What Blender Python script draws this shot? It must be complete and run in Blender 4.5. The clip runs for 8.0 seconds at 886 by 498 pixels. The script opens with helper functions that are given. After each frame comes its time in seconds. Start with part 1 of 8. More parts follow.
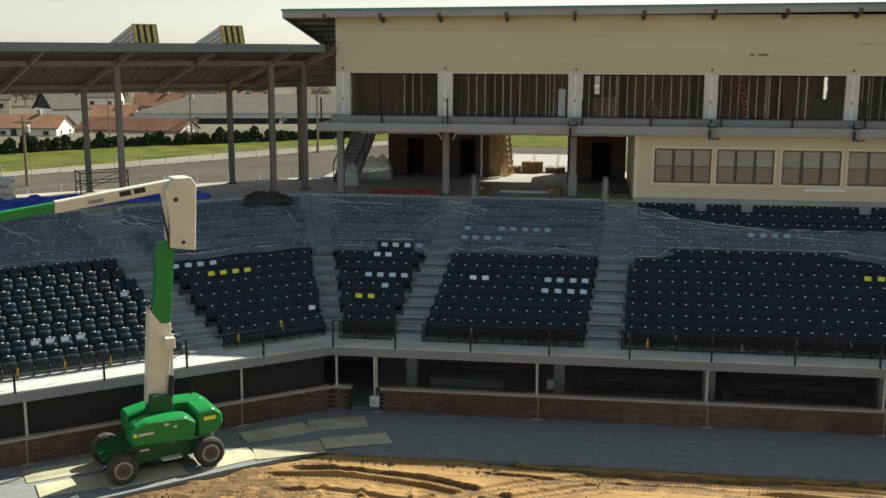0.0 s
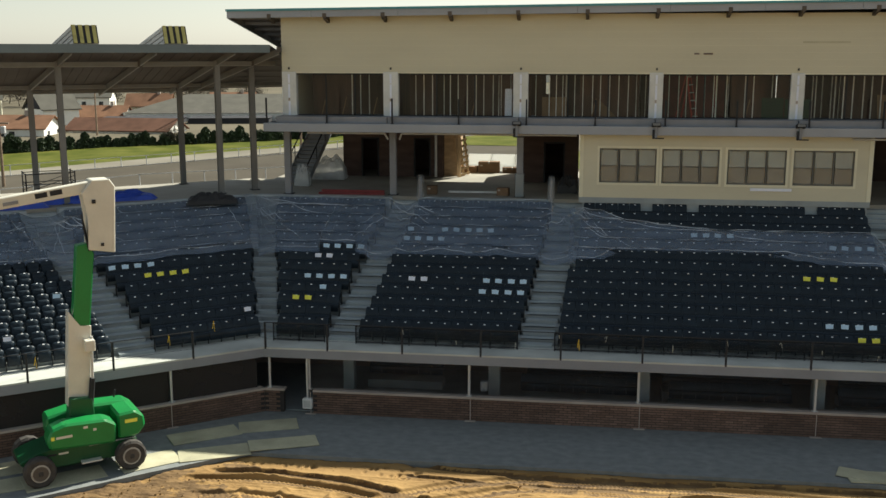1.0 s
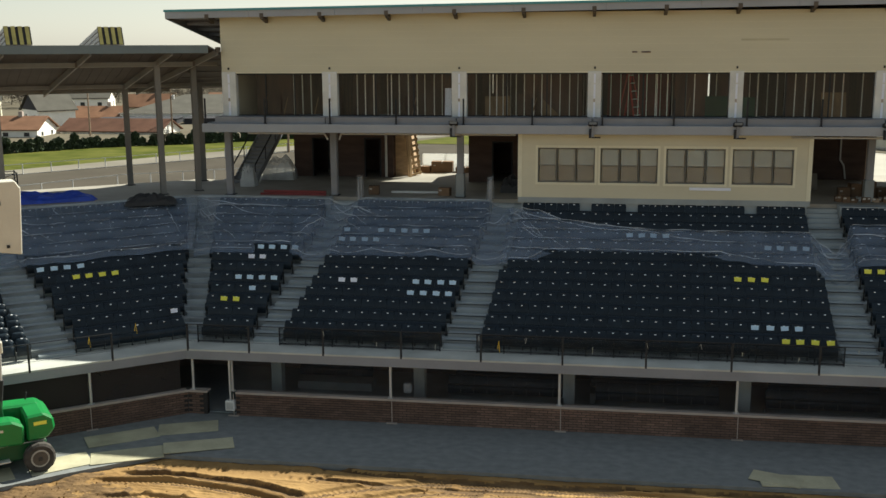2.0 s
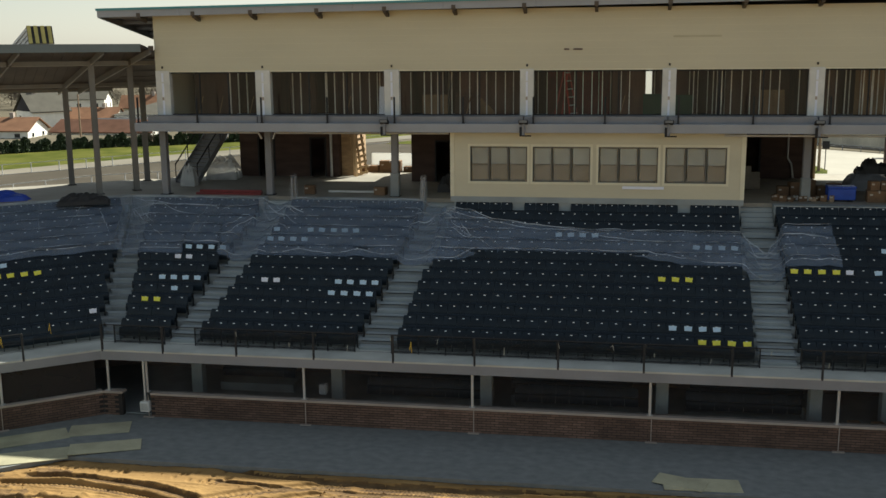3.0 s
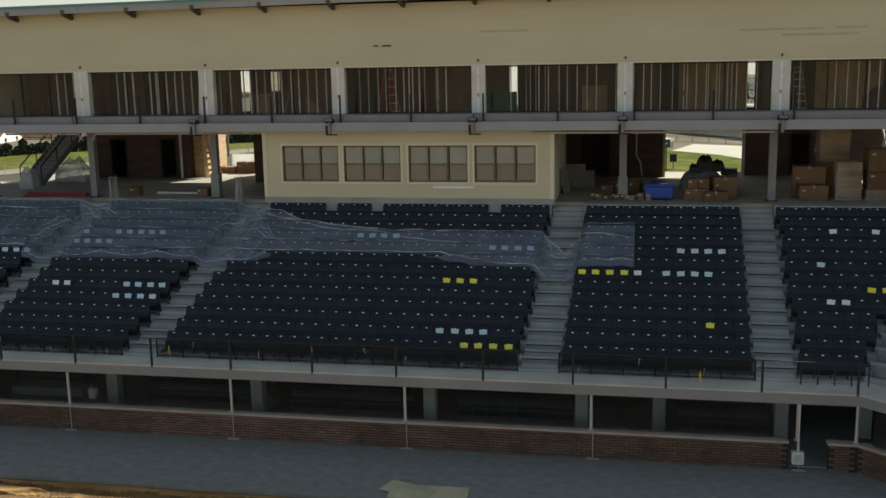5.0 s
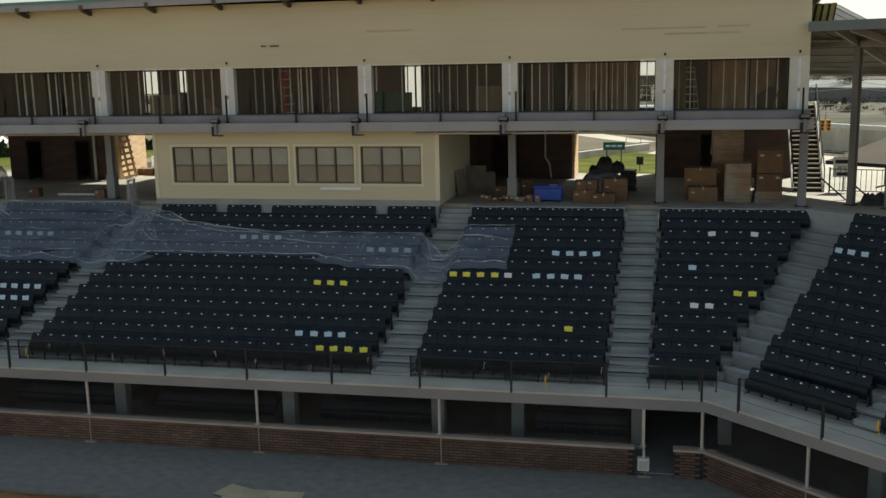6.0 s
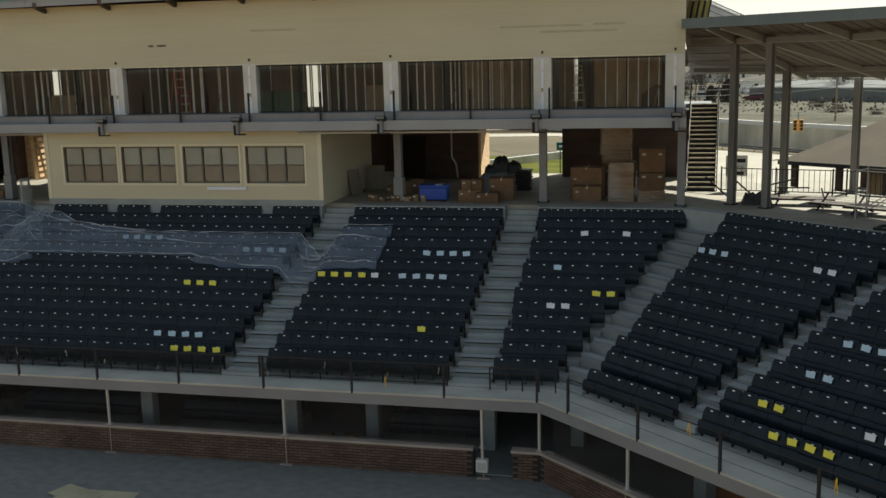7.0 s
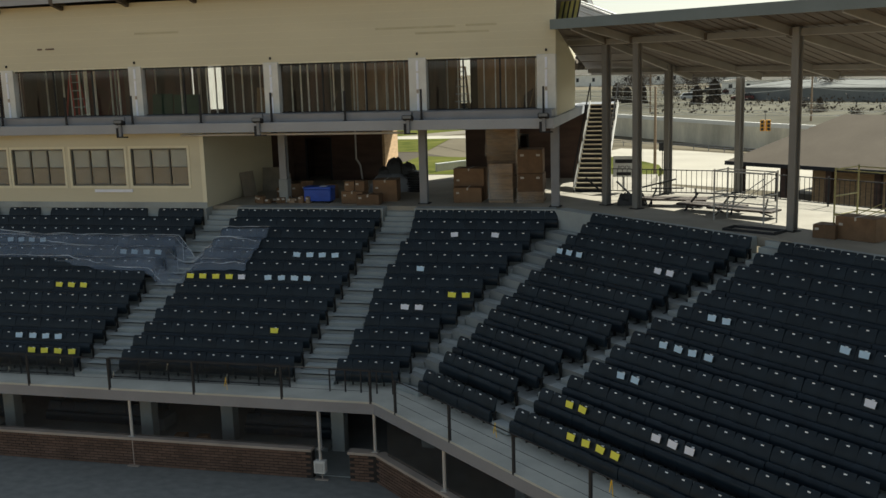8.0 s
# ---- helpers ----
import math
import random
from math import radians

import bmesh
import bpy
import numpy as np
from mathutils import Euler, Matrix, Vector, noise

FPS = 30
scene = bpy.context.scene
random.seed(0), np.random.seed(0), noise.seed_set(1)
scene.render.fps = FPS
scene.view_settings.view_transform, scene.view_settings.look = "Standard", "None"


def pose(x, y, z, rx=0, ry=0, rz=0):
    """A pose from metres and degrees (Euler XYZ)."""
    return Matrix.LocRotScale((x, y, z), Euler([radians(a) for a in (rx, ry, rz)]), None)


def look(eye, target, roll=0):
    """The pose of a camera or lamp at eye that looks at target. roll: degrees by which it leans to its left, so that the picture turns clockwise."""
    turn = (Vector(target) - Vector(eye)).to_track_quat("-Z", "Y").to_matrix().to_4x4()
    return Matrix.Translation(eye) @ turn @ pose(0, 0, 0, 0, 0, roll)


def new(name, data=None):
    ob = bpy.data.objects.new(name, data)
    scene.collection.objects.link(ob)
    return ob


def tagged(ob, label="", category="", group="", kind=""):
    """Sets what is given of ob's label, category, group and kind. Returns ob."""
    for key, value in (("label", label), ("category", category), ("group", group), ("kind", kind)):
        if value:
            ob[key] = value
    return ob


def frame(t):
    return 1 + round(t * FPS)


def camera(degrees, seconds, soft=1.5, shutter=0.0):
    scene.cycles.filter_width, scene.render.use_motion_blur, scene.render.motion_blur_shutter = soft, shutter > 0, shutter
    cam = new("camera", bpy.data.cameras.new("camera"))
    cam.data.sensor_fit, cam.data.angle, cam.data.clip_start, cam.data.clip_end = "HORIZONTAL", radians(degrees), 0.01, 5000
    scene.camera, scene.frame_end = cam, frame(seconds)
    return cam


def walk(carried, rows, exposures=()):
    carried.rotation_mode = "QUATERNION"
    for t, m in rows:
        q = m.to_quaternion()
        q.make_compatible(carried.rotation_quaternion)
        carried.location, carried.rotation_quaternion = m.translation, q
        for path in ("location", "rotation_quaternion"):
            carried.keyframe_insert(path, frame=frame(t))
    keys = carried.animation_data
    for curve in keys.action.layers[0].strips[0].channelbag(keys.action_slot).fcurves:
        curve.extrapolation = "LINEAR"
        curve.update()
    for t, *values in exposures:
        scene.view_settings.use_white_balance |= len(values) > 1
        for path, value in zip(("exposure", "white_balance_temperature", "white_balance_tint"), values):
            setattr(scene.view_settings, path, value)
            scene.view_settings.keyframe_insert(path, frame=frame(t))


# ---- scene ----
cam = camera(47.0, 8.0)
PATH = [
    (0, (10.558, -47.626, 13.504), (10.307, -45.678, 13.125), 0.2),
    (0.5, (11.878, -47.363, 13.54), (11.619, -45.417, 13.16), 0.1),
    (1, (13.275, -47.066, 13.551), (13.013, -45.12, 13.17), -0.0),
    (1.5, (14.975, -46.706, 13.601), (14.7, -44.763, 13.218), -0.2),
    (3, (20.217, -45.302, 13.401), (19.899, -43.365, 13.02), -0.5),
    (3.5, (22.241, -44.746, 13.363), (21.913, -42.81, 12.982), -0.7),
    (4, (24.457, -44.17, 13.291), (24.113, -42.238, 12.909), -0.8),
    (4.5, (26.875, -43.523, 13.157), (26.514, -41.592, 12.778), -1.0),
    (6, (34.79, -41.282, 12.773), (34.374, -39.361, 12.406), -1.2),
    (6.5, (37.395, -40.576, 12.615), (36.964, -38.657, 12.252), -1.3),
    (7, (40.156, -39.876, 12.538), (39.703, -37.962, 12.175), -1.4),
    (7.5, (42.764, -39.268, 12.471), (42.299, -37.356, 12.109), -1.5),
    (8, (45.399, -38.653, 12.389), (44.918, -36.745, 12.03), -1.7),
]
EXPOSURES = [(0.0, 1.05, 6450, 3), (1.5, 1.05, 6450, 3), (3.5, 1.02, 6450, 3), (4.5, 1.0, 6460, 3), (6.0, 0.98, 6480, 3), (8.0, 0.98, 6520, 3)]
walk(cam, [(t, look(eye, target, roll)) for t, eye, target, roll in PATH], EXPOSURES)

# ---- world, sun ----
SUN_DIR = Vector((0.615, 0.945, 1.0)).normalized()   # towards the sun, behind the grandstand
world = bpy.data.worlds.new("sky")
scene.world = world
world.use_nodes = True
wn = world.node_tree
sky = wn.nodes.new("ShaderNodeTexSky")
sky.sky_type, sky.sun_disc = "NISHITA", False
sky.sun_elevation = math.asin(SUN_DIR.z)
sky.sun_rotation = math.atan2(SUN_DIR.x, SUN_DIR.y)
sky.air_density, sky.dust_density, sky.ozone_density = 1.2, 0.45, 0.8
haze = wn.nodes.new("ShaderNodeHueSaturation")            # thin white haze
haze.inputs["Saturation"].default_value, haze.inputs["Value"].default_value = 0.42, 1.0
wn.links.new(sky.outputs[0], haze.inputs["Color"])
wn.links.new(haze.outputs[0], wn.nodes["Background"].inputs[0])
wn.nodes["Background"].inputs[1].default_value = 0.053
sun = new("sun", bpy.data.lights.new("sun", "SUN"))
sun.data.energy, sun.data.angle, sun.data.color = 5.0, radians(0.5), (1.0, 0.93, 0.82)
sun.matrix_world = look((0, 60, 80), Vector((0, 60, 80)) - SUN_DIR)


# ---- materials ----
def mat(name, color, rough=0.7, metal=0.0, vary=0.12, scale=2.0, grain=40.0, bump=0.15, spread=0.0, island=0.0, stretch=(1, 1, 1), second=None, spec=0.4):
    """A painted, cast or grown surface: two scales of variation, grain relief, and a spread from piece to piece."""
    m = bpy.data.materials.new(name)
    m.use_nodes = True
    nt = m.node_tree
    n, l = nt.nodes, nt.links
    b = n["Principled BSDF"]
    b.inputs["Roughness"].default_value, b.inputs["Metallic"].default_value = rough, metal
    b.inputs["Specular IOR Level"].default_value = spec
    tc, mp = n.new("ShaderNodeTexCoord"), n.new("ShaderNodeMapping")
    mp.inputs["Scale"].default_value = stretch
    geo = n.new("ShaderNodeNewGeometry")
    l.new(geo.outputs["Position"], mp.inputs["Vector"])
    big, small = n.new("ShaderNodeTexNoise"), n.new("ShaderNodeTexNoise")
    big.inputs["Scale"].default_value, big.inputs["Detail"].default_value = scale, 5
    small.inputs["Scale"].default_value, small.inputs["Detail"].default_value = grain, 4
    for t in (big, small):
        l.new(mp.outputs[0], t.inputs["Vector"])
    ramp = n.new("ShaderNodeMapRange")
    ramp.inputs["From Min"].default_value, ramp.inputs["From Max"].default_value = 0.3, 0.7
    l.new(big.outputs["Fac"], ramp.inputs["Value"])
    mix = n.new("ShaderNodeMix")
    mix.data_type = "RGBA"
    lo = [c * (1 - vary) for c in color]
    hi = second or [min(1, c * (1 + vary)) for c in color]
    mix.inputs["A"].default_value, mix.inputs["B"].default_value = (*lo, 1), (*hi, 1)
    l.new(ramp.outputs[0], mix.inputs["Factor"])
    hsv = n.new("ShaderNodeHueSaturation")
    l.new(mix.outputs["Result"], hsv.inputs["Color"])
    val = n.new("ShaderNodeMapRange")
    val.inputs["To Min"].default_value, val.inputs["To Max"].default_value = 1 - vary * 0.6, 1 + vary * 0.6
    l.new(small.outputs["Fac"], val.inputs["Value"])
    out = val.outputs[0]
    for amount, node, socket in ((spread, "ShaderNodeObjectInfo", "Random"), (island, "ShaderNodeNewGeometry", "Random Per Island")):
        if amount:
            src, mr, mul = n.new(node), n.new("ShaderNodeMapRange"), n.new("ShaderNodeMath")
            mr.inputs["To Min"].default_value, mr.inputs["To Max"].default_value = 1 - amount, 1 + amount
            mul.operation = "MULTIPLY"
            l.new(src.outputs[socket], mr.inputs["Value"])
            l.new(mr.outputs[0], mul.inputs[0])
            l.new(out, mul.inputs[1])
            out = mul.outputs[0]
    l.new(out, hsv.inputs["Value"])
    l.new(hsv.outputs[0], b.inputs["Base Color"])
    if bump:
        bp = n.new("ShaderNodeBump")
        bp.inputs["Strength"].default_value, bp.inputs["Distance"].default_value = bump, 0.02
        l.new(small.outputs["Fac"], bp.inputs["Height"])
        l.new(bp.outputs[0], b.inputs["Normal"])
    return m


def film_mat(name, color, cover, rough=0.25, bump=0.4):
    """Thin plastic film: mostly clear, milky in its folds."""
    m = bpy.data.materials.new(name)
    m.use_nodes = True
    nt = m.node_tree
    n, l = nt.nodes, nt.links
    b = n["Principled BSDF"]
    b.inputs["Base Color"].default_value, b.inputs["Roughness"].default_value = (*color, 1), rough
    geo, wrinkle, ramp, mixer, clear = (n.new(k) for k in ("ShaderNodeNewGeometry", "ShaderNodeTexNoise", "ShaderNodeMapRange", "ShaderNodeMixShader", "ShaderNodeBsdfTransparent"))
    wrinkle.inputs["Scale"].default_value, wrinkle.inputs["Detail"].default_value, wrinkle.inputs["Distortion"].default_value = 0.9, 3, 0.4
    l.new(geo.outputs["Position"], wrinkle.inputs["Vector"])
    ramp.inputs["From Min"].default_value, ramp.inputs["From Max"].default_value = 0.4, 0.75
    ramp.inputs["To Min"].default_value, ramp.inputs["To Max"].default_value = cover[0], cover[1]
    l.new(wrinkle.outputs["Fac"], ramp.inputs["Value"])
    bp = n.new("ShaderNodeBump")
    bp.inputs["Strength"].default_value, bp.inputs["Distance"].default_value = bump, 0.06
    l.new(wrinkle.outputs["Fac"], bp.inputs["Height"])
    l.new(bp.outputs[0], b.inputs["Normal"])
    l.new(ramp.outputs[0], mixer.inputs[0])
    l.new(clear.outputs[0], mixer.inputs[1])
    l.new(b.outputs[0], mixer.inputs[2])
    l.new(mixer.outputs[0], n["Material Output"].inputs["Surface"])
    return m


def sheeting_mat(name, color):
    """Thin milky sheeting that lets light through from behind."""
    m = bpy.data.materials.new(name)
    m.use_nodes = True
    nt = m.node_tree
    n, l = nt.nodes, nt.links
    lit, through_, clear, m1, m2 = (n.new(k) for k in ("ShaderNodeBsdfDiffuse", "ShaderNodeBsdfTranslucent", "ShaderNodeBsdfTransparent", "ShaderNodeMixShader", "ShaderNodeMixShader"))
    lit.inputs["Color"].default_value = through_.inputs["Color"].default_value = (*color, 1)
    m1.inputs[0].default_value, m2.inputs[0].default_value = 0.65, 0.25
    l.new(lit.outputs[0], m1.inputs[1])
    l.new(through_.outputs[0], m1.inputs[2])
    l.new(m1.outputs[0], m2.inputs[1])
    l.new(clear.outputs[0], m2.inputs[2])
    l.new(m2.outputs[0], n["Material Output"].inputs["Surface"])
    return m


def glass_mat(name, tint, rough=0.05, shine=0.05):
    m = bpy.data.materials.new(name)
    m.use_nodes = True
    nt = m.node_tree
    n, l = nt.nodes, nt.links
    gloss, clear, mixer = (n.new(k) for k in ("ShaderNodeBsdfGlossy", "ShaderNodeBsdfTransparent", "ShaderNodeMixShader"))
    gloss.inputs["Roughness"].default_value = rough
    clear.inputs["Color"].default_value = (*tint, 1)
    mixer.inputs[0].default_value = shine
    l.new(clear.outputs[0], mixer.inputs[1])
    l.new(gloss.outputs[0], mixer.inputs[2])
    l.new(mixer.outputs[0], n["Material Output"].inputs["Surface"])
    return m


CONCRETE = mat("cast_concrete", (0.228, 0.252, 0.257), 0.85, vary=0.16, scale=0.7, grain=25, bump=0.25)
CONCRETE_PALE = mat("pale_concrete", (0.29, 0.327, 0.338), 0.85, vary=0.14, scale=0.9, grain=25, bump=0.2)
APRON = mat("dusty_concrete", (0.165, 0.178, 0.176), 0.9, vary=0.11, scale=3.2, grain=17, bump=0.25, stretch=(0.8, 1.1, 1), second=(0.205, 0.215, 0.21))
FASCIA = mat("painted_fascia", (0.31, 0.33, 0.36), 0.6, vary=0.08, scale=0.6, grain=12, bump=0.08)
FASCIA_WALK = mat("slate_gray_fascia", (0.205, 0.22, 0.25), 0.6, vary=0.1, scale=0.6, grain=12, bump=0.08)
CREAM = mat("cream_siding", (0.575, 0.545, 0.41), 0.75, vary=0.06, scale=0.5, grain=14, bump=0.06, stretch=(0.35, 0.35, 1.5))
CREAM_TRIM = mat("cream_trim", (0.69, 0.66, 0.50), 0.7, vary=0.06, scale=1.5, grain=20, bump=0.05)
PIER = mat("primed_pier_board", (0.62, 0.63, 0.60), 0.75, vary=0.12, scale=1.2, grain=10, bump=0.1)
STEEL = mat("gray_painted_steel", (0.20, 0.21, 0.23), 0.5, vary=0.12, scale=1.0, grain=20, bump=0.05)
STRUT = mat("pale_angle_iron", (0.34, 0.33, 0.31), 0.5, vary=0.12, scale=1.0, grain=20, bump=0.03)
FASCIA_TEAL = mat("teal_gray_fascia", (0.15, 0.185, 0.195), 0.5, vary=0.1, scale=0.7, grain=15, bump=0.03)
CANOPY = mat("canopy_primer", (0.20, 0.197, 0.185), 0.55, vary=0.14, scale=1.0, grain=20, bump=0.05)
COLUMN = mat("weathered_column_primer", (0.185, 0.18, 0.168), 0.6, vary=0.22, scale=1.2, grain=20, bump=0.06, stretch=(1, 1, 0.25))
STEEL_DARK = mat("dark_painted_steel", (0.034, 0.035, 0.038), 0.75, vary=0.15, scale=2.0, grain=30, bump=0.05, spec=0.12)
STEEL_BROWN = mat("brown_primed_steel", (0.10, 0.085, 0.07), 0.6, vary=0.15, scale=2.0, grain=30, bump=0.05, spec=0.2)
DECK = mat("ribbed_roof_deck", (0.125, 0.11, 0.10), 0.6, vary=0.15, scale=0.8, grain=8, bump=0.1)
TEAL = mat("teal_roof_metal", (0.07, 0.26, 0.29), 0.4, vary=0.1, scale=0.8, grain=20, bump=0.05)
SEAT = mat("navy_seat_plastic", (0.0128, 0.0212, 0.0302), 0.4, vary=0.2, scale=3.0, grain=60, bump=0.03, spread=0.12, spec=0.2)
SEAT_IRON = mat("black_seat_iron", (0.012, 0.013, 0.014), 0.5, vary=0.15, scale=3.0, grain=60, bump=0.05)
PLATE = mat("pale_number_plate", (0.82, 0.84, 0.86), 0.35, vary=0.05, scale=4.0, grain=60, bump=0.0)
BRICK = mat("red_brown_brick", (0.142, 0.09, 0.068), 0.9, vary=0.2, scale=1.2, grain=50, bump=0.4, spread=0.2, island=0.2)
WALKWAY = mat("sealed_walkway_concrete", (0.42, 0.432, 0.40), 0.8, vary=0.14, scale=0.9, grain=25, bump=0.15)
MORTAR = mat("dark_mortar", (0.032, 0.028, 0.026), 0.95, vary=0.15, scale=2.0, grain=60, bump=0.3)
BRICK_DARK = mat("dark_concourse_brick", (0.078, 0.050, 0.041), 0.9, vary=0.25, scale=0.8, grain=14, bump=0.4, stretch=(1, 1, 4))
CAP = mat("precast_cap_stone", (0.36, 0.31, 0.27), 0.85, vary=0.12, scale=1.0, grain=30, bump=0.2)
# the gloom of unlit rooms is put into this colour
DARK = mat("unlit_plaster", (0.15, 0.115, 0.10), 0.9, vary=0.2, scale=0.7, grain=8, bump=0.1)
PLY = mat("plywood", (0.26, 0.16, 0.085), 0.8, vary=0.25, scale=1.2, grain=18, bump=0.1, stretch=(3, 3, 0.6), spread=0.2)
STUD = mat("galvanised_stud", (0.80, 0.77, 0.70), 0.6, metal=0.0, vary=0.15, scale=2.0, grain=20, bump=0.05, spread=0.25)
DIRT = mat("graded_dirt", (0.245, 0.138, 0.044), 0.95, vary=0.25, scale=0.6, grain=14, bump=0.45, second=(0.35, 0.215, 0.078), stretch=(0.6, 1.6, 1))
# dark dirt colour standing in for shade on turned ground and in ruts
SHADE_DIRT = mat("turned_shade_dirt", (0.105, 0.058, 0.022), 0.95, vary=0.3, scale=1.8, grain=14, bump=0.7, second=(0.19, 0.115, 0.047))
GROUND = mat("dry_ground", (0.125, 0.11, 0.08), 0.95, spec=0.05, vary=0.2, scale=0.05, grain=1.5, bump=0.3)
GRASS = mat("mown_grass", (0.068, 0.088, 0.014), 0.95, spec=0.03, vary=0.3, scale=0.3, grain=2.0, bump=0.6, second=(0.115, 0.118, 0.028))
ASPHALT = mat("worn_asphalt", (0.075, 0.066, 0.052), 0.95, spec=0.05, vary=0.15, scale=0.15, grain=3.0, bump=0.2)
ROAD_PALE = mat("sunbleached_road", (0.185, 0.17, 0.14), 0.95, spec=0.05, vary=0.12, scale=0.12, grain=3.0, bump=0.2)
ROAD_BRIGHT = mat("pale_concrete_road", (0.34, 0.32, 0.27), 0.95, vary=0.12, scale=0.12, grain=3.0, bump=0.2)
OLD_WALL = mat("stained_old_concrete", (0.54, 0.50, 0.40), 0.9, vary=0.3, scale=0.35, grain=6, bump=0.2, stretch=(1, 1, 0.25))
FLOOR_CONC = mat("concourse_concrete", (0.285, 0.268, 0.228), 0.85, vary=0.18, scale=0.5, grain=20, bump=0.2)
PLANK = mat("stair_plank", (0.40, 0.34, 0.24), 0.8, vary=0.2, scale=3, grain=20, bump=0.15, spread=0.12)
PANEL = mat("plywood_track_mat", (0.37, 0.35, 0.24), 0.85, vary=0.2, scale=1.0, grain=14, bump=0.2, spread=0.12)
FILM = film_mat("clear_plastic_film", (0.215, 0.275, 0.37), (0.36, 0.56), bump=0.10)
# near-white film colour that carries the sky's highlights on folds
FOLD_SHEEN = film_mat("gathered_sheen_fold", (0.70, 0.75, 0.80), (0.3, 0.85))
SHEETING = sheeting_mat("translucent_sheeting", (0.70, 0.70, 0.67))
FILM_CLEAR = film_mat("clear_plastic_wrap", (0.5, 0.52, 0.54), (0.12, 0.5))
FILM_WRAP = film_mat("torn_stretch_film", (0.5, 0.5, 0.48), (0.0, 0.5), bump=0.6)
FILM_WHITE = film_mat("milky_plastic_wrap", (0.52, 0.54, 0.55), (0.45, 0.85))
MESH = film_mat("black_debris_mesh", (0.006, 0.011, 0.015), (0.2, 0.5), 0.8)
GLASS = glass_mat("window_glass", (0.97, 0.97, 0.97), 0.05, 0.05)
BLIND = mat("gray_fabric_blind", (0.27, 0.345, 0.355), 0.8, vary=0.08, scale=2, grain=30, bump=0.05, spread=0.12)
BLIND_DARK = mat("taupe_insect_screen", (0.16, 0.19, 0.19), 0.8, vary=0.1, scale=2, grain=30, bump=0.05, spread=0.12)
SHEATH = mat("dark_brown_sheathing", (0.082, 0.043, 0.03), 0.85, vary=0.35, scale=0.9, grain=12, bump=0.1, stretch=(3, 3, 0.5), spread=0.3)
FAR_LOT = mat("far_gray_lots", (0.118, 0.115, 0.095), 1.0, vary=0.35, scale=0.05, grain=0.3, bump=0.0, spec=0.0)
TAG_WHITE = mat("white_card", (0.76, 0.80, 0.90), 0.7, vary=0.04, scale=5, grain=40, bump=0)
TAG_BLUE = mat("pale_blue_card", (0.50, 0.68, 0.84), 0.7, vary=0.04, scale=5, grain=40, bump=0)
TAG_YELLOW = mat("yellow_card", (0.80, 0.78, 0.10), 0.7, vary=0.04, scale=5, grain=40, bump=0)


# ---- mesh helpers ----
def box(bm, x0, x1, y0, y1, z0, z1, m=None):
    v = [bm.verts.new((x, y, z)) for x in (x0, x1) for y in (y0, y1) for z in (z0, z1)]
    if m is not None:
        for a in v:
            a.co = m @ a.co
    for f in ((0, 1, 3, 2), (4, 6, 7, 5), (0, 4, 5, 1), (2, 3, 7, 6), (0, 2, 6, 4), (1, 5, 7, 3)):
        bm.faces.new([v[k] for k in f])


def bar(bm, a, b, w=0.05, h=None):
    """A square bar from a to b."""
    a, b = Vector(a), Vector(b)
    d = b - a
    q = d.to_track_quat("X", "Z").to_matrix().to_4x4()
    box(bm, 0, d.length, -w / 2, w / 2, -(h or w) / 2, (h or w) / 2, Matrix.Translation(a) @ q)


def tube(bm, a, b, r, n=8, r2=None):
    a, b = Vector(a), Vector(b)
    q = (b - a).to_track_quat("Z", "Y").to_matrix()
    rings = []
    for p, rr in ((a, r), (b, r if r2 is None else r2)):
        rings.append([bm.verts.new(p + q @ Vector((rr * math.cos(2 * math.pi * k / n), rr * math.sin(2 * math.pi * k / n), 0))) for k in range(n)])
    for k in range(n):
        bm.faces.new((rings[0][k], rings[0][(k + 1) % n], rings[1][(k + 1) % n], rings[1][k]))
    bm.faces.new(rings[0][::-1])
    bm.faces.new(rings[1])


def prism(bm, pts, z0, z1):
    """A flat slab over a plan outline."""
    lo, hi = [bm.verts.new((x, y, z0)) for x, y in pts], [bm.verts.new((x, y, z1)) for x, y in pts]
    bm.faces.new(lo[::-1])
    bm.faces.new(hi)
    for k in range(len(pts)):
        j = (k + 1) % len(pts)
        bm.faces.new((lo[k], lo[j], hi[j], hi[k]))


def outline(bm, pts, y0, y1):
    """A side outline (x, z) with width from y0 to y1."""
    a, b = [bm.verts.new((x, y0, z)) for x, z in pts], [bm.verts.new((x, y1, z)) for x, z in pts]
    bm.faces.new(a)
    bm.faces.new(b[::-1])
    for k in range(len(pts)):
        j = (k + 1) % len(pts)
        bm.faces.new((a[k], b[k], b[j], a[j]))


def mesh_of(name, bm, material, smooth=False, bevel=0.0):
    if bevel:
        bmesh.ops.bevel(bm, geom=list(bm.edges), offset=bevel, segments=1, affect="EDGES")
    bmesh.ops.recalc_face_normals(bm, faces=bm.faces)
    me = bpy.data.meshes.new(name)
    bm.to_mesh(me)
    bm.free()
    for m in (material if isinstance(material, (list, tuple)) else [material]):
        me.materials.append(m)
    if smooth:
        me.polygons.foreach_set("use_smooth", [True] * len(me.polygons))
    return me


def part(name, bm, material, parent=None, label="", smooth=False, bevel=0.0, m=None):
    me = bm if isinstance(bm, bpy.types.Mesh) else mesh_of(name, bm, material, smooth, bevel)
    ob = new(name, me)
    if parent:
        ob.parent = parent
    if m is not None:
        ob.matrix_basis = m
    return tagged(ob, label)


def thing(name, m, label, category, group="", kind=""):
    ob = new(name)
    ob.empty_display_size = 0.2
    ob.matrix_basis = m
    return tagged(ob, label, category, group, kind)


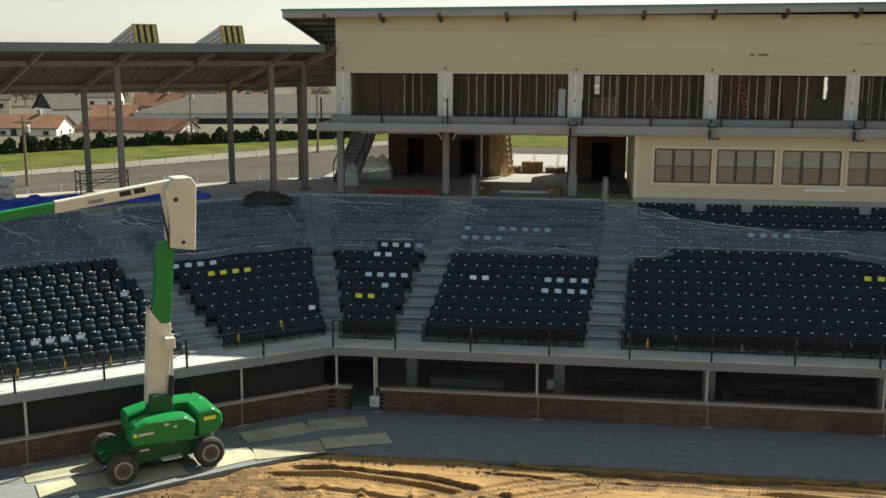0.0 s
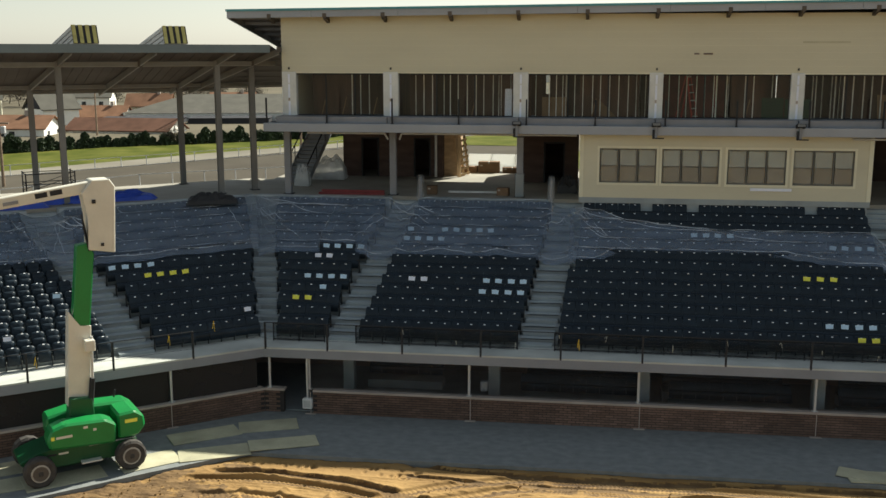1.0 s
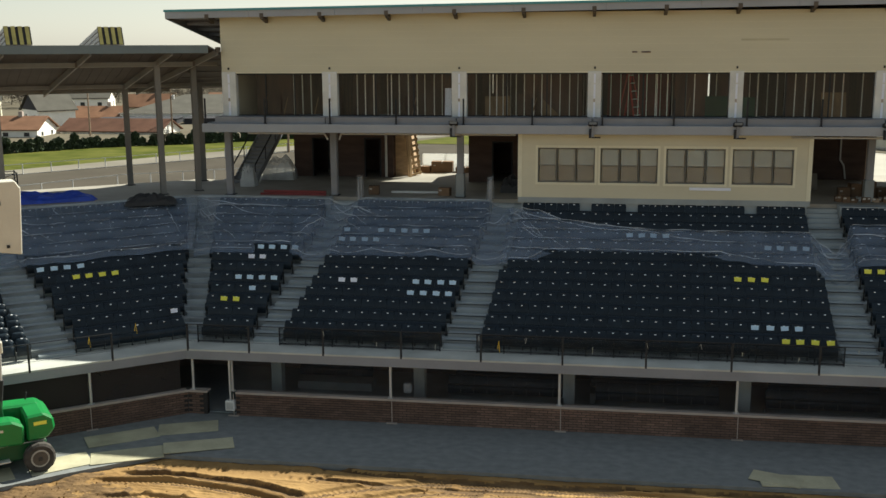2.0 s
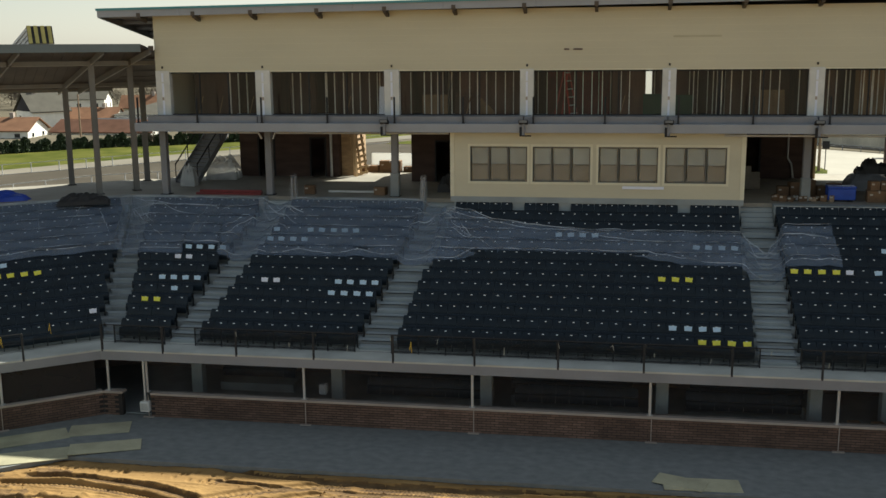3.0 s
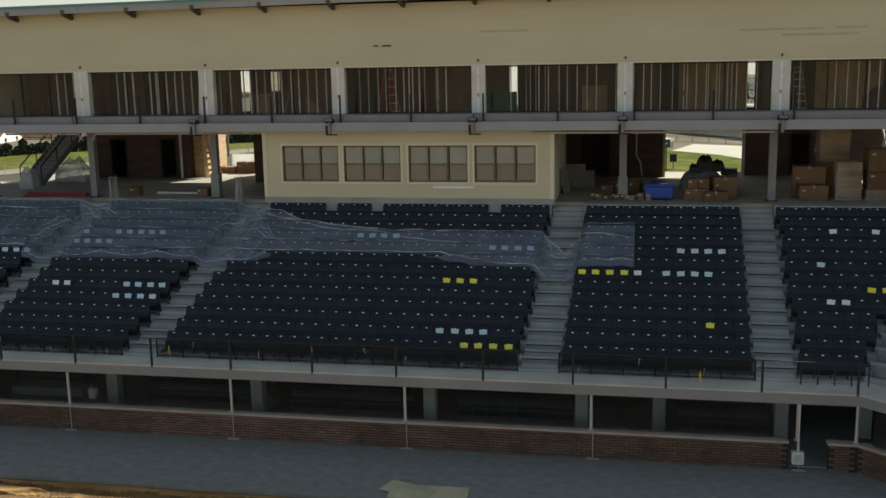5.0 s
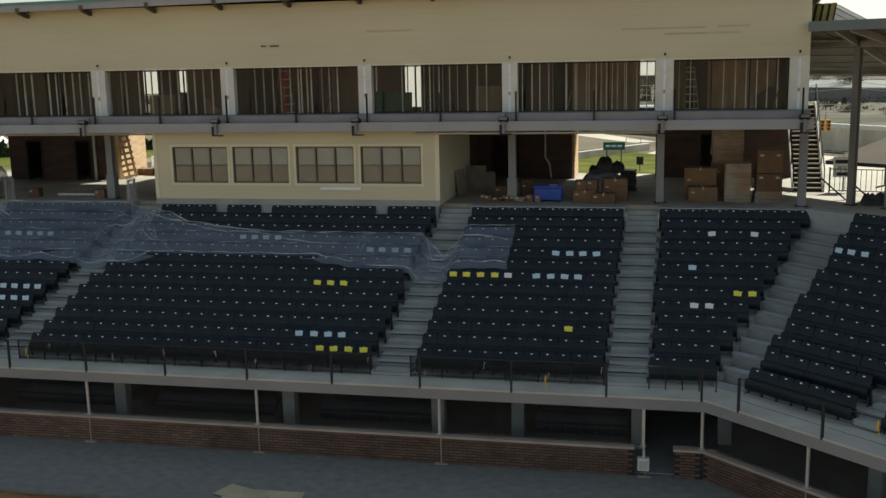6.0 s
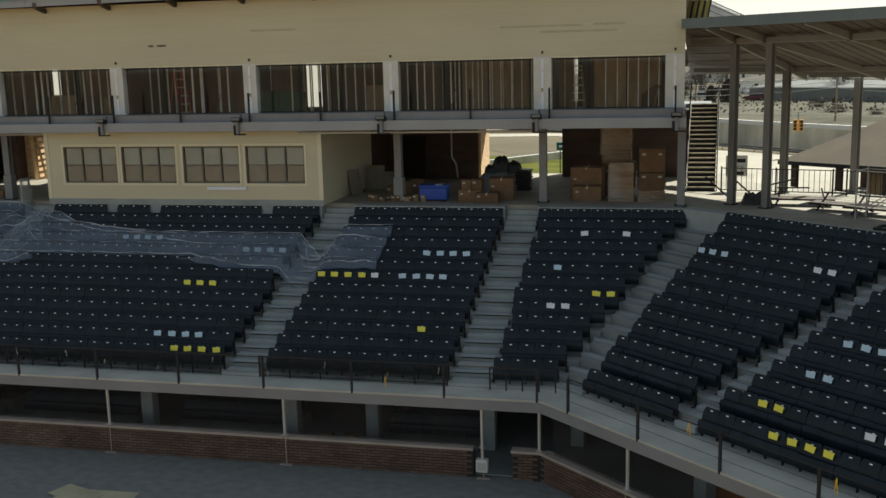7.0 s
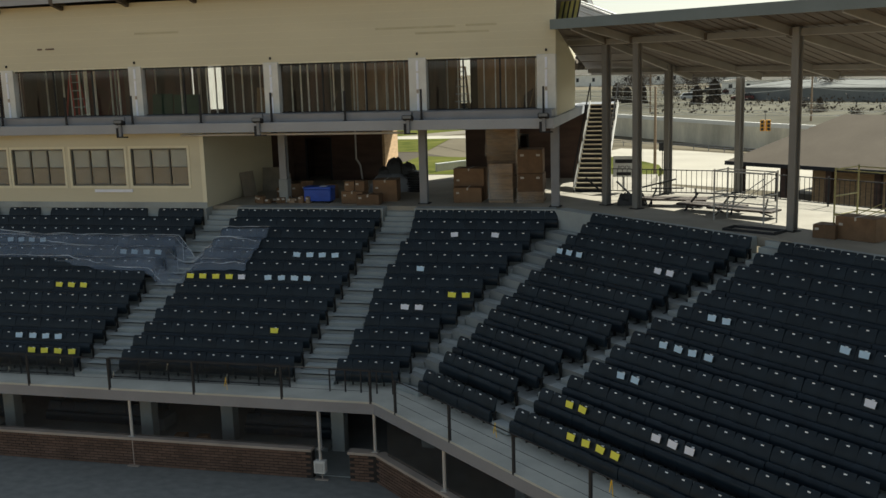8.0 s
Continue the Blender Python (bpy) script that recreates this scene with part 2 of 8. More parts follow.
def structure(name, bm, material, label, category, **k):
    return tagged(part(name, bm, material, **k), label, category, kind="structure")


def boxed(x0, x1, y0, y1, z0, z1, m=None):
    bm = bmesh.new()
    box(bm, x0, x1, y0, y1, z0, z1, m)
    return bm


# ---- plan of the grandstand ----
EDGE_Y, SLAB_Z, FLOOR_Z = -11.13, 2.55, 6.83
ROWS_N, PITCH, RISE, BACK_D, TREAD_Z = 13, 0.733, 0.287, 1.53, 2.52
EAST_D, EAST_Z = 0.06, 0.12                              # the east wing stands a little higher
CORNER_L, CORNER_R, TURN_L, TURN_R = Vector((1.56, EDGE_Y)), Vector((36.2, EDGE_Y)), radians(37), radians(42)
U_L, N_L = Vector((-math.cos(TURN_L), -math.sin(TURN_L))), Vector((-math.sin(TURN_L), math.cos(TURN_L)))
U_R, N_R = Vector((math.cos(TURN_R), -math.sin(TURN_R))), Vector((math.sin(TURN_R), math.cos(TURN_R)))
TOP_D = BACK_D + 0.12 + PITCH * (ROWS_N - 1)          # front of the concourse
REACH_L, REACH_R = 24.0, 26.0                            # how far the wings go


def left(s, d):
    return CORNER_L + U_L * s + N_L * d


def right(s, d):
    return CORNER_R + U_R * s + N_R * d


def line_at(d):
    """The four corners of the line parallel to the front edge, d metres behind it."""
    bl, br = math.tan(TURN_L / 2), math.tan(TURN_R / 2)
    return [left(REACH_L, d), Vector((CORNER_L.x - d * bl, EDGE_Y + d)), Vector((CORNER_R.x + d * br, EDGE_Y + d)), right(REACH_R, d)]


def ring(bm, d0, d1, z0, z1, which=(0, 1, 2)):
    """A slab between two such lines, one block for each of the three straights."""
    a, b = line_at(d0), line_at(d1)
    for k in which:
        prism(bm, [a[k], a[k + 1], b[k + 1], b[k]], z0, z1)


def tread_z(i):
    return TREAD_Z + RISE * (i - 1)


def lerp(a, b, t):
    return a + (b - a) * t


# seating sections: frame, and where each begins and ends along the first and the last row
SECTIONS = [("L", 5.1, 6.9, 13.6, 13.6), ("L", -0.45, -3.1, 3.75, 5.35),
            ("C", 1.65, -1.0, 3.75, 4.55), ("C", 4.9, 5.85, 11.17, 12.05), ("C", 12.47, 13.42, 25.55, 25.82),
            ("C", 26.85, 27.2, 33.2, 33.42), ("C", 34.5, 34.72, 36.6, 40.4),
            ("R", 0.35, -2.0, 4.0, 5.25), ("R", 4.78, 6.0, 14.6, 14.6)]
AISLES = [("L", 3.75, 5.35, 5.1, 6.9), ("C", 3.75, 4.55, 4.9, 5.85), ("C", 11.17, 12.05, 12.47, 13.42),
          ("C", 25.55, 25.82, 26.85, 27.2), ("C", 33.2, 33.42, 34.5, 34.72), ("R", 4.0, 5.25, 4.78, 6.0)]


def on_frame(f, s, d):
    return left(s, d) if f == "L" else right(s, d) if f == "R" else Vector((s, EDGE_Y + d))


def frame_turn(f):
    return TURN_L if f == "L" else -TURN_R if f == "R" else 0.0

# ---- ground ----
def far_ground():
    bm = bmesh.new()
    xs = [-3000, -900, -300, -120, -60, -20, 20, 60, 120, 300, 900, 3000]
    ys = [-3000, -600, -120, -26, -12, 6.0, 10, 60, 140, 400, 900, 3000]
    grid = [[bm.verts.new((x, y, -0.4 if y <= 6 else 1.0 if y < 300 else 6.0 if y < 600 else 12.0)) for x in xs] for y in ys]
    for j in range(len(ys) - 1):
        for i in range(len(xs) - 1):
            bm.faces.new((grid[j][i], grid[j][i + 1], grid[j + 1][i + 1], grid[j + 1][i]))
    return structure("ground", bm, GROUND, "dry brown ground running out to the horizon", "ground")


far_ground()


def smooth_noise(x, y, size, seed):
    """Value noise on a lattice of the given size, from -1 to 1."""
    r = np.random.RandomState(seed).rand(256, 256) * 2 - 1
    u, v = x / size + 64, y / size + 64
    i, j = np.floor(u).astype(int), np.floor(v).astype(int)
    fu, fv = u - i, v - j
    fu, fv = fu * fu * (3 - 2 * fu), fv * fv * (3 - 2 * fv)
    i0, i1, j0, j1 = i % 256, (i + 1) % 256, j % 256, (j + 1) % 256
    return (r[i0, j0] * (1 - fu) + r[i1, j0] * fu) * (1 - fv) + (r[i0, j1] * (1 - fu) + r[i1, j1] * fu) * fv


def field():
    """Graded dirt: smooth sand with crisp wheel ruts, lug prints and rough clods."""
    nx, ny = 1000, 215
    xs, ys = np.linspace(-13, 26, nx), np.linspace(-20.6, -14.3, ny)
    x, y = np.meshgrid(xs, ys)
    wide = smooth_noise(x, y, 2.3, 1)
    clod = 0.5 * smooth_noise(x, y, 0.45, 2) + 0.3 * smooth_noise(x, y, 0.2, 3) + 0.2 * smooth_noise(x, y, 0.09, 4)
    streak = smooth_noise(x * 0.16, y, 0.11, 11)
    z = 0.02 * wide + 0.012 * smooth_noise(x, y, 0.9, 5) + 0.005 * smooth_noise(x, y, 0.07, 6) + (0.026 * np.maximum(streak, 0) + 0.02 * np.maximum(smooth_noise(x * 0.3, y, 0.06, 12), 0)) * (np.abs(y + 15.85) > 0.45)
    # the churned turning place in front of the boom lift
    churn = np.clip(1.25 - np.hypot((x + 1.2) / 3.4, (y + 18.6) / 2.6) + 0.5 * wide, 0, 1)
    churn = np.maximum(churn, 0.55 * np.clip(1 - np.hypot((x - 2.2) / 1.7, (y + 16.2) / 0.55) + 0.6 * clod, 0, 1))
    z += churn * (0.10 * clod + 0.05 * smooth_noise(x, y, 0.7, 9))
    # faces of the churned ground that get the painted shade colour
    in_shade = churn + 0.35 * clod + 0.12 * streak > 0.42
    # wheel tracks: centre line through four points, half width, depth, first and last x, pitch of the lugs
    for pts, w, dep, xa, xb, lug in (
            (((2.0, -16.45), (5.2, -16.6), (6.7, -17.0), (9.5, -18.3)), 0.18, 0.11, 1.2, 10.5, 0.0),
            (((2.0, -17.05), (5.2, -17.25), (6.7, -17.7), (9.5, -19.1)), 0.20, 0.10, 0.6, 9.5, 0.21),
            (((8.0, -15.2), (10.0, -15.5), (12.4, -15.65), (25.0, -15.8)), 0.12, 0.09, 7.6, 26, 0.0),
            (((5.5, -18.8), (7.2, -17.9), (9.0, -16.9), (12.4, -16.0)), 0.26, 0.07, 4.0, 12.6, 0.17),
            (((12.4, -16.0), (15.0, -15.95), (19.0, -16.1), (26.0, -16.6)), 0.26, 0.07, 12.3, 26, 0.17),
            (((6.5, -19.3), (8.6, -18.2), (10.6, -17.1), (13.5, -16.6)), 0.26, 0.07, 5.0, 13.7, 0.17),
            (((13.5, -16.6), (16.0, -16.7), (20.0, -16.9), (26.0, -17.3)), 0.26, 0.07, 13.4, 26, 0.17),
            (((7.5, -16.0), (10.0, -16.2), (14.0, -16.3), (24.0, -16.35)), 0.10, 0.08, 7.6, 26, 0.0),
            (((1.5, -18.4), (3.0, -18.2), (5.0, -18.5), (7.5, -19.5)), 0.24, 0.08, 1.2, 8.0, 0.21)):
        px, py = np.array(pts).T
        c = np.polyval(np.polyfit(px, py, 3), x)
        slope = np.polyval(np.polyder(np.polyfit(px, py, 3)), x)
        g = (y - c - 0.025 * np.sin(x * 2.3)) / np.sqrt(1 + slope ** 2) / w
        ends = np.clip((x - xa) / 0.5, 0, 1) * np.clip((xb - x) / 0.5, 0, 1)
        floor_ = ends * np.clip((1.3 - np.abs(g)) / 0.3, 0, 1)
        tread = 0.0
        if lug:
            arc = x * np.sqrt(1 + slope ** 2)
            tread = 0.012 * np.sin((arc + np.abs(g) * 0.1) * 2 * math.pi / lug * 1.25) * np.clip(1.05 - np.abs(g), 0, 0.2) * 5
        z = z * (1 - floor_) + floor_ * (tread - dep + 0.012 * clod) + ends * dep * 0.28 * np.exp(-((np.abs(g) - 1.55) / 0.3) ** 2) * (1 + 0.6 * clod)
        # shade painted along the rut floors
        in_shade |= (ends > 0.5) & (np.abs(g) < (1.1 if lug == 0 else 0.35) + 0.5 * clod)
    # foot and lug prints pressed into the smooth stretch
    rn = random.Random(6)
    for k in range(34):
        cx, cy = (rn.uniform(2.3, 5.2), rn.uniform(-15.9, -15.45)) if k < 16 else (rn.uniform(6.4, 8.4), rn.uniform(-16.3, -15.4))
        z -= 0.05 * np.exp(-(((x - cx) / 0.07) ** 2 + ((y - cy) / 0.12) ** 2) ** 2)
    # raised scrapes left by a machine near the frame of the field
    for cx in (2.9, 4.3, 5.9):
        z += 0.12 * np.exp(-((x - cx - 0.12 * np.sin(y * 6)) / 0.13) ** 2) * np.clip((-17.6 - y) / 0.2, 0, 1) * np.clip((y + 19.2) / 0.3, 0, 1) * (1 + clod)
    rim = -15.1 - np.clip(2.2 - x, 0, 30) * 0.8
    # strip of painted shade where the dirt meets the apron
    in_shade |= y > rim - 0.1 - 0.05 * clod
    z -= 0.14
    z = np.where(y > rim + 0.1, np.minimum(z, -0.12), z)
    me = bpy.data.meshes.new("field")
    k = np.arange(nx * ny).reshape(ny, nx)
    quads = np.stack([k[:-1, :-1], k[:-1, 1:], k[1:, 1:], k[1:, :-1]], -1).reshape(-1, 4)
    me.from_pydata(np.stack([x, y, z], -1).reshape(-1, 3).tolist(), [], quads.tolist())
    me.materials.append(DIRT)
    me.materials.append(SHADE_DIRT)
    me.polygons.foreach_set("material_index", in_shade[:-1, :-1].astype(np.int32).ravel())
    me.polygons.foreach_set("use_smooth", [True] * len(me.polygons))
    return tagged(part("field", me, None), "graded tan dirt field with wheel ruts", "dirt", kind="structure")


field()

def clods():
    """Loose lumps of dirt, thick at the turning place and thin along the ruts."""
    rn = random.Random(8)
    bm = bmesh.new()
    for k in range(1100):
        x, y = (rn.gauss(-2.2, 2.6), rn.gauss(-19.8, 1.2)) if k % 3 else (rn.uniform(-4, 34), rn.gauss(-16.6, 0.9) - 0.03 * rn.uniform(0, 30))
        if y > -15.6 - max(0, 2.2 - x) * 0.75:
            continue
        r = 0.015 + 0.045 * rn.random() ** 3
        c = Vector((x, y, -0.14 + 0.03 * rn.random()))
        tip = [c + Vector((r * rn.uniform(0.6, 1.3) * math.cos(a), r * rn.uniform(0.6, 1.3) * math.sin(a), -0.3 * r)) for a in (0.2, 1.5, 2.9, 4.4)]
        v = [bm.verts.new(p) for p in tip] + [bm.verts.new(c + Vector((0.2 * r, 0, r)))]
        for i in range(4):
            bm.faces.new((v[i], v[(i + 1) % 4], v[4]))
    tagged(part("dirt_clods", bm, DIRT), "loose clods of brown dirt on the field", "dirt", kind="stuff")


clods()
# the rest of the field, as far as the outfield
for k, (xa, xb, ya, yb) in enumerate(((-90, 120, -150, -20.5), (25.9, 120, -20.5, -14.9), (-90, -12.9, -20.5, -16.0))):
    bm = bmesh.new()
    bm.faces.new([bm.verts.new(v) for v in ((xa, ya, -0.22), (xb, ya, -0.22), (xb, yb, -0.17), (xa, yb, -0.17))])
    structure("field_%d" % (k + 2), bm, DIRT, "dry tan earth reaching across the field", "dirt")

bm = bmesh.new()
prism(bm, [(-30.0, -40.0), (-15.5, -29.5), (-3.2, -19.6), (-0.4, -17.2), (2.2, -15.15), (36.5, -15.15), (50, -27), (64, -39), (60, -12), (38, -4), (0, -4), (-24, -20)], -0.35, 0.0)
structure("pavement", bm, APRON, "dusty gray concrete apron along the brick wall", "pavement")

# ---- field level wall, slab edge and poles ----
WALL_H = 0.86


def run(f, s0, s1, d0, d1, z0, z1, bm):
    a, b, c, e = on_frame(f, s0, d0), on_frame(f, s1, d0), on_frame(f, s1, d1), on_frame(f, s0, d1)
    prism(bm, [a, b, c, e] if f != "L" else [a, e, c, b], z0, z1)


WALL_RUNS = [("wall_front_left", "L", 0.0, REACH_L), ("wall_front", "C", 3.45, 34.15), ("wall_front_right", "R", 0.0, REACH_R)]
FIELD_WALLS = {}
for nm, f, s0, s1 in WALL_RUNS:
    bm = bmesh.new()
    run(f, s0, s1, 0.02, 0.24, 0.0, WALL_H, bm)
    FIELD_WALLS[f] = structure(nm, bm, MORTAR, "low red-brown brick wall along the field", "wall")
    n = max(1, round((s1 - s0) / 6.1))
    for k in range(n):
        bm = bmesh.new()
        run(f, lerp(s0, s1, k / n) + 0.004, lerp(s0, s1, (k + 1) / n) - 0.004, -0.05, 0.32, WALL_H, WALL_H + 0.085, bm)
        part("cap_stone", bm, CAP, FIELD_WALLS[f], bevel=0.012)

for key, xa, xb in (("L", 1.56, 2.3), ("R", 35.35, 36.2)):
    bm = bmesh.new()
    box(bm, xa, xb, EDGE_Y + 0.02, EDGE_Y + 0.24, 0.0, WALL_H)
    part("return_core", bm, MORTAR, FIELD_WALLS[key])
    bm = bmesh.new()
    box(bm, xa - (0.0 if key == "L" else 0.05), xb + (0.05 if key == "L" else 0.0), EDGE_Y - 0.046, EDGE_Y + 0.32, WALL_H, WALL_H + 0.081)
    part("cap_stone", bm, CAP, FIELD_WALLS[key], bevel=0.012)

bm = bmesh.new()
ring(bm, 0.0, TOP_D - PITCH * 11 + 0.3, 2.2, SLAB_Z)
structure("walkway_slab", bm, WALKWAY, "pale concrete walkway slab in front of the seats", "slab")
for k, nm in enumerate(("left", "centre", "right")):
    bm = bmesh.new()
    a, b = line_at(-0.012), line_at(0.0)
    prism(bm, [a[k], a[k + 1], b[k + 1], b[k]], 2.17, SLAB_Z - 0.06)
    structure("fascia_" + nm, bm, FASCIA_WALK, "gray painted fascia beam under the walkway edge", "fascia")

# stepped treads
for i in range(2, ROWS_N + 1):
    bm = bmesh.new()
    d0 = BACK_D + 0.12 + PITCH * (i - 2)
    ring(bm, d0, d0 + PITCH + 0.25, tread_z(i) - 0.45, tread_z(i), (0, 1))
    ring(bm, d0 + EAST_D, d0 + PITCH + 0.25, tread_z(i) + EAST_Z - 0.45, tread_z(i) + EAST_Z, (2,))
    structure("seating_tread", bm, CONCRETE, "gray concrete tread of the stepped seating", "tread")

# concourse floor with slots for the aisles
bm = bmesh.new()
a, b = line_at(TOP_D + 0.62), line_at(TOP_D + 8.2)
w = line_at(16.95)
prism(bm, [a[0], a[1], w[1], w[0]], FLOOR_Z - 0.3, FLOOR_Z)
prism(bm, [a[2], a[3], b[3], b[2]], FLOOR_Z - 0.3, FLOOR_Z)
prism(bm, [a[1], a[2], b[2], (43.6, 11.2), (-3.0, 11.2), (-3.0, 5.4), w[1]], FLOOR_Z - 0.3, FLOOR_Z)
structure("floor", bm, FLOOR_CONC, "gray concrete concourse floor", "floor")
GAPS = {"L": [(5.4, 6.7)], "C": [(4.55, 5.85), (12.05, 13.42), (25.82, 27.2), (33.42, 34.72)], "R": [(4.9, 6.3)]}
bl, br = math.tan(TURN_L / 2), math.tan(TURN_R / 2)
ENDS = {"L": (-TOP_D * bl, REACH_L), "C": (CORNER_L.x - TOP_D * bl, CORNER_R.x + TOP_D * br), "R": (-TOP_D * br, REACH_R)}
for f in "LCR":
    edges = [ENDS[f][0]] + [v for g in GAPS[f] for v in g] + [ENDS[f][1]]
    for k in range(0, len(edges), 2):
        bm = bmesh.new()
        run(f, edges[k], edges[k + 1], TOP_D, TOP_D + 0.62, FLOOR_Z - 1.1, FLOOR_Z + 0.004, bm)
        structure("concourse_edge", bm, CONCRETE_PALE, "pale concrete kerb wall behind the top row", "wall")

# aisle steps
for f, l0, l1, r0, r1 in AISLES:
    st = thing("aisle_stair", Matrix.Translation((*on_frame(f, (l0 + r0) / 2, 1.65), SLAB_Z)), "gray concrete aisle steps between seating blocks", "stairs", "aisles of the stand", "structure")
    inv = st.matrix_basis.inverted()

    east = f == "R"

    def step(d0, d1, z0, z1):
        d0, d1, z0, z1 = d0 + east * EAST_D, d1 + east * EAST_D, z0 + east * EAST_Z, min(z1 + east * EAST_Z, FLOOR_Z)
        t = (d0 - 1.5) / (TOP_D - 1.5)
        bm = bmesh.new()
        run(f, lerp(l0, l1, t) + 0.03, lerp(r0, r1, t) - 0.03, d0, d1, z0, z1, bm)
        part("step", bm, CONCRETE_PALE, st, bevel=0.01, m=inv)

    for i in range(2, ROWS_N + 1):
        d0 = BACK_D + 0.12 + PITCH * (i - 2)
        step(d0 - 0.34, d0, tread_z(i - 1) - 0.05, tread_z(i - 1) + RISE / 2)
        step(d0, d0 + 0.34, tread_z(i) - 0.05, tread_z(i) + 0.012)
    rise = (FLOOR_Z - tread_z(ROWS_N)) / 5
    for k in range(1, 5):
        step(TOP_D - 0.38 + 0.25 * (k - 1), TOP_D + 0.66, tread_z(ROWS_N) - 0.2 + 0.003 * k, tread_z(ROWS_N) + rise * k)
# the two corner aisles follow the mitre
for f, sg in (("L", -1), ("R", 1)):
    st = thing("corner_stair", Matrix.Translation((*(CORNER_L if f == "L" else CORNER_R), SLAB_Z)), "gray concrete corner aisle steps where the stand turns", "stairs", "aisles of the stand", "structure")
    inv = st.matrix_basis.inverted()
    for i in range(2, ROWS_N + 4):
        d0 = BACK_D + 0.12 + PITCH * (min(i, ROWS_N + 1) - 2)
        z = tread_z(i - 1) + RISE / 2
        d0, d1 = (d0 - 0.34, d0) if i <= ROWS_N else (TOP_D - 0.3 + 0.28 * (i - 14), TOP_D + 0.66)
        t = (d0 - 1.5) / (TOP_D - 1.5)
        if f == "L":
            a0, b0 = left(lerp(-0.45, -3.1, t), d0), Vector((lerp(1.65, -1.0, t), EDGE_Y + d0))
            a1, b1 = left(lerp(-0.45, -3.1, t), d1), Vector((lerp(1.65, -1.0, t), EDGE_Y + d1))
            pts = [a0, b0, b1, a1]
        else:
            a0, b0 = Vector((lerp(36.6, 40.4, t), EDGE_Y + d0)), right(lerp(0.35, -2.0, t), d0)
            a1, b1 = Vector((lerp(36.6, 40.4, t), EDGE_Y + d1)), right(lerp(0.35, -2.0, t), d1)
            pts = [a0, b0, b1, a1]
        bm = bmesh.new()
        top = min(z, FLOOR_Z - 0.01)
        prism(bm, pts, top - 0.35 + 0.002 * i, top)
        part("step", bm, CONCRETE_PALE, st, m=inv)

# room under the stand
bm = bmesh.new()
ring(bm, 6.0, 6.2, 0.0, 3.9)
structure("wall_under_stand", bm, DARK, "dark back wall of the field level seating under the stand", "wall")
for k, nm in enumerate(("left", "centre", "right")):
    bm = bmesh.new()
    ring(bm, 0.25, 6.0, 0.0, 0.03, (k,))
    structure("floor_under_stand_" + nm, bm, CONCRETE, "shaded concrete floor under the stand", "floor")

# ---- building: suites above, press box and concourse below ----
BAYS = [(0.0, 4.15), (4.85, 10.18), (10.86, 16.28), (16.88, 22.4), (22.98, 28.44), (29.07, 34.5), (35.2, 39.5)]
SILL_Z, HEAD_Z, WALL_TOP, X0, X1 = 10.57, 12.61, 15.2, -0.68, 40.22

bm = bmesh.new()
box(bm, X0, X1, 0.0, 0.25, HEAD_Z, WALL_TOP)
wall_front = structure("wall_south", bm, CREAM, "cream sided upper wall of the suite building", "wall")
for z in np.arange(HEAD_Z + 0.29, WALL_TOP - 0.1, 0.3):
    part("siding_joint", boxed(X0 + 0.01, X1 - 0.01, -0.004, 0.002, z, z + 0.006), CREAM_TRIM, wall_front)
edges = [X0] + [v for b in BAYS for v in b] + [X1]
for k in range(0, len(edges), 2):
    pier = structure("pier", boxed(edges[k], edges[k + 1], -0.06, 0.3, 10.3, HEAD_Z + 0.002), PIER, "off-white primed pier between suite openings", "pier", bevel=0.01)
    mid = (edges[k] + edges[k + 1]) / 2
    for z0, z1 in ((SILL_Z + 0.03, 11.25), (11.42, 12.05), (12.1, HEAD_Z - 0.1)):
        part("joint_cover", boxed(mid - 0.045, mid + 0.045, -0.085, -0.055, z0, z1), TAG_WHITE, pier, "white strip over the joint")
    part("anchor", boxed(mid - 0.045, mid + 0.03, -0.10, -0.06, 11.28, 11.4), CAP, pier, "tan anchor plate")
    part("anchor", boxed(mid - 0.035, mid + 0.035, -0.05, -0.002, 12.72, 12.82), STEEL_DARK, wall_front)
for k, (a, b) in enumerate(BAYS):
    part("sill", boxed(a, b, -0.02, 0.28, SILL_Z - 0.25, SILL_Z), STEEL_DARK, wall_front)
    part("lintel", boxed(a, b, -0.015, 0.25, HEAD_Z - 0.06, HEAD_Z - 0.003), CREAM_TRIM, wall_front)

# suite floor and balcony beam
structure("balcony_slab", boxed(-1.25, 40.3, -1.35, 8.6, 9.92, 10.3), FASCIA, "gray balcony slab in front of the suites", "slab", bevel=0.01)
for k in range(7):
    a, b = (-0.75 if k == 0 else BAYS[k][0] - 0.34), (40.2 if k == 6 else BAYS[k + 1][0] - 0.36)
    structure("balcony_kerb", boxed(a + 0.01, b - 0.01, -1.0, 0.0, 10.3, 10.6), STEEL, "blue-gray kerb panel along the balcony", "kerb", bevel=0.01)

structure("suite_slab", boxed(14.0, 40.3, 8.6, 11.3, 9.93, 10.28), FASCIA, "gray rear part of the suite floor slab", "slab")

# side and rear walls of the suites, ceiling, partitions
structure("wall_west", boxed(X0, X0 + 0.2, 0.3, 6.2, 10.3, 13.6), CREAM, "cream end wall of the suite building", "wall")
structure("wall_east", boxed(X1 - 0.2, X1, 0.3, 6.2, 10.3, 13.6), CREAM, "cream end wall of the suite building", "wall")
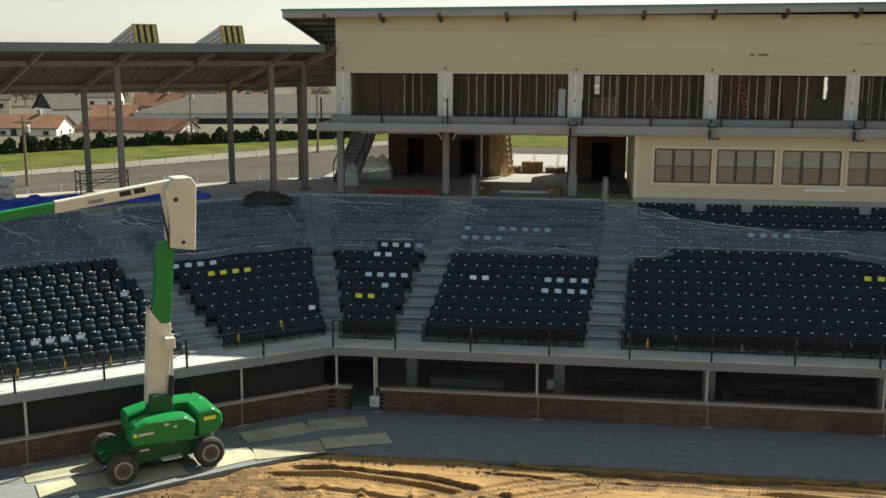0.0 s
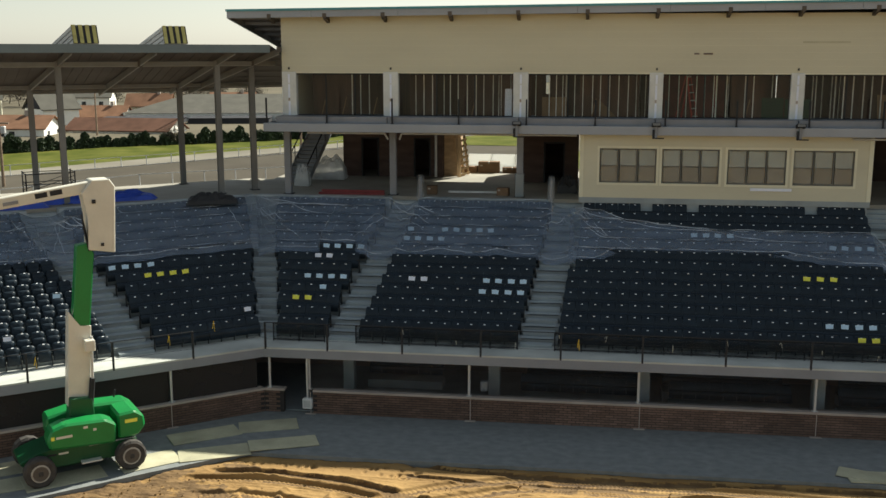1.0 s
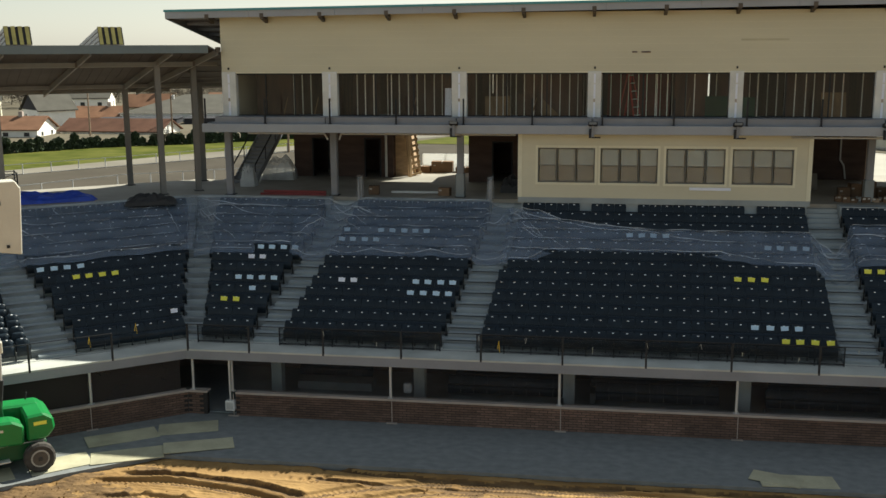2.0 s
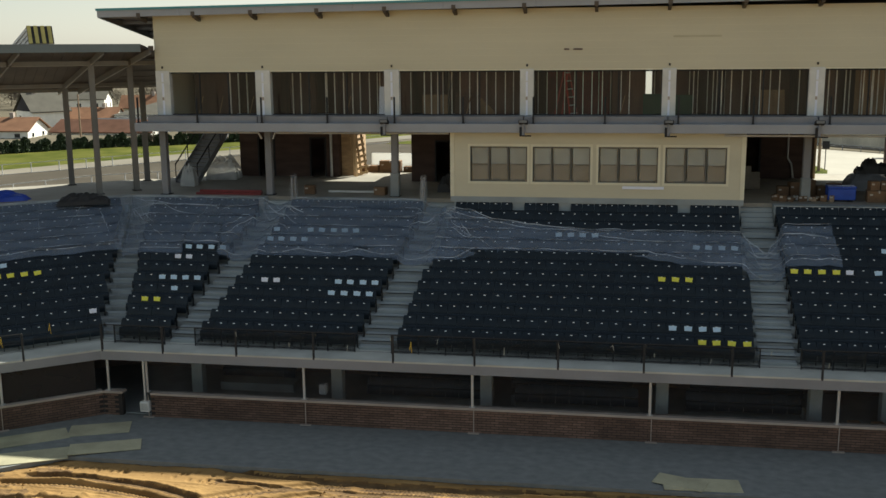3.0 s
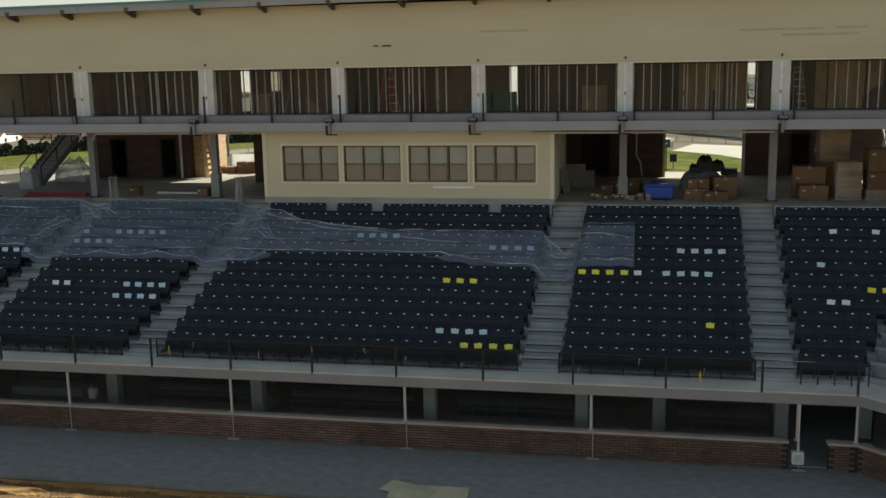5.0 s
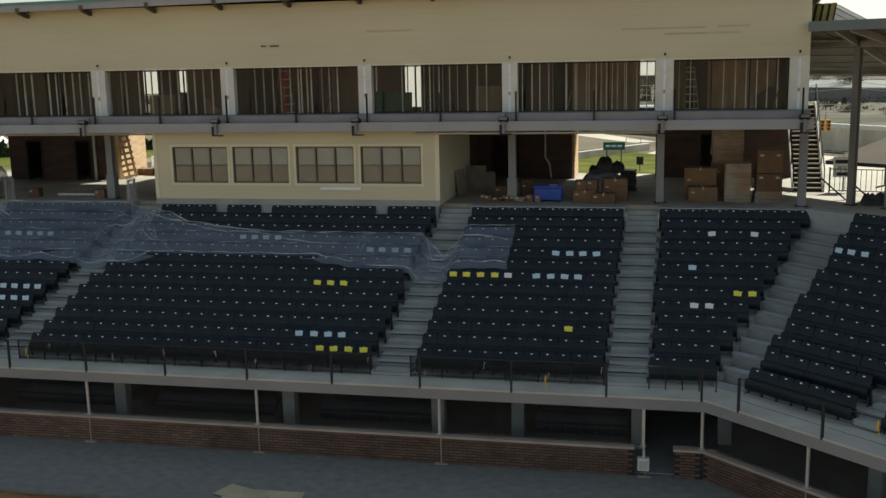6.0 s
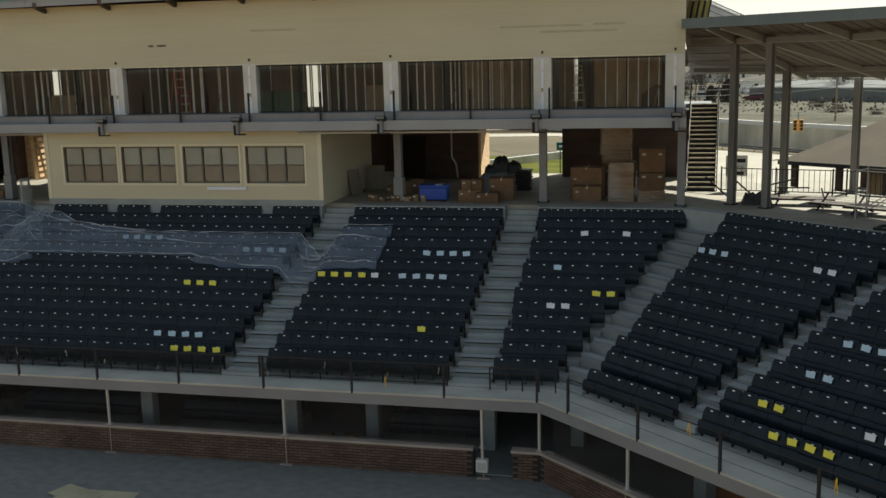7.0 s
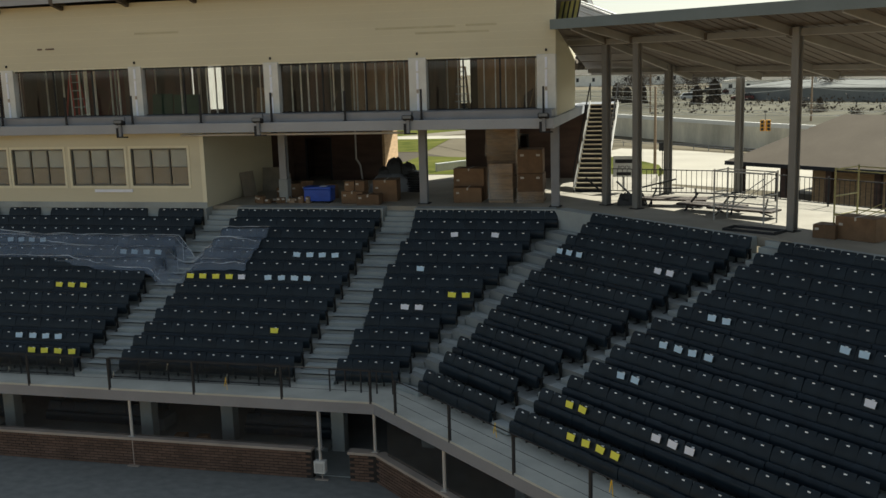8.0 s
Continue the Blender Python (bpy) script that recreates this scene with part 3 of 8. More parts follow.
# inner rear wall of the suites: dark sheathing with narrow window openings
REAR_Y, GAP_Z1 = 6.0, 12.62
REAR_GAPS = [(9.35, 10.2, 10.42), (11.2, 11.75, 11.4), (21.4, 22.2, 10.5), (22.85, 23.65, 10.55), (33.76, 34.48, 10.4), (35.1, 35.62, 10.6)]
edges = [X0 + 0.2] + [v for g in REAR_GAPS for v in g[:2]] + [X1 - 0.2]
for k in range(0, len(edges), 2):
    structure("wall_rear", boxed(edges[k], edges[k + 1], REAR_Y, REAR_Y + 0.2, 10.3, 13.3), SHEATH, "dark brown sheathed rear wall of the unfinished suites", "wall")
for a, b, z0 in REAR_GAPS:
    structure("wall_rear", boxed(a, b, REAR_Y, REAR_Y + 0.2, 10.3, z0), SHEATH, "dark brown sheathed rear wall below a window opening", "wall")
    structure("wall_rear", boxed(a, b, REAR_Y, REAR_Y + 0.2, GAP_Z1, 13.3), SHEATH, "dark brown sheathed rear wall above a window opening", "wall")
# added backlit sheets that make the rear gaps read bright white
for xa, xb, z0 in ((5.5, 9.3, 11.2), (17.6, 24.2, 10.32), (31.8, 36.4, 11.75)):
    structure("weather_sheet", boxed(xa, xb, 11.3, 11.305, z0, 13.45), SHEETING, "translucent sheet added behind the rear gaps to make them white", "plastic sheet")
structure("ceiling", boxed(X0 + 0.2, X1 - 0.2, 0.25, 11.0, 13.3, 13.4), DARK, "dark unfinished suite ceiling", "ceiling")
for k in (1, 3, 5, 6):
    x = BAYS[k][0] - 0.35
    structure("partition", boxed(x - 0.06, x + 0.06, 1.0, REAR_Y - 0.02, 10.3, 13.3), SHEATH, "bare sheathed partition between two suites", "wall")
STUD_ME = mesh_of("stud", boxed(-0.017, 0.017, -0.045, 0.045, 0, 2.96), STUD)
random.seed(4)
# each run of studs: bay, from, to, distance behind the front, spacing
STUD_RUNS = [(0, 0.55, 1.0, 1.6, 0.41), (1, 0.1, 0.95, 1.5, 0.41), (2, 0.05, 0.3, 1.2, 0.30), (2, 0.3, 1.0, 1.9, 0.41), (3, 0.0, 0.5, 2.2, 0.41), (3, 0.45, 0.85, 1.4, 0.41),
             (4, 0.15, 1.0, 1.7, 0.41), (5, 0.0, 0.45, 1.3, 0.36), (5, 0.4, 1.0, 2.0, 0.41), (6, 0.45, 1.0, 1.5, 0.41), (6, 0.05, 0.3, 2.4, 0.41), (0, 0.1, 0.5, 3.0, 0.6), (1, 0.0, 1.0, 3.1, 0.55), (2, 0.3, 1.0, 3.6, 0.5), (4, 0.0, 0.6, 4.2, 0.41), (3, 0.5, 1.0, 3.4, 0.5), (5, 0.2, 0.8, 3.0, 0.5)]
for bay, fa, fb_, yy, gap in STUD_RUNS:
    a, b = BAYS[bay]
    xa, xb = lerp(a, b, fa), lerp(a, b, fb_)
    frame_ob = thing("stud_wall", Matrix.Translation(((xa + xb) / 2, yy, 10.3)), "open frame of thin pale studs inside a suite", "stud wall", "stud walls of the suites")
    for z in (0.0, 2.96):
        part("track", boxed(-(xb - xa) / 2, (xb - xa) / 2, -0.05, 0.05, z, z + 0.04), STUD, frame_ob)
    x = -(xb - xa) / 2 + 0.05
    while x < (xb - xa) / 2:
        if random.random() < 0.9:
            part("stud", STUD_ME, None, frame_ob, m=pose(x + random.uniform(-0.03, 0.03), 0, 0.0))
        x += gap
# sheathing panels standing behind some of the studs; those before rear gaps are added to mask them
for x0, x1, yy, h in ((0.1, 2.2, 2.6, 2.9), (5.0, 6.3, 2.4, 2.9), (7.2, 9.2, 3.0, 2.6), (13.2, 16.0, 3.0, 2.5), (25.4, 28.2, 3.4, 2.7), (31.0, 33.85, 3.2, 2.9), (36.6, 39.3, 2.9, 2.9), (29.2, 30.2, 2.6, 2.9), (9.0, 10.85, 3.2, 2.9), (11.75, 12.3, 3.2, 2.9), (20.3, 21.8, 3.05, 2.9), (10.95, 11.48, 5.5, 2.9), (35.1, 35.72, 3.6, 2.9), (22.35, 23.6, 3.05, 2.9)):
    structure("sheathing_panel", boxed(x0, x1, yy, yy + 0.03, 10.3, 10.3 + h), PLY if x0 > 30 else SHEATH, "brown sheathing behind the suite studs, in places added to mask a gap", "wall")

RED_BOARD = mat("red_primed_board", (0.12, 0.018, 0.014), 0.7, vary=0.3, scale=1.5, grain=14, bump=0.1, spread=0.1)
GREEN_BOARD = mat("green_gypsum_board", (0.022, 0.07, 0.042), 0.85, vary=0.15, scale=1.2, grain=14, bump=0.05)
structure("sheathing_panel", boxed(17.2, 20.2, 4.6, 4.63, 10.3, 13.2), RED_BOARD, "dark red primed board fixed at the back of a suite", "wall")
for xa, xb, h in ((21.7, 22.7, 1.1), (22.75, 23.95, 1.05)):
    tagged(part("board", boxed(-(xb - xa) / 2, (xb - xa) / 2, -0.012, 0.012, 0, h), GREEN_BOARD, None, m=pose((xa + xb) / 2, 2.9, 10.3, -6)), "dark green gypsum board leaning inside a suite", "board", "boards in the suites")
tagged(part("board", boxed(-0.16, 0.16, -0.012, 0.012, 0, 1.55), TAG_WHITE, None, m=pose(9.9, 0.7, 10.3, -8)), "narrow white board leaning behind the suite glass", "board", "boards in the suites")

# balcony posts
for k in range(14):
    x = -1.15 + k * 3.05 - (0.2 if k > 0 else 0)
    if k == 13:
        x = 39.9
    post = thing("balcony_post", pose(x, -1.12, 10.3), "slim dark steel balcony rail post", "post", "balcony posts")
    part("shaft", boxed(-0.035, 0.035, -0.035, 0.035, -0.1, 1.15), STEEL_DARK, post, bevel=0.005)
    part("base_plate", boxed(-0.07, 0.07, -0.06, 0.06, 0.0, 0.02), STEEL_DARK, post)


POLE_GLASS = mat("dull_lens", (0.16, 0.16, 0.15), 0.3, vary=0.1, scale=4, grain=20, bump=0)


def floodlight(x):
    fl = thing("floodlight", pose(x, -1.45, 10.2), "dark floodlight clamped to the balcony beam", "lamp", "balcony floodlights")
    part("bracket", boxed(-0.06, 0.06, -0.04, 0.1, -0.4, 0.12), STEEL, fl, bevel=0.01)
    part("yoke", boxed(-0.16, -0.06, -0.05, 0.03, -0.42, -0.02), STEEL_DARK, fl, bevel=0.01)
    part("housing", boxed(-0.2, 0.2, -0.2, 0.1, 0.1, 0.27, Matrix.Rotation(radians(-14), 4, "X")), STEEL_DARK, fl, bevel=0.03)
    part("lens", boxed(-0.16, 0.16, -0.212, -0.2, 0.13, 0.24, Matrix.Rotation(radians(-14), 4, "X")), POLE_GLASS, fl, "dull gray lens")
    part("cable_box", boxed(-0.05, 0.34, -0.08, 0.02, -0.42, -0.37), STEEL_DARK, fl)


for x in (10.45, 16.55, 22.65, 28.7, 34.8, 39.95):
    floodlight(x)

# main roof: high at the front, falling to the rear and a little to the west
RX0, RX1, RY0, RY1, RZ0, RZ1 = -3.0, 41.0, -0.75, 11.2, 15.5, 13.6


def roof_z(y):
    return lerp(RZ0, RZ1, (y - RY0) / (RY1 - RY0))


def rake(x):
    return 0.0095 * (x - 6.0)


def sloped(x0, x1, y0, y1, top, thick, zf):
    bm = bmesh.new()
    v = [bm.verts.new((x, y, zf(y) + rake(x) + top - t)) for x in (x0, x1) for y in (y0, y1) for t in (thick, 0)]
    for f in ((0, 1, 3, 2), (4, 6, 7, 5), (0, 4, 5, 1), (2, 3, 7, 6), (0, 2, 6, 4), (1, 5, 7, 3)):
        bm.faces.new([v[k] for k in f])
    return bm


def along(z):
    return lambda y: z


roof = thing("main_roof", pose(20, 6, 0), "gray mono-pitch metal roof with a teal front edge", "roof", kind="structure")
inv = pose(-20, -6, 0)
part("roof_sheet", sloped(RX0, RX1, RY0, RY1, 0.0, 0.12, roof_z), DECK, roof, m=inv)
part("drip_edge", sloped(RX0 - 0.03, RX1 + 0.03, RY0 - 0.09, RY0 + 0.08, 0, 0.10, along(15.53)), TEAL, roof, "teal drip edge", m=inv)
for k in range(11):                                        # fascia lengths butted end to end
    xa, xb = lerp(RX0, RX1, k / 11), lerp(RX0, RX1, (k + 1) / 11)
    part("fascia_board", sloped(xa + 0.006, xb - 0.006, RY0 - 0.03, RY0 + 0.03, 0, 0.30, along(15.43)), FASCIA, roof, m=inv)
for x in (RX0 + 0.04, RX1 - 0.04):
    part("barge_board", sloped(x - 0.04, x + 0.04, RY0 + 0.03, RY1, -0.1, 0.28, roof_z), STEEL, roof, m=inv)
for x in [-1.0, 1.6, 4.3] + [7.35 + 3.05 * k for k in range(10)] + [37.4, 40.0]:
    bm = bmesh.new()
    bar(bm, (x, RY0 + 0.04, 15.12 + rake(x)), (x, -0.02, 14.95 + rake(x)), 0.14, 0.17)
    bar(bm, (x, RY0 + 0.04, 15.3 + rake(x)), (x, 0.6, 15.12 + rake(x)), 0.1, 0.2)
    arm = part("outrigger", bm, STEEL_BROWN, roof, m=inv)
    part("clip", boxed(x - 0.09, x + 0.09, RY0 - 0.05, RY0 - 0.03, 15.1 + rake(x), 15.29 + rake(x)), STEEL_BROWN, arm)
for k in range(9):
    y = RY0 + 0.9 + k * 1.4
    part("purlin", boxed(RX0 + 0.1, X0 - 0.02, y - 0.04, y + 0.04, roof_z(y) - 0.34, roof_z(y) - 0.2), STEEL, roof, m=inv)

# ---- press box ----
PX0, PX1, PY = 13.29, 25.9, -0.705
press = thing("press_box", pose(19.6, 2, FLOOR_Z), "cream sided press box with four wide windows", "press box")
inv = pose(-19.6, -2, -FLOOR_Z)
SASH = mat("gray_sash", (0.12, 0.12, 0.105), 0.6, vary=0.1, scale=2, grain=20, bump=0.03)
WINS = [(14.15, 16.67), (16.91, 19.41), (19.76, 22.29), (22.59, 25.16)]
WZ0, WZ1 = 7.73, 9.28
edges = [PX0] + [v for w in WINS for v in w] + [PX1]
for k in range(0, len(edges), 2):
    part("wall_panel", boxed(edges[k], edges[k + 1], PY, PY + 0.2, WZ0, WZ1), CREAM, press, m=inv)
part("wall_panel", boxed(PX0, PX1, PY, PY + 0.2, WZ1, 9.92), CREAM, press, m=inv)
part("wall_panel", boxed(PX0, PX1, PY, PY + 0.2, FLOOR_Z, WZ0), CREAM, press, m=inv)
for x in (PX0, PX1 - 0.2):
    part("side_wall", boxed(x, x + 0.2, PY + 0.2, 6.2, FLOOR_Z, 9.92), CREAM, press, m=inv)
part("back_wall", boxed(PX0 + 0.2, PX1 - 0.2, 6.0, 6.2, FLOOR_Z, 9.92), CREAM_TRIM, press, m=inv)
for a, b in WINS:
    win = new("window")
    win.parent = press
    win.matrix_basis = inv @ pose((a + b) / 2, PY, (WZ0 + WZ1) / 2)
    w, h = (b - a) / 2, (WZ1 - WZ0) / 2
    fb = bmesh.new()
    for x0, x1, z0, z1 in ((-w, -w + 0.05, -h, h), (w - 0.05, w, -h, h), (-w + 0.07, w - 0.07, -h, -h + 0.07), (-w + 0.07, w - 0.07, h - 0.07, h)):
        box(fb, x0, x1, 0.03, 0.14, z0, z1)
    part("window_frame", fb, SASH, win)
    for x in (-w / 3, w / 3):
        part("mullion", boxed(x - 0.03, x + 0.03, 0.06, 0.13, -h + 0.07, h - 0.07), SASH, win)
    for k in range(3):
        xa, xb = -w + 0.07 + k * 2 * w / 3, -w + 2 * w / 3 * (k + 1) - 0.05
        part("meeting_rail", boxed(xa, xb, 0.06, 0.12, -0.04, 0.0), SASH, win)
        for z0, z1 in ((-h + 0.07, -0.05), (0.0, h - 0.07)):
            pn = part("pane", boxed(xa, xb, 0.085, 0.091, z0, z1), GLASS, win)
            pn.visible_shadow = False
        part("blind", boxed(xa, xb, 0.11, 0.115, -0.02, h - 0.05), BLIND, win, "lowered pale gray blind")
        part("insect_screen", boxed(xa, xb, 0.105, 0.109, -h + 0.07, -0.05), BLIND_DARK, win, "taupe screen over the lower sash")
    tb = bmesh.new()
    for x0, x1, z0, z1 in ((-w - 0.1, -w, -h - 0.1, h + 0.1), (w, w + 0.1, -h - 0.1, h + 0.1), (-w, w, -h - 0.1, -h), (-w, w, h, h + 0.1)):
        box(tb, x0, x1, -0.025, 0.02, z0, z1)
    part("trim", tb, CREAM_TRIM, win)

part("ledge_board", boxed(20.8, 22.57, PY - 0.06, PY - 0.003, 7.46, 7.58), TAG_WHITE, press, "pale board fixed below the windows", m=inv)
part("base_course", boxed(PX0 - 0.02, PX1 + 0.02, PY - 0.03, PY - 0.003, FLOOR_Z - 0.02, 7.05), CONCRETE_PALE, press, "pale concrete base course", m=inv)
part("corner_board", boxed(PX0 - 0.03, PX0 + 0.15, PY - 0.03, PY - 0.002, 7.05, 9.9), CREAM_TRIM, press, m=inv)
part("corner_board", boxed(PX1 - 0.15, PX1 + 0.03, PY - 0.03, PY - 0.002, 7.05, 9.9), CREAM_TRIM, press, m=inv)

# ---- concourse columns and back rooms ----
def column(x, y, z0, z1, name="column", half=0.15, label="gray steel column on a concrete plinth", group="concourse columns", plinth=0.0, turn=0.0):
    c = thing(name, pose(x, y, z0, 0, 0, turn), label, "column", group)
    cb = bmesh.new()
    box(cb, -half, half, -half, -half + 0.03, 0, z1 - z0)
    box(cb, -half, half, half - 0.03, half, 0, z1 - z0)
    box(cb, -0.03, 0.03, -half + 0.03, half - 0.03, 0, z1 - z0)
    part("shaft", cb, COLUMN if "canopy" in name else STEEL, c)
    part("base_plate", boxed(-half - 0.08, half + 0.08, -half - 0.08, half + 0.08, 0, 0.03), STEEL_DARK, c)
    if plinth:
        part("plinth", boxed(-half - 0.05, half + 0.05, -half - 0.05, half + 0.05, 0.0, plinth), CONCRETE, c, "pale concrete casing", bevel=0.02)
    return c


for x, y, p in ((-0.55, 0.15, 0), (4.5, 0.45, 0), (10.5, 0.5, 1.1), (28.7, 0.9, 1.0), (34.75, 0.8, 0), (40.15, 0.1, 0)):
    column(x, y, FLOOR_Z, 9.92, plinth=p)


def brick_room(name, x0, x1, y0, y1, doors):
    """A dark brick room on the concourse with open doorways in its front."""
    ed = [x0] + [v for dd in doors for v in dd] + [x1]
    bm = bmesh.new()
    for k in range(0, len(ed), 2):
        box(bm, ed[k], ed[k + 1], y0, y0 + 0.25, FLOOR_Z, 9.92)
    for a, b in doors:
        box(bm, a, b, y0, y0 + 0.25, FLOOR_Z + 2.12, 9.92)
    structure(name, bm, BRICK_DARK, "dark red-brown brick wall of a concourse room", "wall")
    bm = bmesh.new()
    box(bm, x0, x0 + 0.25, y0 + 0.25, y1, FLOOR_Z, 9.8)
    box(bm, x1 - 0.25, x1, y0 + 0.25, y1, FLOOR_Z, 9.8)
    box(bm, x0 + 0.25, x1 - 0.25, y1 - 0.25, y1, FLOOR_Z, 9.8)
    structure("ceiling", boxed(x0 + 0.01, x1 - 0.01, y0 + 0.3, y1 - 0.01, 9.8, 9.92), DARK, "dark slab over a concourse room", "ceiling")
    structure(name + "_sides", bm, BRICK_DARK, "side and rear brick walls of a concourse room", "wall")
    for a, b in doors:
        d = structure("door_frame", boxed(a + 0.01, a + 0.09, y0 - 0.03, y0 + 0.2, FLOOR_Z, FLOOR_Z + 2.11), STEEL_DARK, "dark metal frame of an open doorway", "door frame")
        part("jamb", boxed(b - 0.09, b - 0.01, y0 - 0.03, y0 + 0.2, FLOOR_Z, FLOOR_Z + 2.11), STEEL_DARK, d)
        part("head", boxed(a + 0.09, b - 0.09, y0 - 0.03, y0 + 0.2, FLOOR_Z + 2.03, FLOOR_Z + 2.11), STEEL_DARK, d)


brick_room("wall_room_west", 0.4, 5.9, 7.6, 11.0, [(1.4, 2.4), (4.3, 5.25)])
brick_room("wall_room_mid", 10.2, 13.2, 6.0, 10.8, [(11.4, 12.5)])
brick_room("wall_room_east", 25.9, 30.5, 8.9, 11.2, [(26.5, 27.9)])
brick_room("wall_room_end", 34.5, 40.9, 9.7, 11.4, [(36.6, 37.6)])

# added wall that keeps the gap beside the press box dark
structure("wall_link", boxed(25.62, 25.88, 6.22, 11.2, FLOOR_Z, 9.92), BRICK_DARK, "dark brick wall added to close the gap behind the press box", "wall")

# ---- canopies over the wings ----
def canopy(name, at, cols, s0, s1, d_front, d_rear):
    """A sloping deck on two lines of columns. at(s, d) gives the plan."""
    zf, zr = 13.85, 11.75
    cn = thing(name, Matrix.Translation((*at((s0 + s1) / 2, d_front + 3), FLOOR_Z)), "gray metal canopy roof sloping down to the rear", "canopy roof", kind="structure")
    inv = cn.matrix_basis.inverted()

    def zd(d):
        return lerp(zf, zr, (d - d_front) / (d_rear - d_front))

    def beam(sa, da, sb, db, w, h, drop, nm, label="", mt=CANOPY):
        a, b = at(sa, da), at(sb, db)
        bb = bmesh.new()
        bar(bb, (a.x, a.y, zd(da) - drop), (b.x, b.y, zd(db) - drop), w, h)
        part(nm, bb, mt, cn, label, m=inv)

    bm = bmesh.new()
    q = [at(s0, d_front), at(s1, d_front), at(s1, d_rear), at(s0, d_rear)]
    zz = [zf, zf, zr, zr]
    lo, hi = [bm.verts.new((p.x, p.y, z - 0.12)) for p, z in zip(q, zz)], [bm.verts.new((p.x, p.y, z)) for p, z in zip(q, zz)]
    bm.faces.new(lo)
    bm.faces.new(hi)
    for k in range(4):
        bm.faces.new((lo[k], lo[(k + 1) % 4], hi[(k + 1) % 4], hi[k]))
    part("deck", bm, DECK, cn, m=inv)
    rb = bmesh.new()
    for j in range(int((s1 - s0) / 0.45)):
        a, b = at(s0 + 0.45 * j, d_front + 0.1), at(s0 + 0.45 * j, d_rear - 0.1)
        bar(rb, (a.x, a.y, zd(d_front + 0.1) - 0.13), (b.x, b.y, zd(d_rear - 0.1) - 0.13), 0.05, 0.03)
    part("deck_ribs", rb, DECK, cn, m=inv)
    beam(s0, d_front, s1, d_front, 0.1, 0.36, 0.18, "front_fascia", "teal-gray fascia", FASCIA_TEAL)
    beam(s0, d_rear, s1, d_rear, 0.1, 0.26, 0.12, "rear_fascia")
    d1, d2 = cols
    beam(s0, d1, s1, d1, 0.14, 0.2, 0.3, "front_purlin_beam")
    beam(s0, d1, s1, d1, 0.08, 0.02, 0.41, "beam_flange", "pale lower flange of the beam", STRUT)
    beam(s0, d2, s1, d2, 0.12, 0.16, 0.24, "rear_purlin_beam")
    beam(s0, d2, s1, d2, 0.07, 0.02, 0.33, "beam_flange", "pale lower flange of the beam", STRUT)
    return cn, beam, zd


COL_D = {"L": (11.96, 16.3), "R": (12.6, 17.1)}
def corner_deck(cn, at, zd, s, d0, d1, tip):
    """The triangle of deck that closes a canopy against the building."""
    bm = bmesh.new()
    pts = [(at(s, d0), zd(d0)), (at(s, d1), zd(d1)), (Vector(tip[:2]), zd(tip[2]))]
    lo, hi = [bm.verts.new((p.x, p.y, z - 0.12)) for p, z in pts], [bm.verts.new((p.x, p.y, z)) for p, z in pts]
    bm.faces.new(lo)
    bm.faces.new(hi)
    for k in range(3):
        bm.faces.new((lo[k], lo[(k + 1) % 3], hi[(k + 1) % 3], hi[k]))
    part("deck", bm, DECK, cn, m=cn.matrix_basis.inverted())


cl, beam_l, zd_l = canopy("canopy_west", left, COL_D["L"], -4.2, 22.0, 9.9, 17.6)
cr, beam_r, zd_r = canopy("canopy_east", right, COL_D["R"], -4.3, 22.0, 10.6, 18.4)
corner_deck(cl, left, zd_l, -4.2, 9.9, 17.6, (-0.9, 9.5, 17.6))
corner_deck(cr, right, zd_r, -4.3, 10.6, 18.4, (40.5, 10.5, 18.4))
for cb, (d1, d2), (sa, sb) in ((beam_l, COL_D["L"], (-5.2, -8.4)), (beam_r, COL_D["R"], (-5.6, -9.4))):
    for d, s_in, drop in ((d1, sa, 0.3), (d2, sb, 0.24)):
        cb(s_in, d, -4.2, d, 0.13, 0.18, drop, "link_beam")
        cb(s_in, d, -4.2, d, 0.08, 0.02, drop + 0.1, "beam_flange", "pale lower flange of the beam", STRUT)
    for k in range(5):
        d = lerp(d1 - 1.2, d2, k / 5)
        cb(lerp(-4.6, sb, k / 4.6), d, -4.25, d, 0.03, 0.03, 0.14, "deck_batten", "", DECK)
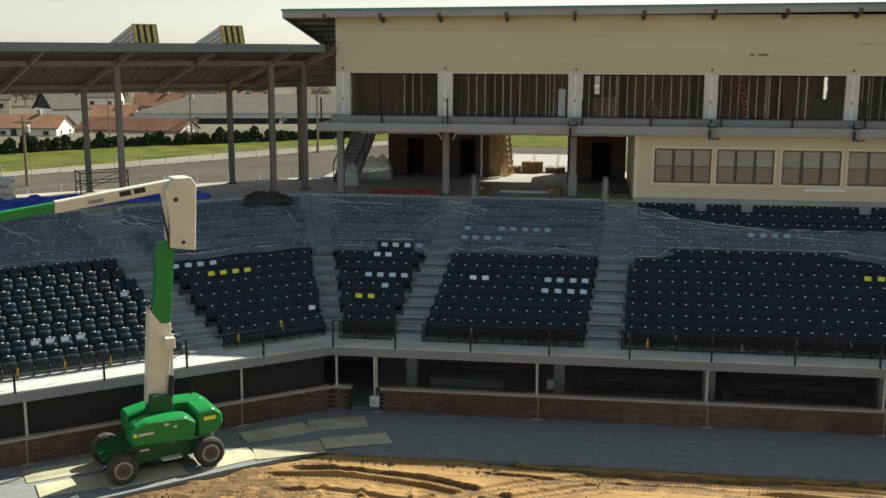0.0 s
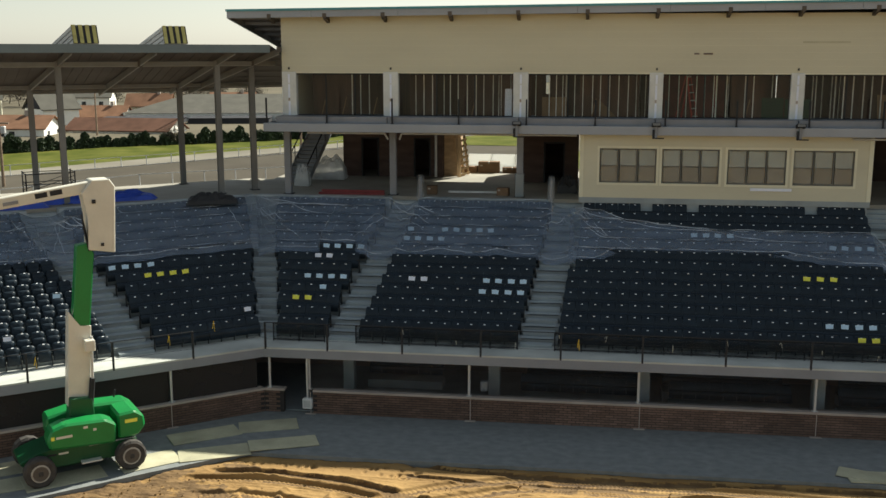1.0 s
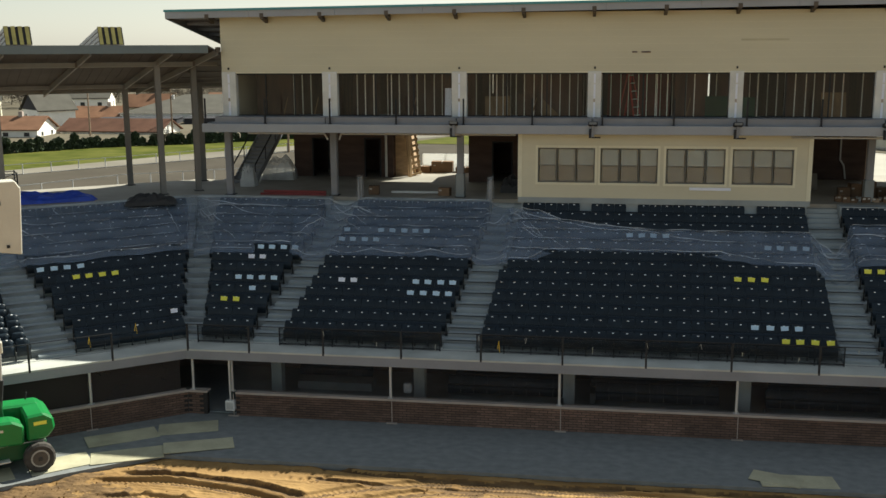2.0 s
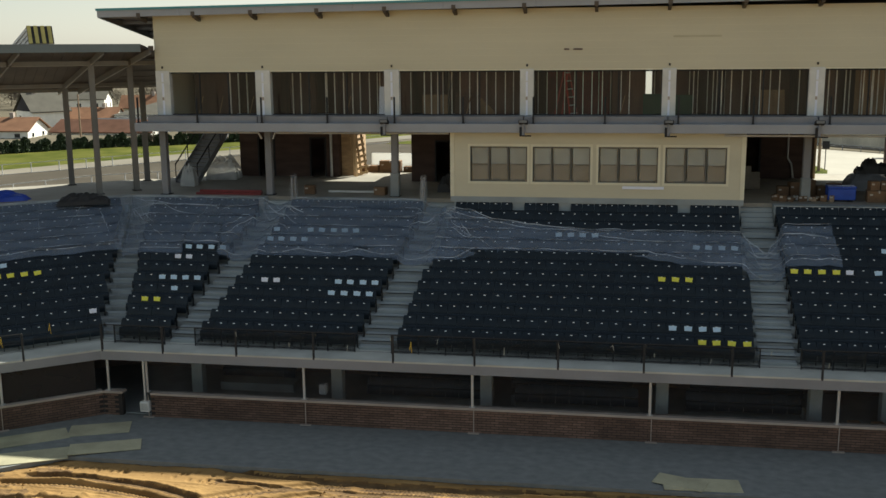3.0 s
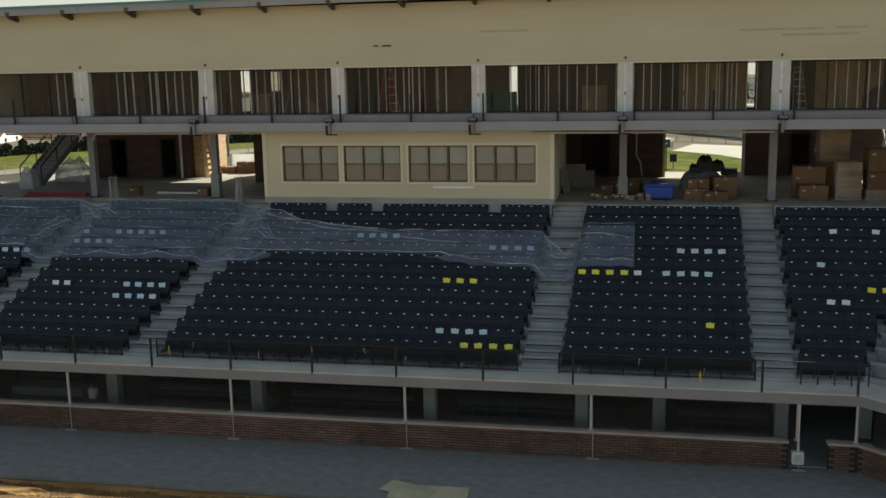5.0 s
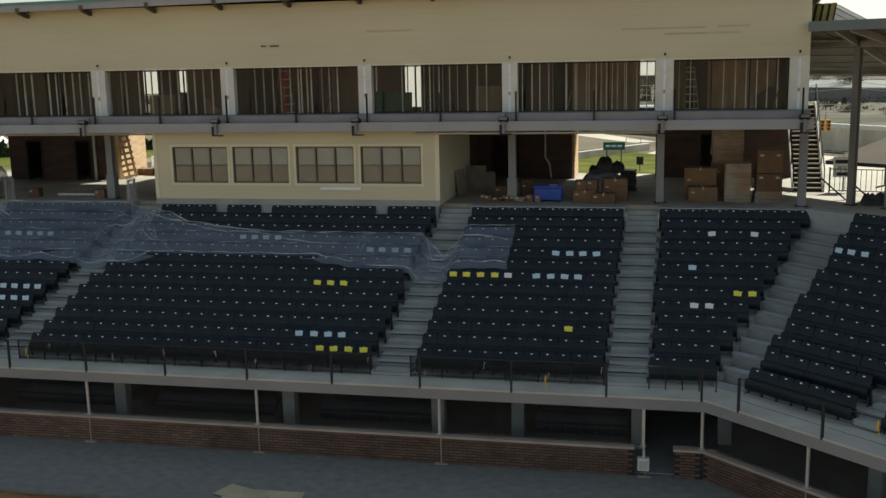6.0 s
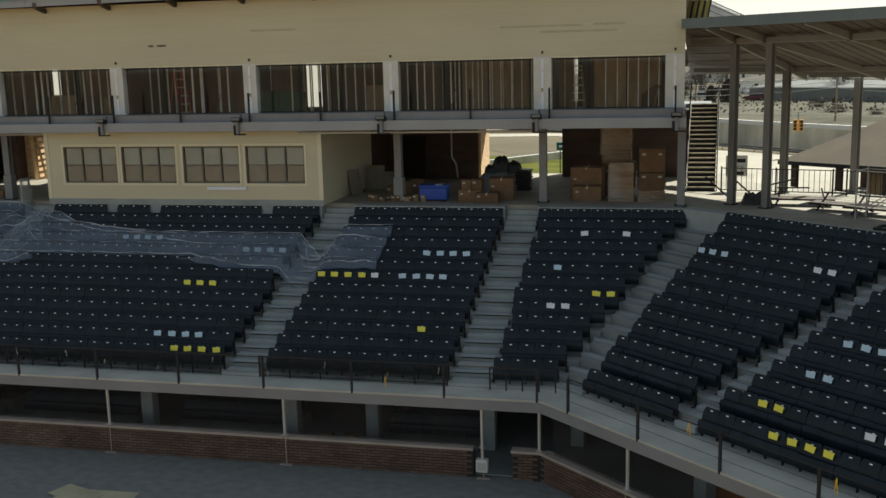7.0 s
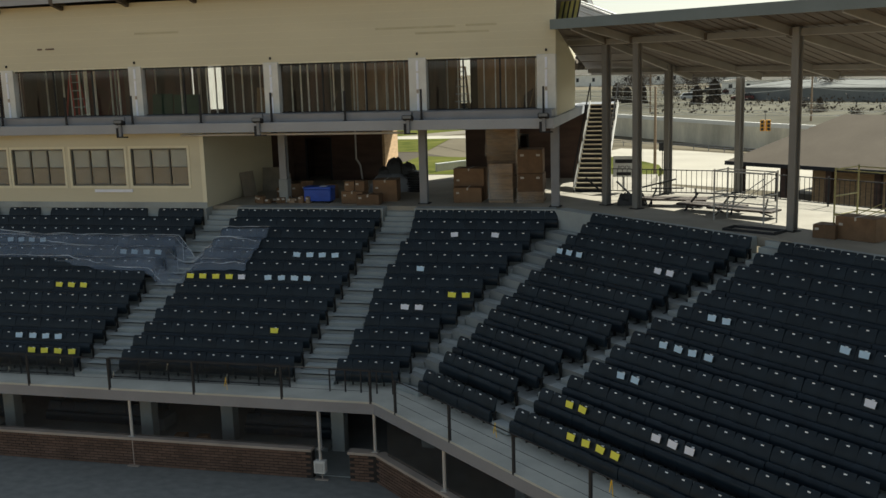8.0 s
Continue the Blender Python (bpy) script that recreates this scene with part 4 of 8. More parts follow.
for cb, zd, corner, nrm, (d1, d2), fr, ang, spots in (
        (beam_l, zd_l, CORNER_L, N_L, COL_D["L"], [(-2.29 + 3.55 * k, 0.147) for k in range(7)] + [(-4.1, 0.3)], 37,
         ((-3.8, -0.2), (-9.48, -4.46), (-15.15, -8.7), (-20.8, -13.0), (-12.6, -1.4), (-6.94, 2.9), (-18.2, -5.7), (-3.84, 5.06), (-2.63, 1.31))),
        (beam_r, zd_r, CORNER_R, N_R, COL_D["R"], [(-3.5, -0.155), (-2.15, 0.23), (1.35, 0.21), (4.75, 0.2), (8.3, 0.2), (11.8, 0.2), (15.3, 0.2)], -42,
         ((42.05, 0.6), (43.25, -0.35), (48.35, -5.15), (53.7, -9.95), (44.25, 3.98), (47.05, 4.4), (52.3, -0.6), (57.6, -5.4)))):
    for x, y in spots:
        dd = (Vector((x, y)) - corner).dot(nrm)
        column(x, y, FLOOR_Z, zd(dd) - 0.16, "canopy_column", 0.125, "tall gray steel canopy column", "canopy columns", turn=ang)
    for s, skew in fr:
        da, db = d1 - 1.95, d2 + 1.15
        cb(s + skew * (da - d1), da, s + skew * (db - d1), db, 0.05, 0.26, 0.27, "rafter")
        cb(s + skew * (da - d1), da, s + skew * (db - d1), db, 0.08, 0.022, 0.41, "rafter_flange", "pale lower flange of the rafter", STRUT)
        cb(s + skew * (da - d1) - 0.12, da - 0.07, s + skew * (da - d1) + 0.12, da - 0.07, 0.03, 0.24, 0.2, "fascia_clip", "brown steel clip on the fascia", STEEL_BROWN)
        cb(s - 0.1, d1, s + 0.1, d1, 0.2, 0.24, 0.3, "seat_block", "brown primed bearing block", STEEL_BROWN)

# ---- stadium seats ----
def rounded(bm, w, h, t, r, m, n=4, soft=0.965):
    """An upright panel w wide, h high and t thick, with rounded corners and slightly dished front."""
    pts = []
    for cx, cz, a0 in ((w / 2 - r, h - r, 0), (-w / 2 + r, h - r, 90), (-w / 2 + r * 0.6, r * 0.6, 180), (w / 2 - r * 0.6, r * 0.6, 270)):
        rr = r if a0 < 180 else r * 0.6
        for k in range(n):
            a = radians(a0 + 90 * k / (n - 1))
            pts.append((cx + rr * math.cos(a), cz + rr * math.sin(a)))
    mid = (0, h / 2)
    f, r, b = ([bm.verts.new(m @ Vector((mid[0] + (x - mid[0]) * k, y, mid[1] + (z - mid[1]) * k))) for x, z in pts] for y, k in ((-t / 2, soft), (0.0, 1.0), (t / 2, 0.96)))
    c = bm.verts.new(m @ Vector((0, -t / 2 + 0.003, h * 0.5)))
    for k in range(len(pts)):
        j = (k + 1) % len(pts)
        bm.faces.new((f[k], f[j], c))
        bm.faces.new((f[j], f[k], r[k], r[j]))
        bm.faces.new((r[j], r[k], b[k], b[j]))
    bm.faces.new(b)


GAP = 0.51


def extruded(bm, prof):
    """A moulded shell: a side profile of (y, z, half width) swept across the seat."""
    a, b = [bm.verts.new((-w, y, z)) for y, z, w in prof], [bm.verts.new((w, y, z)) for y, z, w in prof]
    for k in range(len(prof)):
        j = (k + 1) % len(prof)
        bm.faces.new((a[k], b[k], b[j], a[j])).smooth = True
    for cap in (bm.faces.new(a), bm.faces.new(b[::-1])):
        for e in cap.edges:
            e.smooth = False                          # crisp side edges, so that neighbours read as one band


BACK_PROFILE = ((-0.045, 0.31, 0.235), (-0.04, 0.5, 0.2525), (-0.02, 0.6, 0.2525), (0.022, 0.69, 0.2525), (0.062, 0.765, 0.247), (0.098, 0.815, 0.232), (0.13, 0.83, 0.215),
                (0.13, 0.8, 0.215), (0.095, 0.74, 0.238), (0.055, 0.66, 0.248), (0.03, 0.5, 0.245), (0.02, 0.31, 0.235))
PAN_PROFILE = ((-0.2, 0.2, 0.245), (-0.205, 0.4, 0.254), (-0.185, 0.485, 0.254), (-0.14, 0.525, 0.252), (-0.09, 0.52, 0.232), (-0.07, 0.45, 0.238), (-0.075, 0.2, 0.225))


def seat_shell(w, tall, thick, r, soft):
    """A rounded seat back leaning to the rear, with its number plate."""
    bm = bmesh.new()
    rounded(bm, w, tall, thick, r, pose(0, 0, 0.31, -12), n=5, soft=soft)
    for f in bm.faces:
        f.smooth = True
    return plated(bm, pose(0, 0.012, 0.825, -45))


def plated(bm, at):
    n_back = len(bm.faces)
    box(bm, -0.036, 0.036, -0.026, -0.012, -0.015, 0.015, at)
    me = mesh_of("backrest", bm, [SEAT, PLATE])
    for p in me.polygons[n_back:]:
        p.material_index = 1
    return me


bm = bmesh.new()
extruded(bm, BACK_PROFILE)
BACK_ME = plated(bm, pose(0, 0.078, 0.765, -30))
bm = bmesh.new()
extruded(bm, BACK_PROFILE)
PLAIN_BACK_ME = mesh_of("backrest", bm, SEAT)
bm = bmesh.new()
extruded(bm, PAN_PROFILE)
PAN_ME = mesh_of("seat_pan", bm, SEAT)
# the far west block has softer, rounded seats that stand open to the sun
BACK_ROUND_ME = seat_shell(0.47, 0.53, 0.11, 0.13, 0.84)
bm = bmesh.new()
rounded(bm, 0.46, 0.43, 0.15, 0.1, pose(0, -0.14, 0.22, -8), soft=0.85)
PAN_ROUND_ME = mesh_of("seat_pan", bm, SEAT, True)
bm = bmesh.new()
box(bm, -0.012, 0.012, -0.14, 0.06, 0.44, 0.48)
box(bm, -0.014, 0.014, -0.05, 0.03, 0.0, 0.46)
box(bm, -0.03, 0.03, -0.16, 0.06, 0.0, 0.02)
STAND_ME = mesh_of("standard", bm, SEAT_IRON)
SEATS = {}
MISSING = {(4, 13, 5), (4, 13, 9), (4, 13, 19)}     # section, row, seat


def seat_row(sec, i):
    f, l0, l1, r0, r1 = SECTIONS[sec]
    t = (i - 1) / (ROWS_N - 1)
    a, b = lerp(l0, l1, t), lerp(r0, r1, t)
    n = int((b - a - 0.02) / GAP)
    d = BACK_D + PITCH * (i - 1)
    up = EAST_Z if f == "R" and i > 1 else 0.0
    mid = on_frame(f, (a + b) / 2, d + up * EAST_D / EAST_Z)
    turn = frame_turn(f)
    row = thing("seat_row", Matrix.Translation((*mid, tread_z(i) + up)) @ Matrix.Rotation(turn, 4, "Z"), "row of dark navy tip-up stadium seats bolted to the tread", "seats", "seat rows of the stand")
    for k in range(n):
        x = (k - (n - 1) / 2) * GAP
        if (sec, i, k) in MISSING:                     # only the tipped pan is fitted here
            part("seat_pan", PAN_ME, None, row, m=pose(x, 0, 0))
            continue
        lean = random.uniform(-2.4, 2.4)
        part("backrest", PLAIN_BACK_ME if (sec, i, k) == (4, 7, 13) else BACK_ROUND_ME if sec == 0 else BACK_ME, None, row, m=pose(x, 0.0, 0, lean * 0.4))
        part("seat_pan", PAN_ROUND_ME if sec == 0 else PAN_ME, None, row, m=pose(x, random.uniform(-0.01, 0.01), 0, lean))
        part("standard", STAND_ME, None, row, m=pose(x - GAP / 2, 0, 0))
    part("standard", STAND_ME, None, row, m=pose(n * GAP / 2, 0, 0))
    SEATS[sec, i] = (row, n)


random.seed(11)
for sec in range(len(SECTIONS)):
    for i in range(1, ROWS_N + 1):
        seat_row(sec, i)

# ---- cards on the seats ----
CARD_ME = {}
for key, mt in (("w", TAG_WHITE), ("b", TAG_BLUE), ("y", TAG_YELLOW)):
    bm = bmesh.new()
    outline(bm, [(-0.13, -0.085), (0.13, -0.085), (0.135, 0.04), (0.15, 0.08), (-0.14, 0.085)], -0.006, 0.0)
    CARD_ME[key] = mesh_of("card", bm, mt)
CARD_LABEL = {"w": "white paper card taped to a seat back", "b": "pale blue paper card taped to a seat back", "y": "yellow paper card taped to a seat back"}
# section, row, seat of the first card, colour of each card
CARDS = [(4, 6, 18, "yyy"), (4, 2, 19, "bbbb"), (4, 1, 21, "yyyy"), (4, 10, 9, "bbbb"), (4, 9, 20, "bbbb"), (5, 9, 7, "bbbb"),
         (5, 7, 0, "yyyyw-bbbb"), (5, 3, 9, "y"), (6, 11, 3, "w--w"), (6, 8, 2, "b"), (6, 6, 5, "yy"), (6, 5, 2, "ww"), (7, 10, 0, "bbb"),
         (7, 10, 9, "ww"), (8, 8, 2, "bb"), (8, 6, 2, "bbbb"), (8, 4, 2, "bb"), (8, 2, 2, "yy"), (8, 1, 4, "yyyy"), (8, 2, 8, "www"),
         (8, 8, 10, "bb"), (8, 6, 14, "w"), (3, 10, 0, "b--bbbbb"), (3, 9, 0, "bbbb"), (3, 5, 2, "ww"), (3, 5, 8, "bbbb"),
         (3, 4, 8, "bbbb"), (2, 8, 4, "bbbb"), (2, 7, 3, "ww"), (2, 5, 2, "bbbb"), (2, 4, 3, "b"), (2, 3, 1, "yy"), (1, 7, 0, "bbbb"),
         (1, 6, 2, "yyyy"), (1, 2, 7, "w"), (0, 2, 6, "wwww"), (0, 5, 13, "b")]
random.seed(5)
for sec, i, k0, text in CARDS:
    row, n = SEATS[sec, i]
    for k, ch in enumerate(text):
        if ch != "-" and 0 <= k0 + k < n:
            x = (k0 + k - (n - 1) / 2) * GAP
            card = part("seat_card", CARD_ME[ch], None, None, m=row.matrix_basis @ pose(x + random.uniform(-0.02, 0.02), -0.045, 0.715, -17, random.uniform(-6, 6)))
            tagged(card, CARD_LABEL[ch], "card", "seat cards")

# ---- plastic film over the upper rows ----
def film_z(d, wrinkle):
    """Film lying on the tops of the seat backs, slack between the rows."""
    r = (d - BACK_D) / PITCH
    sag = abs(math.sin(math.pi * r))
    return TREAD_Z + 0.86 + RISE * r - 0.15 * sag + wrinkle


def row_d(r):
    return BACK_D + PITCH * (r - 1)


def film_sheet(name, label, nu, nv, place, lo, hi, dip, creases=()):
    bm = bmesh.new()
    grid = []
    for a in range(nu + 1):
        u = a / nu
        col = []
        for b in range(nv + 1):
            d = lerp(lo(u), hi(u), b / nv)
            p = place(u, d)
            q = Vector((p.x, p.y, 0))
            w = 0.05 * noise.noise(q * 1.7) + 0.035 * abs(noise.noise(q * 4.0 + Vector((9, 2, 5))))
            w += 0.05 * max(0, noise.noise(Vector((p.x * 0.9 + p.y * 1.1, p.y * 0.25, 3))))
            r = b / nv
            w -= 0.16 * max(0, 1 - r * 9)                 # the lower hem hangs down
            z = film_z(min(d, TOP_D + 0.1), w) - dip(u, d)
            col.append(bm.verts.new((p.x, p.y, z)))
        grid.append(col)
    for a in range(nu):
        for b in range(nv):
            bm.faces.new((grid[a][b], grid[a + 1][b], grid[a + 1][b + 1], grid[a][b + 1]))
    sheet = tagged(part(name, bm, FILM, smooth=True), label, "plastic sheet", "plastic sheets on the seats")
    # gathered folds with painted sky sheen: along the seat tops, and running down the slope
    rn, fb = random.Random(nu), bmesh.new()

    def ribbon(pts, w):
        prev = None
        for k, (u, d) in enumerate(pts):
            u, d = min(max(u, 0.0), 1.0), min(max(d, lo(min(max(u, 0), 1)) + 0.03), hi(min(max(u, 0), 1)) - 0.02)
            p = place(u, d)
            ww = w * math.sin(math.pi * (k + 0.3) / (len(pts) - 0.4)) * rn.uniform(0.8, 1.1)
            z = film_z(min(d, TOP_D + 0.1), 0.075 + 0.04 * noise.noise(Vector((p.x, p.y, 0)) * 1.7)) - dip(u, d)
            cur = [bm2.verts.new((p.x, p.y - ww / 2, z - 0.006)), bm2.verts.new((p.x, p.y, z + ww * 0.5)), bm2.verts.new((p.x, p.y + ww / 2, z - 0.002))]
            if prev:
                bm2.faces.new((prev[0], cur[0], cur[1], prev[1]))
                bm2.faces.new((prev[1], cur[1], cur[2], prev[2]))
            prev = cur

    bm2 = fb
    span = (place(1, 5) - place(0, 5)).length
    for i in range(8, ROWS_N + 1):
        u = rn.uniform(0, 0.05)
        while u < 1:
            ln = rn.uniform(0.4, 2.6) / span
            if lo(u) < row_d(i) < hi(u):
                ribbon([(u + ln * k / 9, row_d(i) + rn.uniform(-0.015, 0.015)) for k in range(10)], rn.choice((0.01, 0.014, 0.024)))
            u += ln + rn.uniform(0.1, 1.5) / span
    for _ in range(int(span * 0.7)):
        u, d, lean = rn.random(), rn.uniform(5.5, TOP_D), rn.gauss(0.0, 0.25)
        ln = rn.uniform(0.5, 2.4)
        if lo(u) < d < hi(u):
            ribbon([(u + lean * ln * k / 11 / span + 0.008 / span * math.sin(k), d - ln * k / 11) for k in range(12)], rn.choice((0.012, 0.02, 0.035)))
    for edge, off in ((lo, 0.05), (hi, -0.04)):             # rolled hems
        for k in range(12):
            ribbon([((k + j / 9) / 12, edge((k + j / 9) / 12) + off) for j in range(-1, 11)], rn.uniform(0.02, 0.045))
    # fans of pulled folds where the film sinks into an aisle
    sinks = [dip(k / 60, TOP_D - 1.0) for k in range(61)]
    for k in range(61):
        if sinks[k] > 0.12 and sinks[k] == max(sinks[max(0, k - 3):k + 4]):
            for _ in range(12):
                ua, da, side = k / 60 + rn.gauss(0, 0.25) / span, TOP_D - rn.uniform(0.0, 0.5), rn.gauss(0, 1.5)
                db = da - rn.uniform(0.8, 3.2)
                if lo(min(max(ua, 0), 1)) < db and da < hi(min(max(ua, 0), 1)) + 0.2:
                    ribbon([(ua + side * (j / 13) ** 1.3 / span, lerp(da, db, j / 13) + 0.006 * math.sin(j * 1.7)) for j in range(14)], rn.choice((0.02, 0.035, 0.06)))
    for ua, da, ub, db, w in creases:
        ribbon([(lerp(ua, ub, k / 19), lerp(da, db, k / 19) + 0.012 * math.sin(k * 1.3)) for k in range(20)], w)
    tagged(part("fold", fb, FOLD_SHEEN, sheet), "gathered folds in the plastic, sky sheen put into their pale colour", kind="stuff")
    return sheet


def bump_between(x, a, b, depth):
    """How far the film sinks over an aisle from a to b."""
    if not a < x < b:
        return 0.0
    return depth * math.sin(math.pi * (x - a) / (b - a)) ** 0.7


def place_wing(u, d):
    return left(lerp(16.5, -d * bl, u), d)


def dip_wing(u, d):
    s, t = lerp(16.5, -d * bl, u), (d - 1.5) / (TOP_D - 1.5)
    return bump_between(s, lerp(3.75, 5.35, t) - 0.1, lerp(5.1, 6.9, t) + 0.1, 0.3) + bump_between(s, -9, lerp(-0.45, -3.1, t), 0.0)


film_sheet("plastic_sheet", "clear milky plastic sheet draped over upper seat rows of the wing", 150, 60, place_wing,
           lambda u: row_d(7.75 + 0.5 * noise.noise(Vector((u * 9, 0, 0))) + (0.5 if u < 0.62 else 0.0)), lambda u: TOP_D - 0.05 + 0.12 * noise.noise(Vector((u * 14, 4, 0))), dip_wing,
           ((0.50, 10.2, 0.53, 7.0, 0.08), (0.54, 10.2, 0.57, 7.2, 0.07), (0.56, 10.0, 0.54, 7.1, 0.06), (0.45, 10.0, 0.52, 7.6, 0.06), (0.3, 9.9, 0.42, 7.8, 0.05), (0.92, 10.2, 0.97, 7.3, 0.06), (0.99, 10.3, 0.98, 6.9, 0.07)))


def place_mid(u, d):
    return Vector((lerp(CORNER_L.x - d * bl, 13.1, u), EDGE_Y + d))


def dip_mid(u, d):
    x, t = lerp(CORNER_L.x - d * bl, 13.1, u), (d - 1.5) / (TOP_D - 1.5)
    sink = bump_between(x, lerp(3.75, 4.55, t), lerp(4.9, 5.85, t), 0.3) + bump_between(x, lerp(11.17, 12.05, t), lerp(12.47, 13.42, t), 0.3)
    return sink + bump_between(x, -4.0, lerp(1.65, -1.0, t), 0.35) * min(1, max(0, (TOP_D - d) * 2))


film_sheet("plastic_sheet", "clear milky plastic sheet draped over upper centre seat rows and aisles", 150, 60, place_mid,
           lambda u: row_d(7.55 + 0.3 * noise.noise(Vector((u * 11, 7, 0))) + (0.8 if 0.2 < u < 0.32 else 0)), lambda u: TOP_D + 0.02 + 0.1 * noise.noise(Vector((u * 14, 4, 0))), dip_mid,
           ((0.27, 10.2, 0.19, 6.4, 0.05), (0.30, 10.2, 0.24, 7.5, 0.035), (0.04, 9.8, 0.05, 6.2, 0.05), (0.01, 9.4, 0.01, 5.9, 0.05), (0.10, 9.2, 0.045, 8.5, 0.03), (0.055, 9.95, 0.26, 9.85, 0.035), (0.44, 10.25, 0.48, 9.9, 0.05), (0.48, 9.9, 0.515, 10.25, 0.05),
            (0.395, 8.5, 0.38, 5.9, 0.04), (0.52, 10.1, 0.455, 6.4, 0.04), (0.93, 10.3, 0.90, 6.8, 0.035), (0.97, 10.3, 0.95, 6.7, 0.04), (0.99, 10.0, 0.99, 6.7, 0.04), (0.07, 9.6, 0.09, 6.6, 0.025), (0.41, 10.0, 0.42, 6.2, 0.03)))


def place_east(u, d):
    return Vector((lerp(12.9, 29.25, u), EDGE_Y + d))


def east_x(u):
    return lerp(12.9, 29.25, u)


def east_hi(u):
    x = east_x(u)
    r = 13.0 if x < 13.0 else lerp(13.0, 11.0, (x - 13.0) / 2.8) if x < 15.8 else lerp(11.0, 10.5, min(1, (x - 15.8) / 3.4)) if x < 25.9 else lerp(10.5, 9.6, (x - 25.9) / 0.7) if x < 26.6 else lerp(9.6, 11.2, min(1, (x - 26.6) / 0.8))
    return row_d(r + 0.12 * noise.noise(Vector((x * 1.1, 1, 2))))


def east_lo(u):
    x = east_x(u)
    r = 6.95 if x < 13.7 else lerp(6.95, 8.1, min(1, (x - 13.7) / 1.2)) if x < 21 else lerp(8.1, 7.35, min(1, (x - 21) / 3.5)) if x < 26 else 7.0 if x < 27.1 else 7.75
    return row_d(r + 0.15 * noise.noise(Vector((x * 1.3, 8, 2))))


def dip_east(u, d):
    x, t = east_x(u), (d - 1.5) / (TOP_D - 1.5)
    return bump_between(x, 12.0, lerp(12.47, 13.42, t), 0.3) + bump_between(x, lerp(25.55, 25.82, t) - 0.1, lerp(26.85, 27.2, t) + 0.15, 0.6)


film_sheet("plastic_sheet", "clear milky plastic sheet slipping diagonally across seats and an aisle", 170, 44, place_east, east_lo, east_hi, dip_east,
           ((0.075, 8.8, 0.195, 8.1, 0.03), (0.065, 8.1, 0.21, 6.8, 0.03), (0.005, 6.9, 0.07, 6.75, 0.035), (0.035, 8.8, 0.12, 7.55, 0.03), (0.01, 9.6, 0.18, 8.85, 0.05), (0.18, 8.85, 0.385, 8.4, 0.045), (0.055, 5.95, 0.115, 6.7, 0.06), (0.02, 9.2, 0.30, 8.3, 0.025), (0.02, 8.4, 0.16, 7.0, 0.025),
            (0.3, 8.3, 0.62, 7.4, 0.03), (0.78, 8.6, 0.84, 6.8, 0.06), (0.80, 8.7, 0.88, 7.2, 0.05), (0.83, 8.3, 0.99, 8.0, 0.045), (0.79, 7.8, 0.83, 6.6, 0.06), (0.86, 8.6, 0.86, 6.7, 0.04), (0.8, 7.4, 0.88, 8.2, 0.05)))

# ---- rail along the walkway ----
def rail_run(f, stations, label):
    rl = thing("walkway_rail", Matrix.Translation((*on_frame(f, stations[0], 0.06), SLAB_Z)), label, "railing", "walkway rails")
    inv = rl.matrix_basis.inverted()
    for k, s in enumerate(stations):
        p = on_frame(f, s, 0.04)
        m = inv @ Matrix.Translation((p.x, p.y, SLAB_Z)) @ Matrix.Rotation(frame_turn(f), 4, "Z")
        part("post", boxed(-0.035, 0.035, -0.05, 0.02, -0.22, 0.98), STEEL_DARK, rl, m=m, bevel=0.006)
        if k:
            a, b = on_frame(f, stations[k - 1], 0.03), on_frame(f, s, 0.03)
            for z, r in ((0.97, 0.018), (0.62, 0.006), (0.32, 0.006)):
                bm = bmesh.new()
                tube(bm, (a.x, a.y, SLAB_Z + z), (b.x, b.y, SLAB_Z + z), r, 5)
                part("rail" if z > 0.9 else "cable", bm, STEEL_DARK, rl, m=inv)


rail_run("C", [1.65, 4.05] + [6.9 + 2.93 * k for k in range(10)] + [36.1], "dark steel walkway rail with slim posts and cables")
rail_run("L", [2.66 + 2.84 * k for k in range(7)], "dark steel walkway rail along the turned wing")
rail_run("R", [1.2 + 2.75 * k for k in range(8)], "dark steel walkway rail along the turned wing")
# low guards in front of the first row, most of them hung with dark mesh
def row_guard(f, a, b, d, mesh):
    mid = on_frame(f, (a + b) / 2, d)
    w = (b - a) / 2
    gd = thing("guard_rail", Matrix.Translation((*mid, SLAB_Z)) @ Matrix.Rotation(frame_turn(f), 4, "Z"), "low dark steel guard hung with mesh before the front seats" if mesh else "short dark steel guard in front of the corner seats", "railing", "front row guards")
    part("top_rail", boxed(-w, w, -0.02, 0.02, 0.68, 0.72), STEEL_DARK, gd)
    n = max(2, round((b - a) / (1.02 if mesh else 0.51)))
    for k in range(n + 1):
        x = -w + 0.02 + (2 * w - 0.04) * k / n
        part("post", boxed(x - 0.02, x + 0.02, -0.02, 0.02, 0.0, 0.68), STEEL_DARK, gd)
    if mesh:
        part("bottom_rail", boxed(-w, w, -0.015, 0.015, 0.06, 0.09), STEEL_DARK, gd)
        part("mesh_panel", boxed(-w + 0.02, w - 0.02, -0.024, -0.021, 0.02, 0.70), MESH, gd, "sagging black mesh")


for k in range(2, 7):
    row_guard("C", SECTIONS[k][1] + 0.02, SECTIONS[k][3] - 0.02, 0.95 if k != 6 else 0.8, k != 6)
